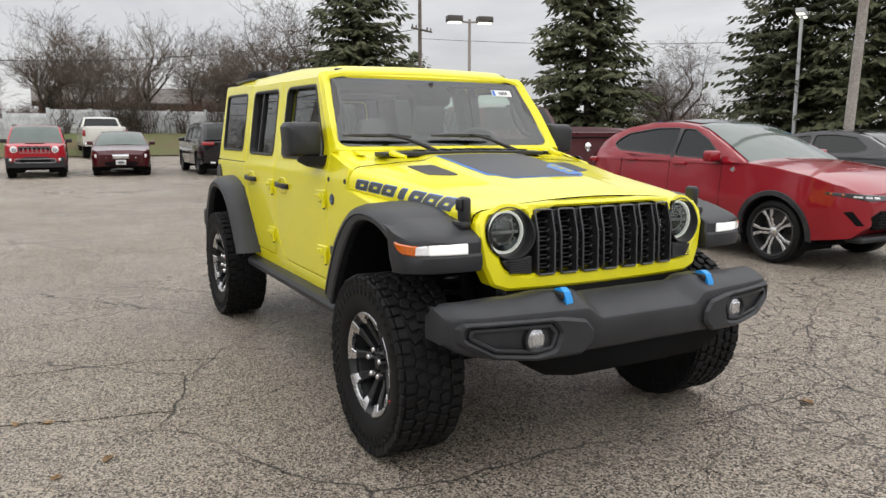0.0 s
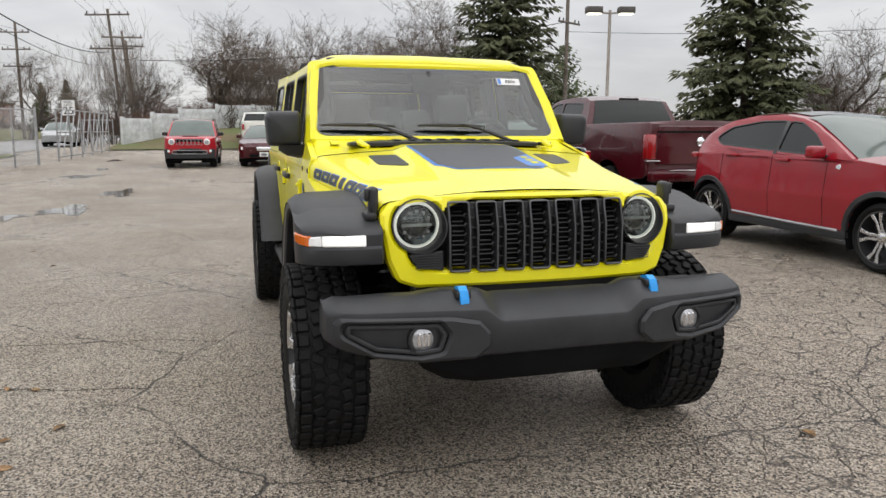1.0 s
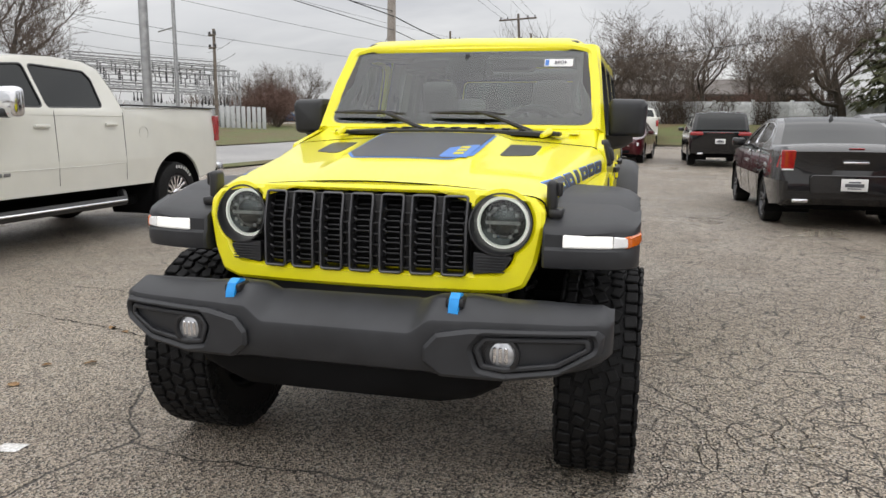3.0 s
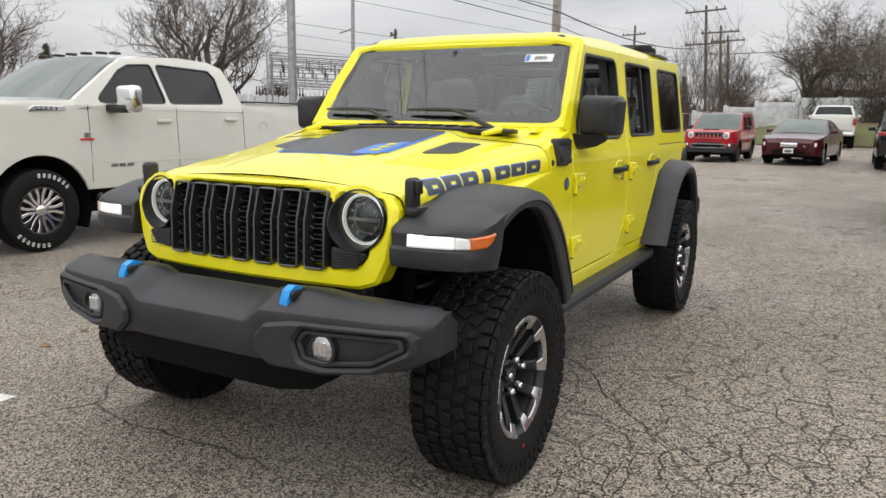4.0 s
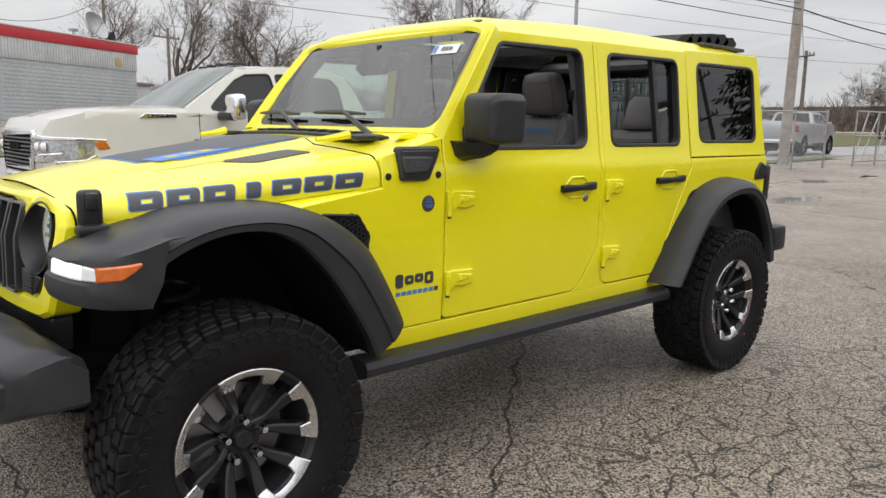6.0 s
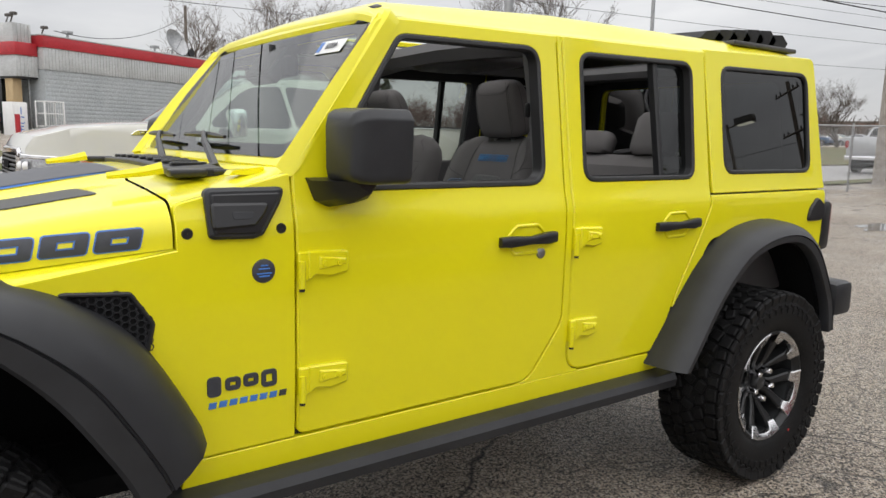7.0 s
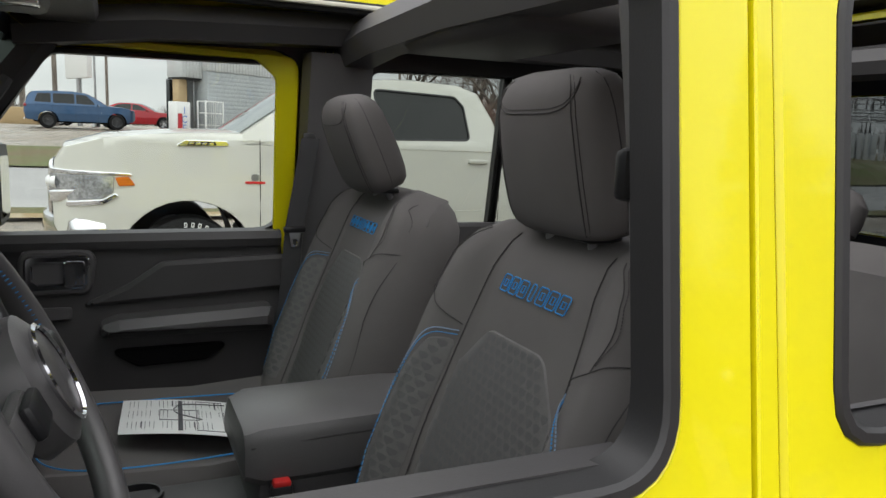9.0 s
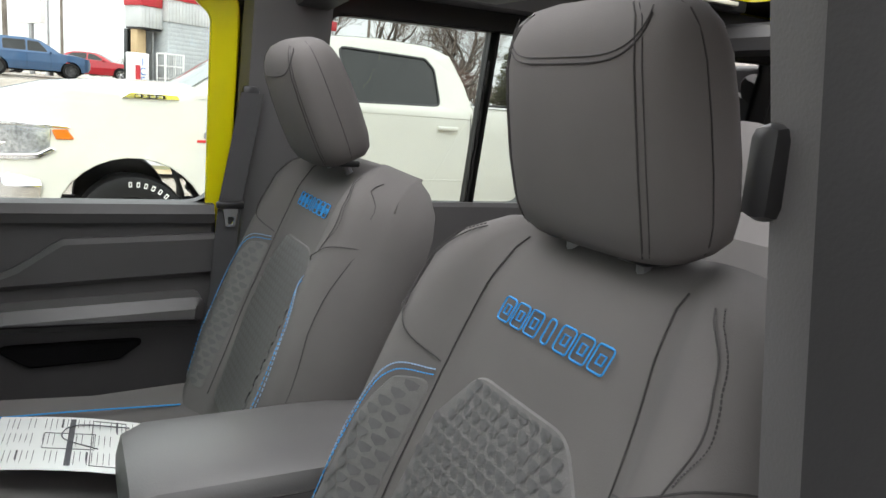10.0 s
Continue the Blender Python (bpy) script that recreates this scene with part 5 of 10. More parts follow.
    # underside: frame rails, axles, springs, back wall
    for s in SIDES:
        part("frame_rail", tube([(0.48, s * 0.42, 0.60), (-0.6, s * 0.42, 0.54), (-2.4, s * 0.45, 0.52), (-3.5, s * 0.45, 0.62)], 0.06, 8), DARK, suv)
        part("coil_spring", tube([(0.02 + 0.06 * math.cos(a * 0.6), s * 0.50 + 0.06 * math.sin(a * 0.6), 0.45 + a * 0.0062) for a in range(64)], 0.011, 6), TRIM_SMOOTH, suv)
        part("damper", tube([(0.16, s * 0.52, 0.42), (0.10, s * 0.50, 0.92)], 0.03, 10), DARK, suv)
    for x in (0, AXLE_R):
        part("axle", tube([(x, -0.80, HUB_Z), (x, -0.15, HUB_Z), (x, -0.1, HUB_Z), (x, 0.2, HUB_Z), (x, 0.25, HUB_Z), (x, 0.80, HUB_Z)], [0.05, 0.05, 0.12, 0.12, 0.05, 0.05], 12), DARK, suv)
    part("floor_pan", block((-1.75, 0, 0.56), (3.6, 1.44, 0.06), 0.02), DARK, suv)
    part("engine_block", block((-0.15, 0, 0.82), (0.9, 0.9, 0.5), 0.05), DARK, suv)
    part("tailgate", sheet([rp([(-0.77, 0.60), (0.77, 0.60), (0.77, 1.20), (-0.77, 1.20)], 0.03)], lambda u, v, d: (-3.575 + d, u, v), 0.04, 0.006), YELLOW, suv)
    gl = rp([(-0.76, 1.205), (0.76, 1.205), (0.68, 1.80), (-0.68, 1.80)], 0.03)
    gi = rp([(-0.60, 1.28), (0.60, 1.28), (0.55, 1.70), (-0.55, 1.70)], 0.05)
    rear = part("rear_frame", sheet([gl, gi], lambda u, v, d: (-3.572 + 0.05 * (v - 1.2) + d, u, v), 0.03, 0.005), YELLOW, suv)
    part("rear_trim", sheet([inset(gl if area2(gl) > 0 else gl[::-1], 0.015), inset(gi if area2(gi) > 0 else gi[::-1], -0.004)], lambda u, v, d: (-3.536 + 0.05 * (v - 1.2) + d, u, v), 0.012, 0.003), TRIM_SMOOTH, suv)
    part("tailgate_lining", sheet([rp([(-0.72, 0.64), (0.72, 0.64), (0.72, 1.22), (-0.72, 1.22)], 0.03)], lambda u, v, d: (-3.520 + d, u, v), 0.012, 0.004), SOFT, suv)
    part("rear_glass", sheet([gi], lambda u, v, d: (-3.560 + 0.05 * (v - 1.2) + d, u, v), 0.004, 0), SMOKED, suv)


AMBER_RED = mat("red_lamp_lens", (0.35, 0.012, 0.012), 0.12, coat=1.0, var=0.2, scale=50)
build_suv_details()


# ---- cabin of the yellow car ----
TILT_BACK = radians(20)


def seat_point(yc, a, b, c, base=(-1.760, 0.938)):
    """a out of the backrest, b across, c up along the leaning back."""
    return (base[0] + a * math.cos(TILT_BACK) - c * math.sin(TILT_BACK), yc + b, base[1] + a * math.sin(TILT_BACK) + c * math.cos(TILT_BACK))


def back_front(b, c, w):
    """How far the padded face stands out at (b, c)."""
    k = abs(b) / w
    bol = 0.052 * smooth01((k - 0.50) / 0.26) * lerp(c, [0, 0.1, 0.36, 0.47, 0.52], [0.9, 1.0, 0.8, 0.55, 0.3])
    edge = 0.058 * smooth01((k - 0.84) / 0.16) ** 1.6
    return bol - edge + 0.006 * math.cos(b * 9)


BACK_W = ([-0.08, 0.0, 0.10, 0.25, 0.38, 0.44, 0.48, 0.51, 0.528], [0.22, 0.238, 0.252, 0.256, 0.250, 0.240, 0.222, 0.190, 0.150])


def back_drop(c):
    return lerp(c, [0.44, 0.48, 0.51, 0.528], [0, 0.010, 0.032, 0.060])


def seat_face(yc, off=0.002):
    def fn(u, v, d):
        w = lerp(v, *BACK_W)
        return seat_point(yc, back_front(u, v, w) + off - d - back_drop(v), u, v)
    return fn


def head_point(yc, a, b, c):
    """a out of the headrest's face, b across, c up its height; the passenger's is tipped further forward."""
    tilt, x = (radians(13), -1.957) if yc > 0 else (radians(24), -1.928)
    return (x + a * math.cos(tilt) + c * math.sin(tilt), yc + b, 1.418 - a * math.sin(tilt) + c * math.cos(tilt))


HEAD_ST = ((0.000, 0.70, 0.55), (0.004, 0.86, 0.76), (0.014, 0.955, 0.92), (0.034, 1.0, 1.0), (0.075, 1.012, 1.03), (0.120, 1.0, 1.0), (0.158, 0.975, 0.94), (0.180, 0.93, 0.82), (0.195, 0.85, 0.64), (0.204, 0.70, 0.42), (0.208, 0.42, 0.18))


def head_size(c):
    return lerp(c, [q[0] for q in HEAD_ST], [q[1] for q in HEAD_ST]), lerp(c, [q[0] for q in HEAD_ST], [q[2] for q in HEAD_ST])


def head_skin(yc, an, c, off=0.0):
    k, f = head_size(c)
    ca, sa = math.cos(an), math.sin(an)
    b = (0.119 * k + off) * math.copysign(abs(ca) ** 0.42, ca)
    a = (0.051 * f + off) * math.copysign(abs(sa) ** 0.50, sa) - 0.008 * (b / 0.119) ** 2 * (1 if sa > 0 else 0)
    return head_point(yc, a, b, c)


def build_seat(yc):
    seat = thing_part("front_seat", suv)
    rings = []
    for c in (-0.08, 0.0, 0.06, 0.12, 0.18, 0.24, 0.30, 0.34, 0.38, 0.41, 0.44, 0.46, 0.48, 0.495, 0.51, 0.52, 0.528):
        w = lerp(c, *BACK_W)
        drop = back_drop(c)
        ring = [seat_point(yc, back_front(w * k, c, w) - drop, w * k, c) for k in np.linspace(-1, 1, 29)]
        ring += [seat_point(yc, min(-0.105 * q - 0.02 + 0.5 * drop, -0.03 - drop), w * k, c) for k, q in ((1.015, 0.2), (1.02, 0.5), (0.98, 0.9), (0.8, 1.12), (0.4, 1.2), (-0.4, 1.2), (-0.8, 1.12), (-0.98, 0.9), (-1.02, 0.5), (-1.015, 0.2))]
        rings.append(ring)
    part("backrest", loft(rings), CLOTH, seat, smooth=60)
    fn = seat_face(yc)
    cuts_u, cuts_v = [k * 0.02 for k in range(-12, 13)], [0.03 * k for k in range(1, 13)]
    knit = rp([(-0.125, 0.0), (0.125, 0.0), (0.138, 0.18), (0.128, 0.285), (0.072, 0.352), (-0.072, 0.352), (-0.128, 0.285), (-0.138, 0.18)], [0.01, 0.01, 0.08, 0.06, 0.06, 0.06, 0.06, 0.08], 6)
    knit = knit if area2(knit) > 0 else knit[::-1]
    part("knit_panel", sheet([knit], fn, 0.004, 0.002, us=cuts_u, vs=cuts_v), CLOTH_KNIT, seat, "finely patterned grey knit panel")
    bol = []
    for sg in (-1, 1):
        lp = rp([(sg * 0.150, 0.0), (sg * 0.206, 0.0), (sg * 0.216, 0.14), (sg * 0.205, 0.245), (sg * 0.176, 0.302), (sg * 0.144, 0.318), (sg * 0.150, 0.20)], [0.01, 0.01, 0.05, 0.05, 0.03, 0.012, 0.03])
        lp = lp if area2(lp) > 0 else lp[::-1]
        bol.append(lp)
        part("bolster_panel", sheet([lp], fn, 0.004, 0.002, us=cuts_u, vs=cuts_v), CLOTH_KNIT, seat)

    def within(lp, u, v):
        inside = False
        for a, b in zip(lp, lp[1:] + lp[:1]):
            if (a[1] > v) != (b[1] > v) and u < (b[0] - a[0]) * (v - a[1]) / (b[1] - a[1]) + a[0]:
                inside = not inside
        return inside
    # raised shield pattern woven into the knit and the bolsters
    zones = [inset(knit, 0.008)] + [inset(lp, 0.006) for lp in bol]
    bm = bmesh.new()
    for j in range(26):
        for i in range(-14, 15):
            u, v = i * 0.0165 + (0.00825 if j % 2 else 0), 0.010 + j * 0.0138
            if any(within(z, u, v) for z in zones):
                p = [Vector(fn(u + du, v + dv, -0.0014)) for du, dv in ((-0.0066, 0.0046), (0, 0.0058), (0.0066, 0.0046), (0.0060, -0.0010), (0, -0.0062), (-0.0060, -0.0010))]
                bm.faces.new([bm.verts.new(q) for q in p])
    bmesh.ops.recalc_face_normals(bm, faces=bm.faces)
    tagged(part("scale_pattern", bm, SCALES, seat), kind="stuff")

    def dashes(name, pts, material, r=0.0011, n=60, duty=0.62, where=fn, lift=-0.0012):
        """A row of single stitches along a line on the seat's face."""
        path = smooth_path(pts, n * 3 + 1)
        b = bmesh.new()
        for k in range(n):
            u0, u1 = path[3 * k], path[3 * k + 2]
            tube([where(*u0, lift), where(*u1, lift)], r, 4, b)
        part(name, b, material, seat)

    for sg in (-1, 1):
        groove = [([(sg * 0.138, 0.0), (sg * 0.144, 0.18), (sg * 0.139, 0.30), (sg * 0.130, 0.40), (sg * 0.112, 0.495)], 0.0010),
                  ([(sg * 0.142, 0.338), (sg * 0.175, 0.348), (sg * 0.205, 0.366), (sg * 0.238, 0.392)], 0.0009),
                  ([(sg * 0.205, 0.366), (sg * 0.212, 0.41), (sg * 0.196, 0.455), (sg * 0.160, 0.490)], 0.0008),
                  ([(sg * 0.236, 0.02), (sg * 0.240, 0.16), (sg * 0.236, 0.30), (sg * 0.238, 0.392), (sg * 0.224, 0.45), (sg * 0.190, 0.496)], 0.0009)]
        for pts, r in groove:
            part("seam", tube([fn(u, v, -0.0004) for u, v in smooth_path(pts, 26)], r, 5), STITCH_DARK, seat)
        dashes("stitching", [(sg * 0.210, 0.375), (sg * 0.217, 0.41), (sg * 0.201, 0.458), (sg * 0.166, 0.493)], STITCH_DARK, 0.0007, 40)
        dashes("blue_stitching", [(sg * 0.214, 0.01), (sg * 0.223, 0.14), (sg * 0.212, 0.25), (sg * 0.181, 0.311), (sg * 0.142, 0.328)], STITCH_PALE, 0.0010, 58)
        dashes("blue_stitching", [(sg * 0.209, 0.01), (sg * 0.218, 0.14), (sg * 0.207, 0.247), (sg * 0.178, 0.305), (sg * 0.142, 0.322)], STITCH, 0.0008, 58)
    # embroidered mark as plain outlined blocks
    mark = thing_part("stitched_mark", seat)
    for loops in glyph_blocks(7, 0.168, 0.024, 0.2):
        for lp in loops:
            ring = [fn(u - 0.084, v + 0.408, -0.001) for u, v in lp]
            part("thread_block", tube(ring + ring[:2], 0.0011, 4, None, False), STITCH, mark)
    # headrest, leaning forward of the back
    head = part("headrest", loft([[head_skin(yc, 2 * math.pi * t / 40, c) for t in range(40)] for c, k, f in HEAD_ST]), CLOTH, seat, smooth=60)
    for sg in (-1, 1):
        for an, c0, c1, r, m_ in ((60, 0.010, 0.202, 0.0009, STITCH_DARK), (54, 0.012, 0.201, 0.0006, STITCH_DARK), (0, 0.010, 0.202, 0.0007, STITCH_DARK)):
            ang = radians(an if sg > 0 else 180 - an)
            part("headrest_seam", tube([head_skin(yc, ang, c, 0.0004) for c in np.linspace(c0, c1, 22)], r, 5), m_, head)
        part("headrest_post", tube([seat_point(yc, -0.03, sg * 0.05, 0.48), head_point(yc, 0.0, sg * 0.05, 0.03)], 0.007, 8), STEEL, seat)
    patch = []
    for q in np.linspace(-1, 1, 23):
        an = radians(90 + 46 * q)
        patch.append(head_skin(yc, an, 0.162 + 0.032 * abs(q) ** 2.2, 0.0005))
    part("headrest_seam", tube(patch, 0.0008, 5), STITCH_DARK, head)
    part("headrest_seam", tube([(x - 0.0005, y, z + 0.005) for x, y, z in patch], 0.0006, 5), STITCH_DARK, head)
    for sg in (-1, 1):
        part("post_collar", block(head_point(yc, 0.0, sg * 0.05, -0.004), (0.05, 0.04, 0.012), 0.004), TRIM_SMOOTH, head)
    # cushion
    cu = []
    for x, z, w in ((-1.80, 0.885, 0.22), (-1.72, 0.905, 0.245), (-1.55, 0.892, 0.255), (-1.40, 0.900, 0.255), (-1.28, 0.908, 0.245), (-1.22, 0.892, 0.225), (-1.20, 0.85, 0.20)):
        ring = []
        for k in np.linspace(-1, 1, 17):
            bo = 0.034 * smooth01((abs(k) - 0.55) / 0.3) * (1 if x < -1.25 else 0.5) - 0.05 * smooth01((abs(k) - 0.88) / 0.12) ** 2
            ring.append((x, yc + w * k, z + bo))
        ring += [(x, yc + w, 0.74), (x, yc + w * 0.9, 0.70), (x, yc - w * 0.9, 0.70), (x, yc - w, 0.74)]
        cu.append(ring)
    part("cushion", loft(cu), CLOTH, seat, smooth=60)
    part("seat_base", block((-1.52, yc, 0.65), (0.5, 0.42, 0.16), 0.03), SOFT, seat)
    part("cushion_seam", tube(smooth3([(-1.70, yc - 0.16, 0.917), (-1.45, yc - 0.175, 0.920), (-1.30, yc - 0.15, 0.924), (-1.245, yc, 0.906), (-1.30, yc + 0.15, 0.924), (-1.45, yc + 0.175, 0.920), (-1.70, yc + 0.16, 0.917)], 40), 0.0016, 5), STITCH, seat)
    return seat


def smooth3(pts, n):
    ps = [Vector(p) for p in pts]
    ps = [2 * ps[0] - ps[1]] + ps + [2 * ps[-1] - ps[-2]]
    out, k = [], len(pts) - 1
    for i in range(n):
        f = i / (n - 1) * k
        j = min(int(f), k - 1)
        t = f - j
        a, b, c, d = ps[j:j + 4]
        out.append(0.5 * ((2 * b) + (c - a) * t + (2 * a - 5 * b + 4 * c - d) * t * t + (3 * b - a - 3 * c + d) * t ** 3))
    return out


SCALES = mat("scale_weave", (0.100, 0.099, 0.100), 0.45, var=0.1, scale=80)
SCREEN_OFF = mat("dark_display", (0.008, 0.009, 0.010), 0.08, coat=1.0, var=0.1)
build_seat(0.382)
build_seat(-0.345)


def build_cabin():
    # rear bench
    bench = thing_part("rear_bench", suv)
    for y0, y1 in ((-0.60, -0.06), (-0.05, 0.60)):
        rings = []
        for c in (0.0, 0.12, 0.3, 0.42, 0.47, 0.49):
            k = lerp(c, [0, 0.42, 0.49], [1, 1, 0.93])
            f = lerp(c, [0.42, 0.49], [0, 0.05])
            ym = (y0 + y1) / 2
            h = (y1 - y0) / 2 * k
            rings.append([seat_point(0, 0.0 - f, ym + h * q - 0.02 * 0, c, (-2.62, 0.90)) for q in np.linspace(-1, 1, 9)] + [seat_point(0, -0.13 + f, ym + h * q, c, (-2.62, 0.90)) for q in np.linspace(1, -1, 5)])
        part("back_section", loft(rings), CLOTH, bench)
    for y in (-0.36, 0.0, 0.36):
        h = 0.10 if y == 0 else 0.19
        hr = []
        for c, k in ((0.49, 0.75), (0.505, 0.95), (0.53, 1), (0.50 + h - 0.03, 1), (0.50 + h, 0.8)):
            hr.append([seat_point(y, 0.045 * k * math.copysign(abs(math.sin(2 * math.pi * t / 20)) ** 0.6, math.sin(2 * math.pi * t / 20)) - 0.06, 0.12 * k * math.copysign(abs(math.cos(2 * math.pi * t / 20)) ** 0.5, math.cos(2 * math.pi * t / 20)), c, (-2.62, 0.90)) for t in range(20)])
        part("bench_headrest", loft(hr), CLOTH, bench)
    part("bench_cushion", block((-2.40, 0, 0.82), (0.50, 1.2, 0.16), 0.05, None, None, 3), CLOTH, bench)
    # linings of both sides, with armrest, pocket and release
    for s in SIDES:
        card = thing_part("door_lining", suv)

        def on(u, v, d, s=s):
            return (u, s * (0.712 - 0.02 * smooth01((1.18 - v) / 0.3) + d), v)
        top = 1.276
        outline = rp([(-0.95, 0.62), (-0.95, top - 0.004), (-1.795, top - 0.004), (-1.80, 0.62)], [0.05, 0.02, 0.02, 0.08])
        part("panel", sheet([outline], on, 0.02, 0.01, vs=(0.9, 1.0, 1.1, 1.18)), SOFT, card)
        part("top_roll", loft([[(x, s * 0.735, top - 0.043), (x, s * 0.697, top - 0.038), (x, s * 0.690, top - 0.018), (x, s * 0.702, top), (x, s * 0.74, top + 0.002)] for x in (-0.96, -1.4, -1.79)]), SOFT, card)
        arm = rp([(-1.36, 1.035), (-1.76, 1.030), (-1.765, 1.092), (-1.40, 1.078), (-1.36, 1.066)], 0.02)
        part("armrest", sheet([arm], lambda u, v, d: (u, s * (0.625 + d), v), 0.09, 0.02), LEATHER, card)
        scoop = rp([(-1.30, 1.10), (-1.80, 1.125), (-1.80, 1.215), (-1.50, 1.205), (-1.42, 1.15)], [0.03, 0.01, 0.01, 0.03, 0.03])
        part("scoop", sheet([scoop], lambda u, v, d: (u, s * (0.690 + d), v), 0.02, 0.010), SOFT, card)
        pocket = rp([(-1.37, 0.995), (-1.66, 0.995), (-1.60, 0.955), (-1.44, 0.950)], 0.02)
        part("pull_recess", sheet([pocket], lambda u, v, d: (u, s * (0.676 + d), v), 0.02, 0.004), DARK, card)
        rel = rp([(-1.205, 1.145), (-1.335, 1.145), (-1.345, 1.228), (-1.205, 1.230)], 0.02)
        rel = rel if area2(rel) > 0 else rel[::-1]
        part("release_frame", sheet([inset(rel, -0.012)], lambda u, v, d: (u, s * (0.690 + d), v), 0.02, 0.006), LEATHER, card)
        part("release_cup", sheet([rel, inset(rel, 0.018)], lambda u, v, d: (u, s * (0.684 + d), v), 0.012, 0.004), CHROME, card)
        part("release_lever", sheet([rp([(-1.285, 1.155), (-1.330, 1.155), (-1.332, 1.215), (-1.285, 1.215)], 0.008)], lambda u, v, d: (u, s * (0.678 + d), v), 0.015, 0.004), CHROME, card)
        part("window_switch", sheet([rp([(-1.18, 1.075), (-1.30, 1.075), (-1.30, 1.105), (-1.18, 1.105)], 0.008)], lambda u, v, d: (u, s * (0.686 + d), v), 0.01, 0.003), LEATHER, card)
        part("rear_lining", sheet([rp([(-1.93, 0.62), (-1.93, 1.285), (-2.69, 1.285), (-2.45, 0.62)], 0.03)], on, 0.02, 0.01, vs=(0.9, 1.0, 1.1, 1.18)), SOFT, card)
        part("rear_handle", sheet([rp([(-2.02, 1.10), (-2.18, 1.10), (-2.18, 1.19), (-2.02, 1.19)], 0.025)], lambda u, v, d: (u, s * (0.685 + d), v), 0.01, 0.004), TRIM_SMOOTH, card)
        part("cargo_lining", block((-3.12, s * 0.70, 1.0), (0.86, 0.05, 0.52), 0.02), SOFT, suv)
        # painted door frame edge seen from inside
        if s < 0:
            part("frame_edge", sheet([rp([(-1.778, 0.95), (-1.826, 0.95), (-1.826, 1.712), (-1.40, 1.722), (-1.30, 1.715), (-1.30, 1.703), (-1.72, 1.700), (-1.770, 1.66)], [0, 0, 0.04, 0.02, 0, 0, 0.03, 0.03])], lambda u, v, d: (u, s * (body_y(v) - 0.046 + d), v), 0.01, 0.003, vs=(1.1, 1.24)), YELLOW, suv)
        # pillars and sports bar
        part("pillar_trim", loft([[(-1.83, s * (y + 0.03), z), (-1.84, s * (y - 0.02), z), (-1.94, s * (y - 0.03), z), (-2.0, s * (y - 0.01), z), (-2.0, s * (y + 0.03), z)] for y, z in ((0.70, 0.62), (0.70, 1.2), (0.655, 1.5), (0.61, 1.72))]), PILLAR, suv)
        part("side_rail", loft([[(x, s * (y + 0.055), z - 0.035), (x, s * (y + 0.06), z + 0.02), (x, s * (y + 0.02), z + 0.040), (x, s * (y - 0.04), z + 0.036), (x, s * (y - 0.055), z), (x, s * (y - 0.03), z - 0.036)] for x, y, z in ((-1.22, 0.585, 1.722), (-1.5, 0.58, 1.755), (-2.0, 0.575, 1.774), (-2.8, 0.57, 1.774), (-3.5, 0.57, 1.765))]), SOFT, suv)
        part("screen_pillar_trim", tube([(-0.98, s * 0.70, 1.33), (-1.12, s * 0.66, 1.54), (-1.27, s * 0.62, 1.73)], 0.045, 8), SOFT, suv)
        gh = thing_part("grab_handle", suv)
        part("grip", tube(smooth3([(-1.02, s * 0.655, 1.40), (-1.075, s * 0.60, 1.43), (-1.15, s * 0.585, 1.54), (-1.20, s * 0.61, 1.62)], 12), 0.015, 8), LEATHER, gh)
        # belt: guide, webbing, tongue
        belt = thing_part("seat_belt", suv)
        sy = s
        part("guide", block((-1.845, sy * 0.635, 1.505), (0.035, 0.02, 0.05), 0.008), TRIM_SMOOTH, belt)
        web = [(-2.03, 0.53, 1.56), (-2.02, 0.55, 1.46), (-2.00, 0.58, 1.36), (-1.99, 0.60, 1.22), (-1.98, 0.61, 0.95)] if s > 0 else [(-1.845, 0.618, 1.515), (-1.825, 0.618, 1.40), (-1.805, 0.618, 1.29), (-1.79, 0.62, 1.10), (-1.775, 0.63, 0.90)]
        part("webbing", loft([[(x + 0.022, sy * y, z), (x - 0.022, sy * (y - 0.006), z), (x - 0.022, sy * (y - 0.004), z), (x + 0.022, sy * (y + 0.002), z)] for x, y, z in web]), BELT_GREY if s > 0 else BELT, belt)
        if s > 0:
            part("latch_plate", block((-1.905, sy * 0.60, 1.165), (0.030, 0.022, 0.060), 0.008), TRIM_SMOOTH, belt)
            part("latch_tongue", block((-1.905, sy * 0.60, 1.118), (0.022, 0.004, 0.040), 0.0015), STEEL, belt)
            continue
        part("tongue", sheet([rp([(-1.79, 1.285), (-1.822, 1.285), (-1.816, 1.245), (-1.796, 1.245)], 0.006), rp([(-1.801, 1.265), (-1.812, 1.265), (-1.810, 1.252), (-1.803, 1.252)], 0.002)], lambda u, v, d: (u, sy * (0.608 + d), v), 0.003, 0.001), CHROME, belt)
        part("tongue_grip", block((-1.806, sy * 0.612, 1.290), (0.055, 0.016, 0.016), 0.005), TRIM_SMOOTH, belt)
    bar = thing_part("sports_bar", suv)
    part("cross_bar", loft([[(-1.92, y, z - 0.045), (-1.90, y, z), (-1.92, y, z + 0.04), (-1.98, y, z + 0.045), (-2.02, y, z), (-1.99, y, z - 0.045)] for y, z in ((-0.60, 1.735), (-0.4, 1.752), (0, 1.76), (0.4, 1.752), (0.60, 1.735))]), SOFT, bar)
    part("speaker_pod", block((-2.06, 0, 1.735), (0.26, 0.50, 0.085), 0.035, None, None, 3), SOFT, bar)
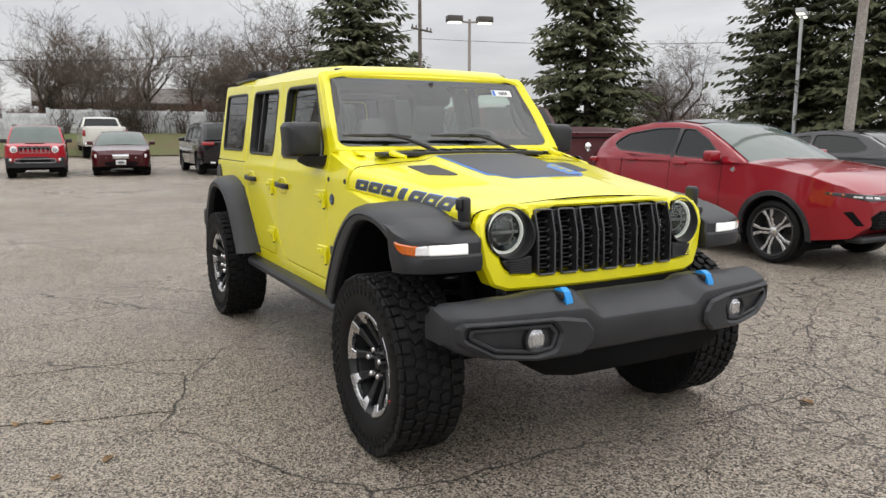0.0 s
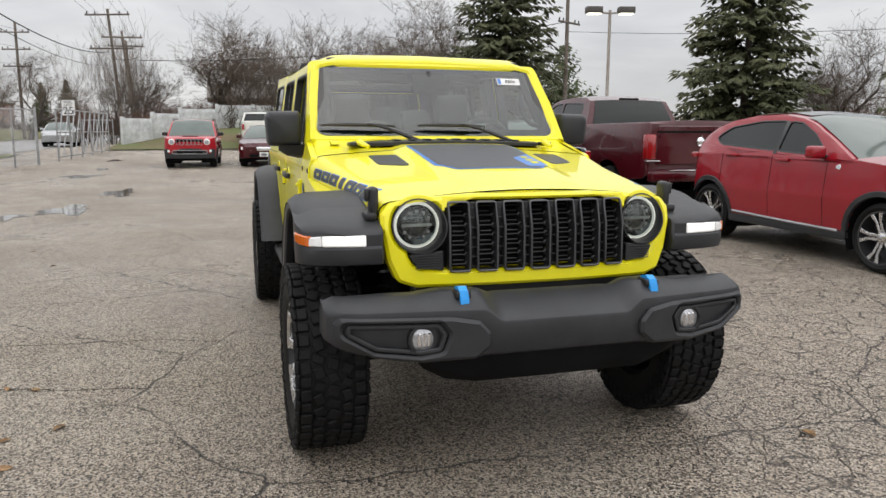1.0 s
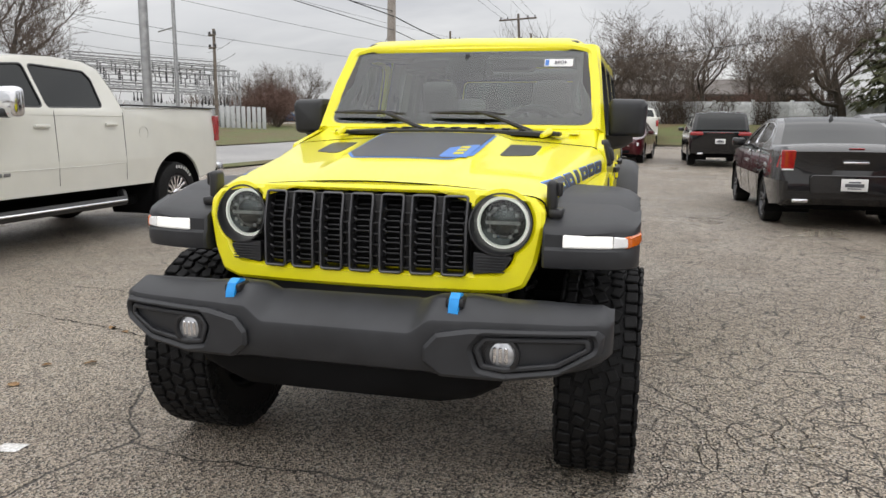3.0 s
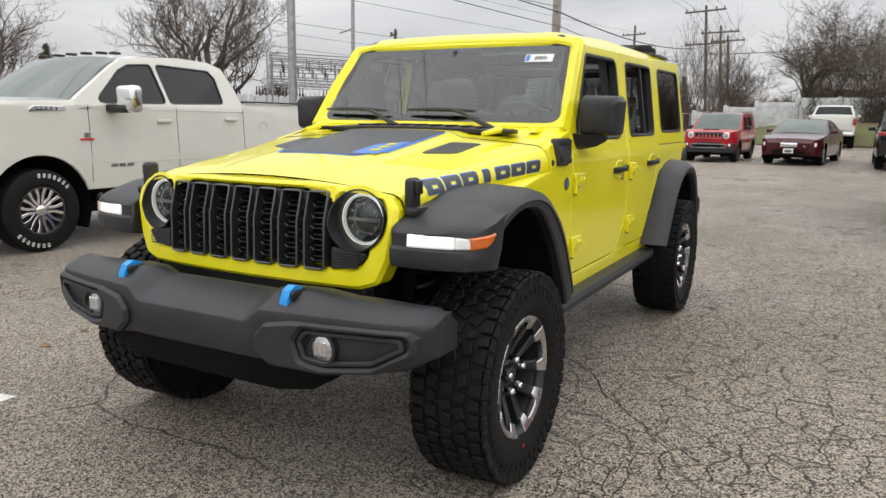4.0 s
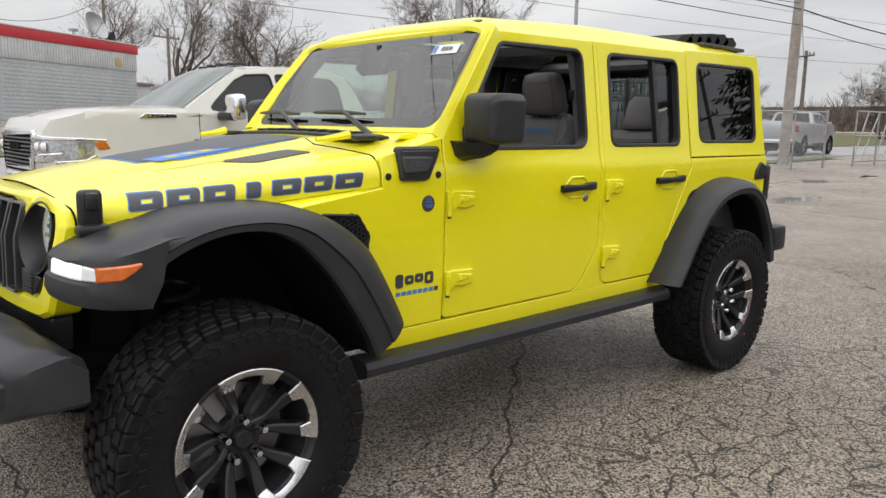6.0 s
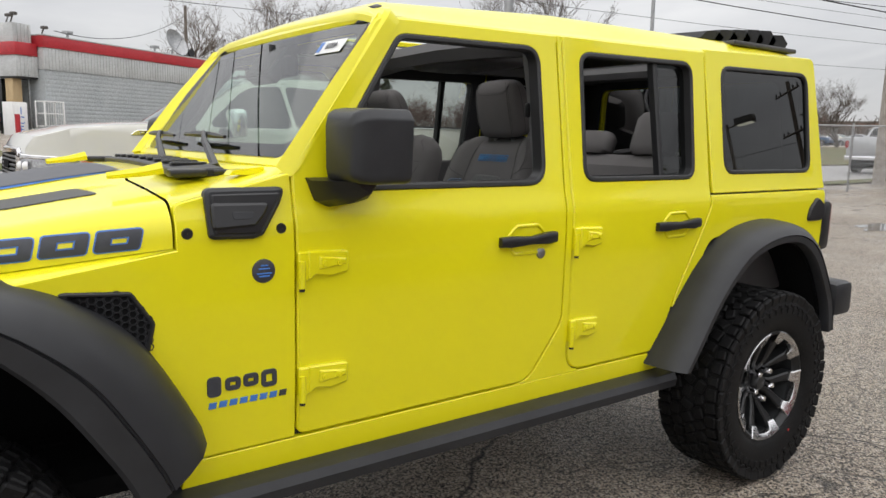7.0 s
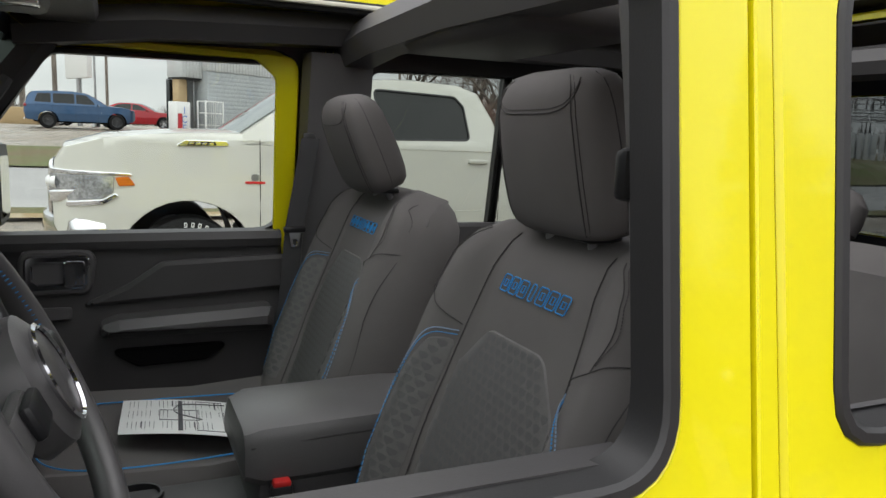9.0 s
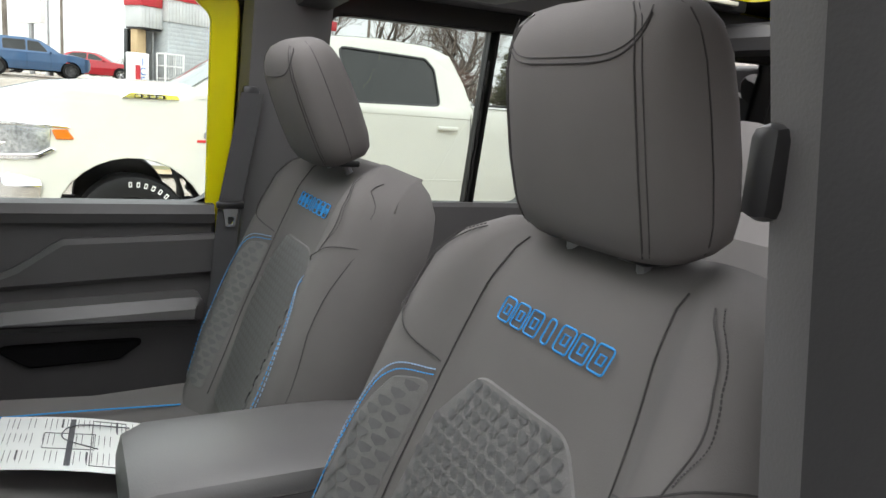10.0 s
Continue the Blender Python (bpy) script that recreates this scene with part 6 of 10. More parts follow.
    part("rear_bar", tube([(-3.0, -0.60, 1.735), (-3.0, 0.60, 1.735)], 0.04, 8), SOFT, bar)
    part("header_trim", block((-1.315, 0, 1.765), (0.13, 1.2, 0.06), 0.02), SOFT, suv)
    part("rear_header", block((-3.27, 0, 1.835), (0.50, 1.25, 0.02), 0.006), SOFT, suv)
    for k in range(4):
        part("roof_bow", tube([(-3.06 - 0.03 * k, -0.46, 1.86), (-3.06 - 0.03 * k, 0.46, 1.86)], 0.012, 6), FABRIC, suv)
    mirror = thing_part("rear_view_mirror", suv)
    part("mirror_shell", block((-1.20, 0.02, 1.640), (0.05, 0.24, 0.075), 0.02), TRIM_SMOOTH, mirror)
    part("mirror_face", block((-1.2265, 0.02, 1.640), (0.004, 0.22, 0.060), 0.0015), MIRROR, mirror)
    part("mirror_stalk", tube([(-1.185, 0.0, 1.64), (-1.19, 0, 1.72)], 0.014, 8), TRIM_SMOOTH, mirror)
    part("overhead_console", block((-1.27, 0, 1.715), (0.10, 0.20, 0.05), 0.015), SOFT, suv)
    part("dome_lamp", block((-1.29, 0.045, 1.6885), (0.05, 0.05, 0.006), 0.002), WHITE_LENS, suv)
    # centre console
    con = thing_part("centre_console", suv)
    part("console_body", block((-1.55, 0, 0.78), (0.80, 0.21, 0.28), 0.03), SOFT, con)
    part("console_bin", block((-1.76, 0, 0.93), (0.34, 0.19, 0.12), 0.02), SOFT, con)
    lid = []
    for x, w, z0, z1 in ((-1.565, 0.085, 1.010, 1.050), (-1.572, 0.100, 0.990, 1.070), (-1.60, 0.108, 0.982, 1.080), (-1.85, 0.108, 0.985, 1.084), (-1.93, 0.104, 0.99, 1.078), (-1.945, 0.09, 1.0, 1.06)):
        lid.append([(x, -w, z0 + 0.012), (x, -w, z1 - 0.022), (x, -w + 0.010, z1 - 0.006), (x, -w + 0.035, z1), (x, w - 0.035, z1), (x, w - 0.010, z1 - 0.006), (x, w, z1 - 0.022), (x, w, z0 + 0.012), (x, w - 0.01, z0), (x, -w + 0.01, z0)])
    part("armrest_lid", loft(lid), LEATHER, con)
    for sg in (-1, 1):
        part("lid_seam", tube([(-1.58, sg * 0.103, 1.047), (-1.70, sg * 0.1085, 1.054), (-1.93, sg * 0.105, 1.054)], 0.0016, 5), STITCH_DARK, con)
    for sg in (-0.05, 0.05):
        part("cup_holder", lathe([(0.042, 0.0), (0.040, 0.006), (0.036, 0.006), (0.034, -0.06), (0.0005, -0.06)], 24, None, Matrix.Translation((-1.42, sg, 0.922)) @ pose(0, 0, 0, 90, 0, 0)), TRIM_SMOOTH, con)
    part("shift_knob", lathe([(0.0005, 0.16), (0.022, 0.155), (0.026, 0.12), (0.014, 0.08), (0.02, 0.0)], 20, None, Matrix.Translation((-1.25, 0.03, 0.92)) @ pose(0, 0, 0, 90, 0, 0)), LEATHER, con)
    for yy in (0.115, -0.115):
        buckle = thing_part("belt_buckle", con)
        part("buckle_body", block((-1.625, yy, 0.935), (0.035, 0.025, 0.11), 0.008), TRIM_SMOOTH, buckle)
        part("red_button", block((-1.625, yy, 0.9905), (0.028, 0.020, 0.012), 0.004), RED_PLASTIC, buckle)
    # dashboard
    dash = thing_part("dashboard", suv)
    prof = [(-0.93, 1.26), (-1.02, 1.285), (-1.10, 1.28), (-1.135, 1.255), (-1.13, 1.17), (-1.15, 1.14), (-1.14, 1.02), (-1.06, 0.86), (-0.93, 0.80)]
    part("dash_body", loft([[(x, y, z) for x, z in prof] for y in (-0.70, -0.4, 0, 0.4, 0.70)]), SOFT, dash)
    part("instrument_hood", block((-1.10, 0.37, 1.285), (0.14, 0.40, 0.085), 0.03), SOFT, dash)
    part("instrument_face", block((-1.165, 0.37, 1.275), (0.008, 0.33, 0.075), 0.003), SCREEN_OFF, dash)
    part("centre_screen", block((-1.150, 0.02, 1.235), (0.012, 0.26, 0.135), 0.004), SCREEN_OFF, dash)
    for y in (-0.62, -0.16, 0.19, 0.63):
        v = lathe([(0.045, 0.0), (0.043, 0.012), (0.036, 0.012), (0.032, 0.0), (0.0005, -0.004)], 24, None, Matrix.Translation((-1.145, y, 1.185)) @ pose(0, 0, 0, 0, 0, 90))
        part("air_vent", v, GUN, dash)
    part("grab_bar", tube([(-1.15, -0.56, 1.15), (-1.175, -0.52, 1.155), (-1.175, -0.28, 1.155), (-1.15, -0.24, 1.15)], 0.014, 8), GUN, dash)
    # steering wheel
    wheel_ = thing_part("steering_wheel", suv)
    m = Matrix.Translation((-1.312, 0.37, 1.266)) @ pose(0, 0, 0, 0, 25, 0) @ pose(0, 0, 0, 0, 0, 90)
    n = 48
    ringp = [m @ Vector((0.188 * math.cos(2 * math.pi * k / n), 0, 0.188 * math.sin(2 * math.pi * k / n))) for k in range(n)]
    part("rim", tube(ringp + ringp[:2], 0.0185, 12, None, False), LEATHER, wheel_)
    part("airbag_cover", lathe([(0.0005, 0.035), (0.05, 0.032), (0.072, 0.02), (0.078, -0.01), (0.06, -0.03)], 28, None, m), LEATHER, wheel_)
    part("badge_ring", lathe([(0.050, 0.033), (0.052, 0.036), (0.056, 0.034), (0.054, 0.030)], 28, None, m), CHROME, wheel_)
    for a in (0, 180, 250, 290):
        q = m @ pose(0, 0, 0, 0, a, 0)
        part("spoke", block((0.12, 0.006, 0), (0.11, 0.018, 0.040 if a in (0, 180) else 0.026), 0.008, None, q), GUN if a > 200 else LEATHER, wheel_)
    for sg in (-1, 1):
        part("button_pad", block((sg * 0.105, 0.020, 0.0), (0.060, 0.012, 0.036), 0.008, None, m), TRIM_SMOOTH, wheel_)
    stitch = [m @ (Vector((0.172 * math.cos(a), 0.010 if k % 2 else -0.004, 0.172 * math.sin(a)))) for k, a in enumerate(np.linspace(2.45, 3.7, 60))]
    part("blue_stitching", tube(stitch, 0.0013, 4), STITCH, wheel_)
    stitch = [m @ (Vector((0.172 * math.cos(a), 0.010 if k % 2 else -0.004, 0.172 * math.sin(a)))) for k, a in enumerate(np.linspace(-0.55, 0.7, 60))]
    part("blue_stitching", tube(stitch, 0.0013, 4), STITCH, wheel_)
    part("column", tube([(-1.29, 0.37, 1.254), (-1.08, 0.37, 1.17)], [0.05, 0.065], 12), SOFT, wheel_)
    for sg in (-1, 1):
        part("stalk", tube([(-1.20, 0.37 + sg * 0.05, 1.245), (-1.21, 0.37 + sg * 0.17, 1.265)], [0.010, 0.013], 8), TRIM_SMOOTH, wheel_)
    part("cabin_floor", block((-1.9, 0, 0.61), (2.2, 1.40, 0.03), 0.01), DARK, suv)


build_cabin()


def build_sheet_of_paper():
    """The price sheet lying on the passenger seat."""
    pz = 0.933
    doc = thing("price_sheet", "printed white price sheet lying on dark passenger seat", "paper")
    a, b, d = Vector((-1.404, -0.495, pz)), Vector((-1.391, -0.305, pz)), Vector((-1.652, -0.375, pz + 0.004))
    eu, ev = (b - a), (d - a)

    def on(u, v, dep):
        p = a + eu * u + ev * v
        return (p.x, p.y, p.z + 0.014 * math.sin(v * 3.1) * 0.5 - dep)
    part("page", sheet([rp([(0, 0), (1, 0), (1, 1), (0, 1)], 0.02)], on, 0.001, 0, us=(0.25, 0.5, 0.75), vs=(0.15, 0.3, 0.45, 0.6, 0.75, 0.9)), PAPER, doc)
    rnd = random.Random(9)
    bm = bmesh.new()
    for k in range(26):
        v = 0.06 + 0.033 * k
        for col, (u0, u1) in enumerate(((0.06, 0.32), (0.36, 0.62), (0.68, 0.94))):
            if rnd.random() < 0.75:
                h = 0.004 if rnd.random() < 0.85 else 0.012
                sheet([[(u0, v), (u0 + (u1 - u0) * rnd.uniform(0.5, 1), v), (u0 + (u1 - u0) * rnd.uniform(0.5, 1), v + h), (u0, v + h)]], lambda u, v, d: on(u, v, d - 0.0012), 0, 0, bm=bm)
    part("printed_text", bm, INK, doc)
    for u0, u1, v0, v1 in ((0.06, 0.94, 0.44, 0.475), (0.35, 0.52, 0.80, 0.86), (0.60, 0.80, 0.80, 0.85), (0.08, 0.24, 0.90, 0.93)):
        part("print_bar", sheet([[(u0, v0), (u1, v0), (u1, v1), (u0, v1)]], lambda u, v, d: on(u, v, d - 0.0016), 0, 0), INK, doc)
    for k in range(2):
        lp = [(0.35, 0.30), (0.64, 0.30), (0.64, 0.60), (0.35, 0.60)] if k else [(0.08, 0.58), (0.92, 0.58), (0.92, 0.78), (0.08, 0.78)]
        ring = [on(u, v, -0.0018) for u, v in lp]
        part("print_frame", tube(ring + ring[:1], 0.0007, 4), INK, doc)
    part("tag_string", tube(smooth3([(-1.55, -0.30, pz + 0.012), (-1.50, -0.34, pz + 0.02), (-1.52, -0.40, pz + 0.012), (-1.60, -0.36, pz + 0.014)], 14), 0.0012, 4), INK, doc)


build_sheet_of_paper()


# ---- parked cars ----
def car_wheel(parent, at, R, rim_r, width, spokes, rim_mat, letters=False):
    w = thing_part("wheel", parent)
    w.matrix_basis = at
    h = width / 2
    part("tyre", lathe([(rim_r, -h * 0.8), (rim_r + 0.02, -h), (R - 0.05, -h * 1.05), (R - 0.012, -h * 0.9), (R, -h * 0.6), (R, h * 0.6), (R - 0.012, h * 0.9), (R - 0.05, h * 1.05), (rim_r + 0.02, h), (rim_r, h * 0.8)], 40), RUBBER, w)
    part("rim", lathe([(rim_r, h * 0.8), (rim_r + 0.004, h * 0.95), (rim_r - 0.012, h * 0.95), (rim_r - 0.025, h * 0.5), (rim_r - 0.03, -h * 0.4), (0.03, -h * 0.4)], 36), GUN, w)
    for k in range(spokes):
        turn = pose(0, 0, 0, 0, 360 / spokes * k, 0)
        for sg in (-1, 1):
            lp = [(0.03, sg * 0.004), (0.05, sg * 0.034), (rim_r * 0.62, sg * 0.036), (rim_r - 0.006, sg * rim_r * 0.31), (rim_r - 0.004, sg * rim_r * 0.13), (rim_r * 0.6, sg * 0.008)]
            part("spoke", sheet([lp], lambda u, v, d: turn @ Vector((u, h * 0.92 - 0.03 * (1 - u / rim_r) - d, v)), 0.03, 0.003), rim_mat, w)
    part("hub", lathe([(0.0005, h * 0.9), (0.035, h * 0.88), (0.05, h * 0.8), (0.06, h * 0.4)], 20), rim_mat, w)
    if letters:
        for a0 in (40, 220):
            for k in range(7):
                q = pose(0, 0, 0, 0, a0 + 9 * k, 0)
                part("sidewall_mark", sheet([rp([(R - 0.085, -0.012), (R - 0.045, -0.012), (R - 0.045, 0.012), (R - 0.085, 0.012)], 0.006), rp([(R - 0.076, -0.005), (R - 0.054, -0.005), (R - 0.054, 0.005), (R - 0.076, 0.005)], 0.002)], lambda u, v, d: q @ Vector((u, h * 1.05 + 0.004 - d, v)), 0.003, 0), PLATE, w)
    return w


def car_width(spec):
    w0, n0, t0, zb, zr = spec["w"], spec["nose"], spec["tail"], spec["belt"], spec["roof"]

    def W(x, z):
        k = 1 - spec.get("ntaper", 0.13) * max(0, (x - (n0 - 0.75)) / 0.75) ** 2.0 - spec.get("ttaper", 0.10) * max(0, ((t0 + 0.7) - x) / 0.7) ** 2.0
        k -= spec.get("nround", 0.20) * max(0, (x - (n0 - 0.34)) / 0.34) ** 2.6 + spec.get("tround", 0.05) * max(0, ((t0 + 0.25) - x) / 0.25) ** 2.6
        if z <= zb:
            q = lerp(z, [0.2, 0.45, zb * 0.62, zb], [0.93, 0.975, 1.0, spec.get("shoulder", 0.965)])
        else:
            q = lerp(z, [zb, zr], [spec.get("shoulder", 0.965) - 0.005, spec.get("topk", 0.74)])
        return w0 * k * q
    return W


def strip(path, W, crown, k0=-1.0, k1=1.0, n=12, lift=0.0, taper=True):
    """A skin across the car along a silhouette path from nose to tail."""
    rings = []
    P = [Vector(p) for p in path]
    for i, p in enumerate(P):
        d = (P[min(i + 1, len(P) - 1)] - P[max(i - 1, 0)]).normalized()
        nrm = Vector((-d.y, d.x)) * -1
        w = W(p.x, p.y)
        ring = []
        for k in np.linspace(k0, k1, n + 1):
            c = crown * (1 - abs(k) ** 2.4) + lift
            q = p + nrm * (-c if nrm.dot(Vector((0.2, 1))) < 0 else c)
            ring.append((q.x, w * k, q.y))
        rings.append(ring)
    bm = loft(rings, None, False)
    return bm


def arch(cx, cz, r, a0, a1, n=14):
    return [(cx + r * math.cos(radians(a)), cz + r * math.sin(radians(a))) for a in np.linspace(a0, a1, n)]


def car(name, label, spec, at, group=""):
    """spec: silhouettes in (x, z) with the front axle at x = 0 and the nose at +x."""
    ob = thing(name, label, "car", group, at=at)
    W = car_width(spec)
    paint = spec["paint"]
    wb, R = spec["wb"], spec["R"]
    low, cab = spec["low"], spec["cab"]
    ra = R + spec.get("gap", 0.06)
    zb0 = spec["sill"]
    a0 = math.degrees(math.asin(max(-0.3, min(0.7, (zb0 - R) / ra))))
    fa, fr = arch(0, R, ra, a0, 180 - a0), arch(-wb, R, ra, a0, 180 - a0)
    top = list(low)
    side = top + [(top[-1][0] + 0.10, zb0 + 0.06)] + [p for p in fr[::-1]] + [(-wb + ra + 0.02, zb0), (-ra - 0.02, zb0)] + [p for p in fa[::-1]] + [(top[0][0] - 0.06, zb0 + 0.05)]
    body = part("body", strip(top, W, spec.get("crown", 0.02)), paint, ob)
    xs = [k * 0.2 for k in range(-30, 6)] + [spec["nose"] - q for q in (0.30, 0.25, 0.20, 0.15, 0.11, 0.07, 0.035)] + [spec["tail"] + q for q in (0.04, 0.1, 0.17)]
    for s in SIDES:
        part("side_panel", sheet([side], lambda u, v, d: (u, s * (W(u, v) - d), v), 0.03, 0.006, us=xs, vs=(0.5, 0.65, 0.8, 0.95, 1.1, 1.25)), paint, ob)
        wins = [rp(w, 0.05, 3) for w in spec["windows"]]
        part("cabin_side", sheet([cab + [(cab[-1][0], spec["belt"] - 0.05), (cab[0][0], spec["belt"] - 0.05)], *wins], lambda u, v, d: (u, s * (W(u, v) - d), v), 0.02, 0.006, us=xs, vs=(1.3, 1.5, 1.7)), paint, ob)
        for w in wins:
            ww = w if area2(w) > 0 else w[::-1]
            part("side_window", sheet([inset(ww, -0.012)], lambda u, v, d: (u, s * (W(u, v) - 0.012 - d), v), 0.004, 0, us=xs, vs=(1.3, 1.5, 1.7)), CAR_GLASS, ob)
            part("window_trim", sheet([inset(ww, -0.010), inset(ww, 0.006)], lambda u, v, d: (u, s * (W(u, v) + 0.002 - d), v), 0.01, 0.002, us=xs, vs=(1.5,)), spec.get("trim", TRIM_SMOOTH), ob)
        for x0 in spec["seams"]:
            zt = spec["belt"]
            part("door_seam", tube([(x0 + 0.0, s * (W(x0, z) + 0.0005), z) for z in np.linspace(zb0 + 0.08, zt, 6)], 0.0035, 4), DARK, ob)
        for x0, z0 in spec["handles"]:
            part("door_handle", block((x0, s * (W(x0, z0) + 0.018), z0), (0.20, 0.03, 0.035), 0.01), spec.get("handle", paint), ob)
        for cx in (0, -wb):
            if spec.get("clad"):
                o = arch(cx, R, ra + 0.055, -8, 188, 20)
                i_ = arch(cx, R, ra - 0.004, -8, 188, 20)
                part("arch_cladding", sheet([o + i_[::-1]], lambda u, v, d: (u, s * (W(u, v) + 0.012 - d), v), 0.03, 0.006), spec["clad"], ob)
            part("wheel_well", loft([[(x, s * (W(cx, 0.6) - 0.02), z) for x, z in arch(cx, R, ra, -25, 205)], [(x, s * 0.35, z) for x, z in arch(cx, R, ra, -25, 205)]], None, False), DARK, ob)
            car_wheel(ob, Matrix.Translation((cx, s * (W(cx, R) - spec.get("inset", 0.13)), R)) @ pose(0, 0, 0, 0, 0, 0 if s > 0 else 180), R, spec["rim"], spec.get("tw", 0.24), spec.get("spokes", 5), spec.get("rimmat", ALLOY), spec.get("letters", False))
        if spec.get("rocker"):
            part("rocker", block((-wb / 2, s * (W(-wb / 2, zb0) - 0.01), zb0 + 0.02), (wb - 2 * ra, 0.06, 0.10), 0.02), spec["rocker"], ob)
        mx, mz = spec["mirror"]
        if spec.get("tow"):
            continue
        m_ = thing_part("door_mirror", ob)
        part("mirror_shell", block((mx, s * (W(mx, mz) + 0.13), mz + 0.03), (0.12, 0.20, 0.13), 0.035, None, None, 3), spec.get("mirrormat", paint), m_)
        part("mirror_arm", block((mx, s * (W(mx, mz) + 0.03), mz - 0.02), (0.08, 0.10, 0.04), 0.015), TRIM_SMOOTH, m_)
    i0, i1 = spec["screen"]
    part("windscreen", strip(smooth_path(cab[i0:i1 + 1], 8), W, 0.05, -0.93, 0.93, 12, 0.006), CAR_SCREEN, ob)
    j0, j1 = spec["backlight"]
    part("cabin_top", strip(cab, W, 0.035), paint, ob)
    part("rear_window", strip(smooth_path(cab[j0:j1 + 1], 6), W, 0.035, -0.88, 0.88, 12, 0.006), CAR_GLASS, ob)
    part("underbody", block((-wb / 2, 0, R * 0.9), (wb + 1.2, spec["w"] * 1.5, 0.12), 0.04), DARK, ob)
    part("core", block((-wb / 2, 0, (zb0 + spec["belt"]) / 2), (wb - 2 * ra - 0.1, spec["w"] * 1.75, spec["belt"] - zb0 - 0.12), 0.05), DARK, ob)
    part("wiper", tube([(cab[i0][0] - 0.03, -0.45, cab[i0][1] + 0.05), (cab[i0][0] - 0.07, 0.1, cab[i0][1] + 0.085)], 0.012, 5), TRIM_SMOOTH, ob)
    return ob, W


def nose_piece(ob, W, name, lp, x_fn, material, thick=0.04, ch=0.008, label=""):
    """A plate on the nose or tail: drawn in (y, z) and bent by x_fn(y, z)."""
    us = [k * 0.15 for k in range(-7, 8)]
    return part(name, sheet([lp] if isinstance(lp[0][0], (int, float)) else lp, lambda u, v, d: (x_fn(u, v) - d * x_fn.sign, u, v), thick, ch, us=us), material, ob, label)


class Bend:
    def __init__(self, x0, bow, w, sign, slope=0.0, z0=0.8):
        self.x0, self.bow, self.w, self.sign, self.slope, self.z0 = x0, bow, w, sign, slope, z0

    def __call__(self, u, v):
        return self.x0 - self.sign * (self.bow * (abs(u) / self.w) ** 2.2 + self.slope * (v - self.z0))


class OnNose:
    """The skin of a car's nose as x of (y, z), raised by off."""
    def __init__(self, spec, W, off):
        self.W, self.off, self.sign, self.crown = W, off, 1, spec.get("crown", 0.02)
        self.line = []
        for p in spec["low"]:
            if self.line and p[1] <= self.line[-1][1]:
                break
            self.line.append(p)

    def __call__(self, u, v):
        a = abs(u)
        fx = lerp(v, [p[1] for p in self.line], [p[0] for p in self.line])
        w = self.W(fx, v)
        if a <= w:
            return fx + self.crown * (1 - (a / w) ** 2.4) + self.off
        lo, hi = fx - 1.3, fx
        for _ in range(22):
            m = (lo + hi) / 2
            lo, hi = (m, hi) if self.W(m, v) > a else (lo, m)
        return lo + self.off


def sym(lp):
    return lp + [(-y, z) for y, z in lp[::-1]]


PICKUP = dict(nround=0.10, w=1.01, nose=0.96, tail=-4.84, belt=1.44, roof=2.01, wb=3.79, R=0.41, rim=0.235, sill=0.58, gap=0.13, topk=0.76, shoulder=0.975, crown=0.03, tw=0.28, ntaper=0.10, ttaper=0.02,
              low=[(0.90, 0.62), (0.965, 0.75), (0.97, 1.05), (0.945, 1.24), (0.88, 1.345), (0.60, 1.425), (0.2, 1.468), (-0.20, 1.488), (-0.42, 1.490), (-0.44, 1.44), (-2.80, 1.455), (-2.82, 1.50), (-4.78, 1.525), (-4.83, 1.50), (-4.84, 1.10), (-4.82, 0.72)],
              cab=[(-0.40, 1.47), (-0.68, 1.66), (-0.99, 1.865), (-1.13, 1.940), (-1.45, 1.99), (-1.95, 2.015), (-2.40, 1.995), (-2.60, 1.93), (-2.72, 1.70), (-2.80, 1.45)],
              screen=(0, 3), backlight=(7, 9),
              windows=[[(-0.66, 1.47), (-1.585, 1.48), (-1.51, 1.91), (-1.20, 1.885), (-1.06, 1.82)], [(-1.645, 1.48), (-2.47, 1.495), (-2.44, 1.80), (-2.36, 1.885), (-1.575, 1.912)]],
              seams=(-0.56, -1.70, -2.77), handles=((-1.51, 1.285), (-2.54, 1.305)), mirror=(-0.80, 1.47))


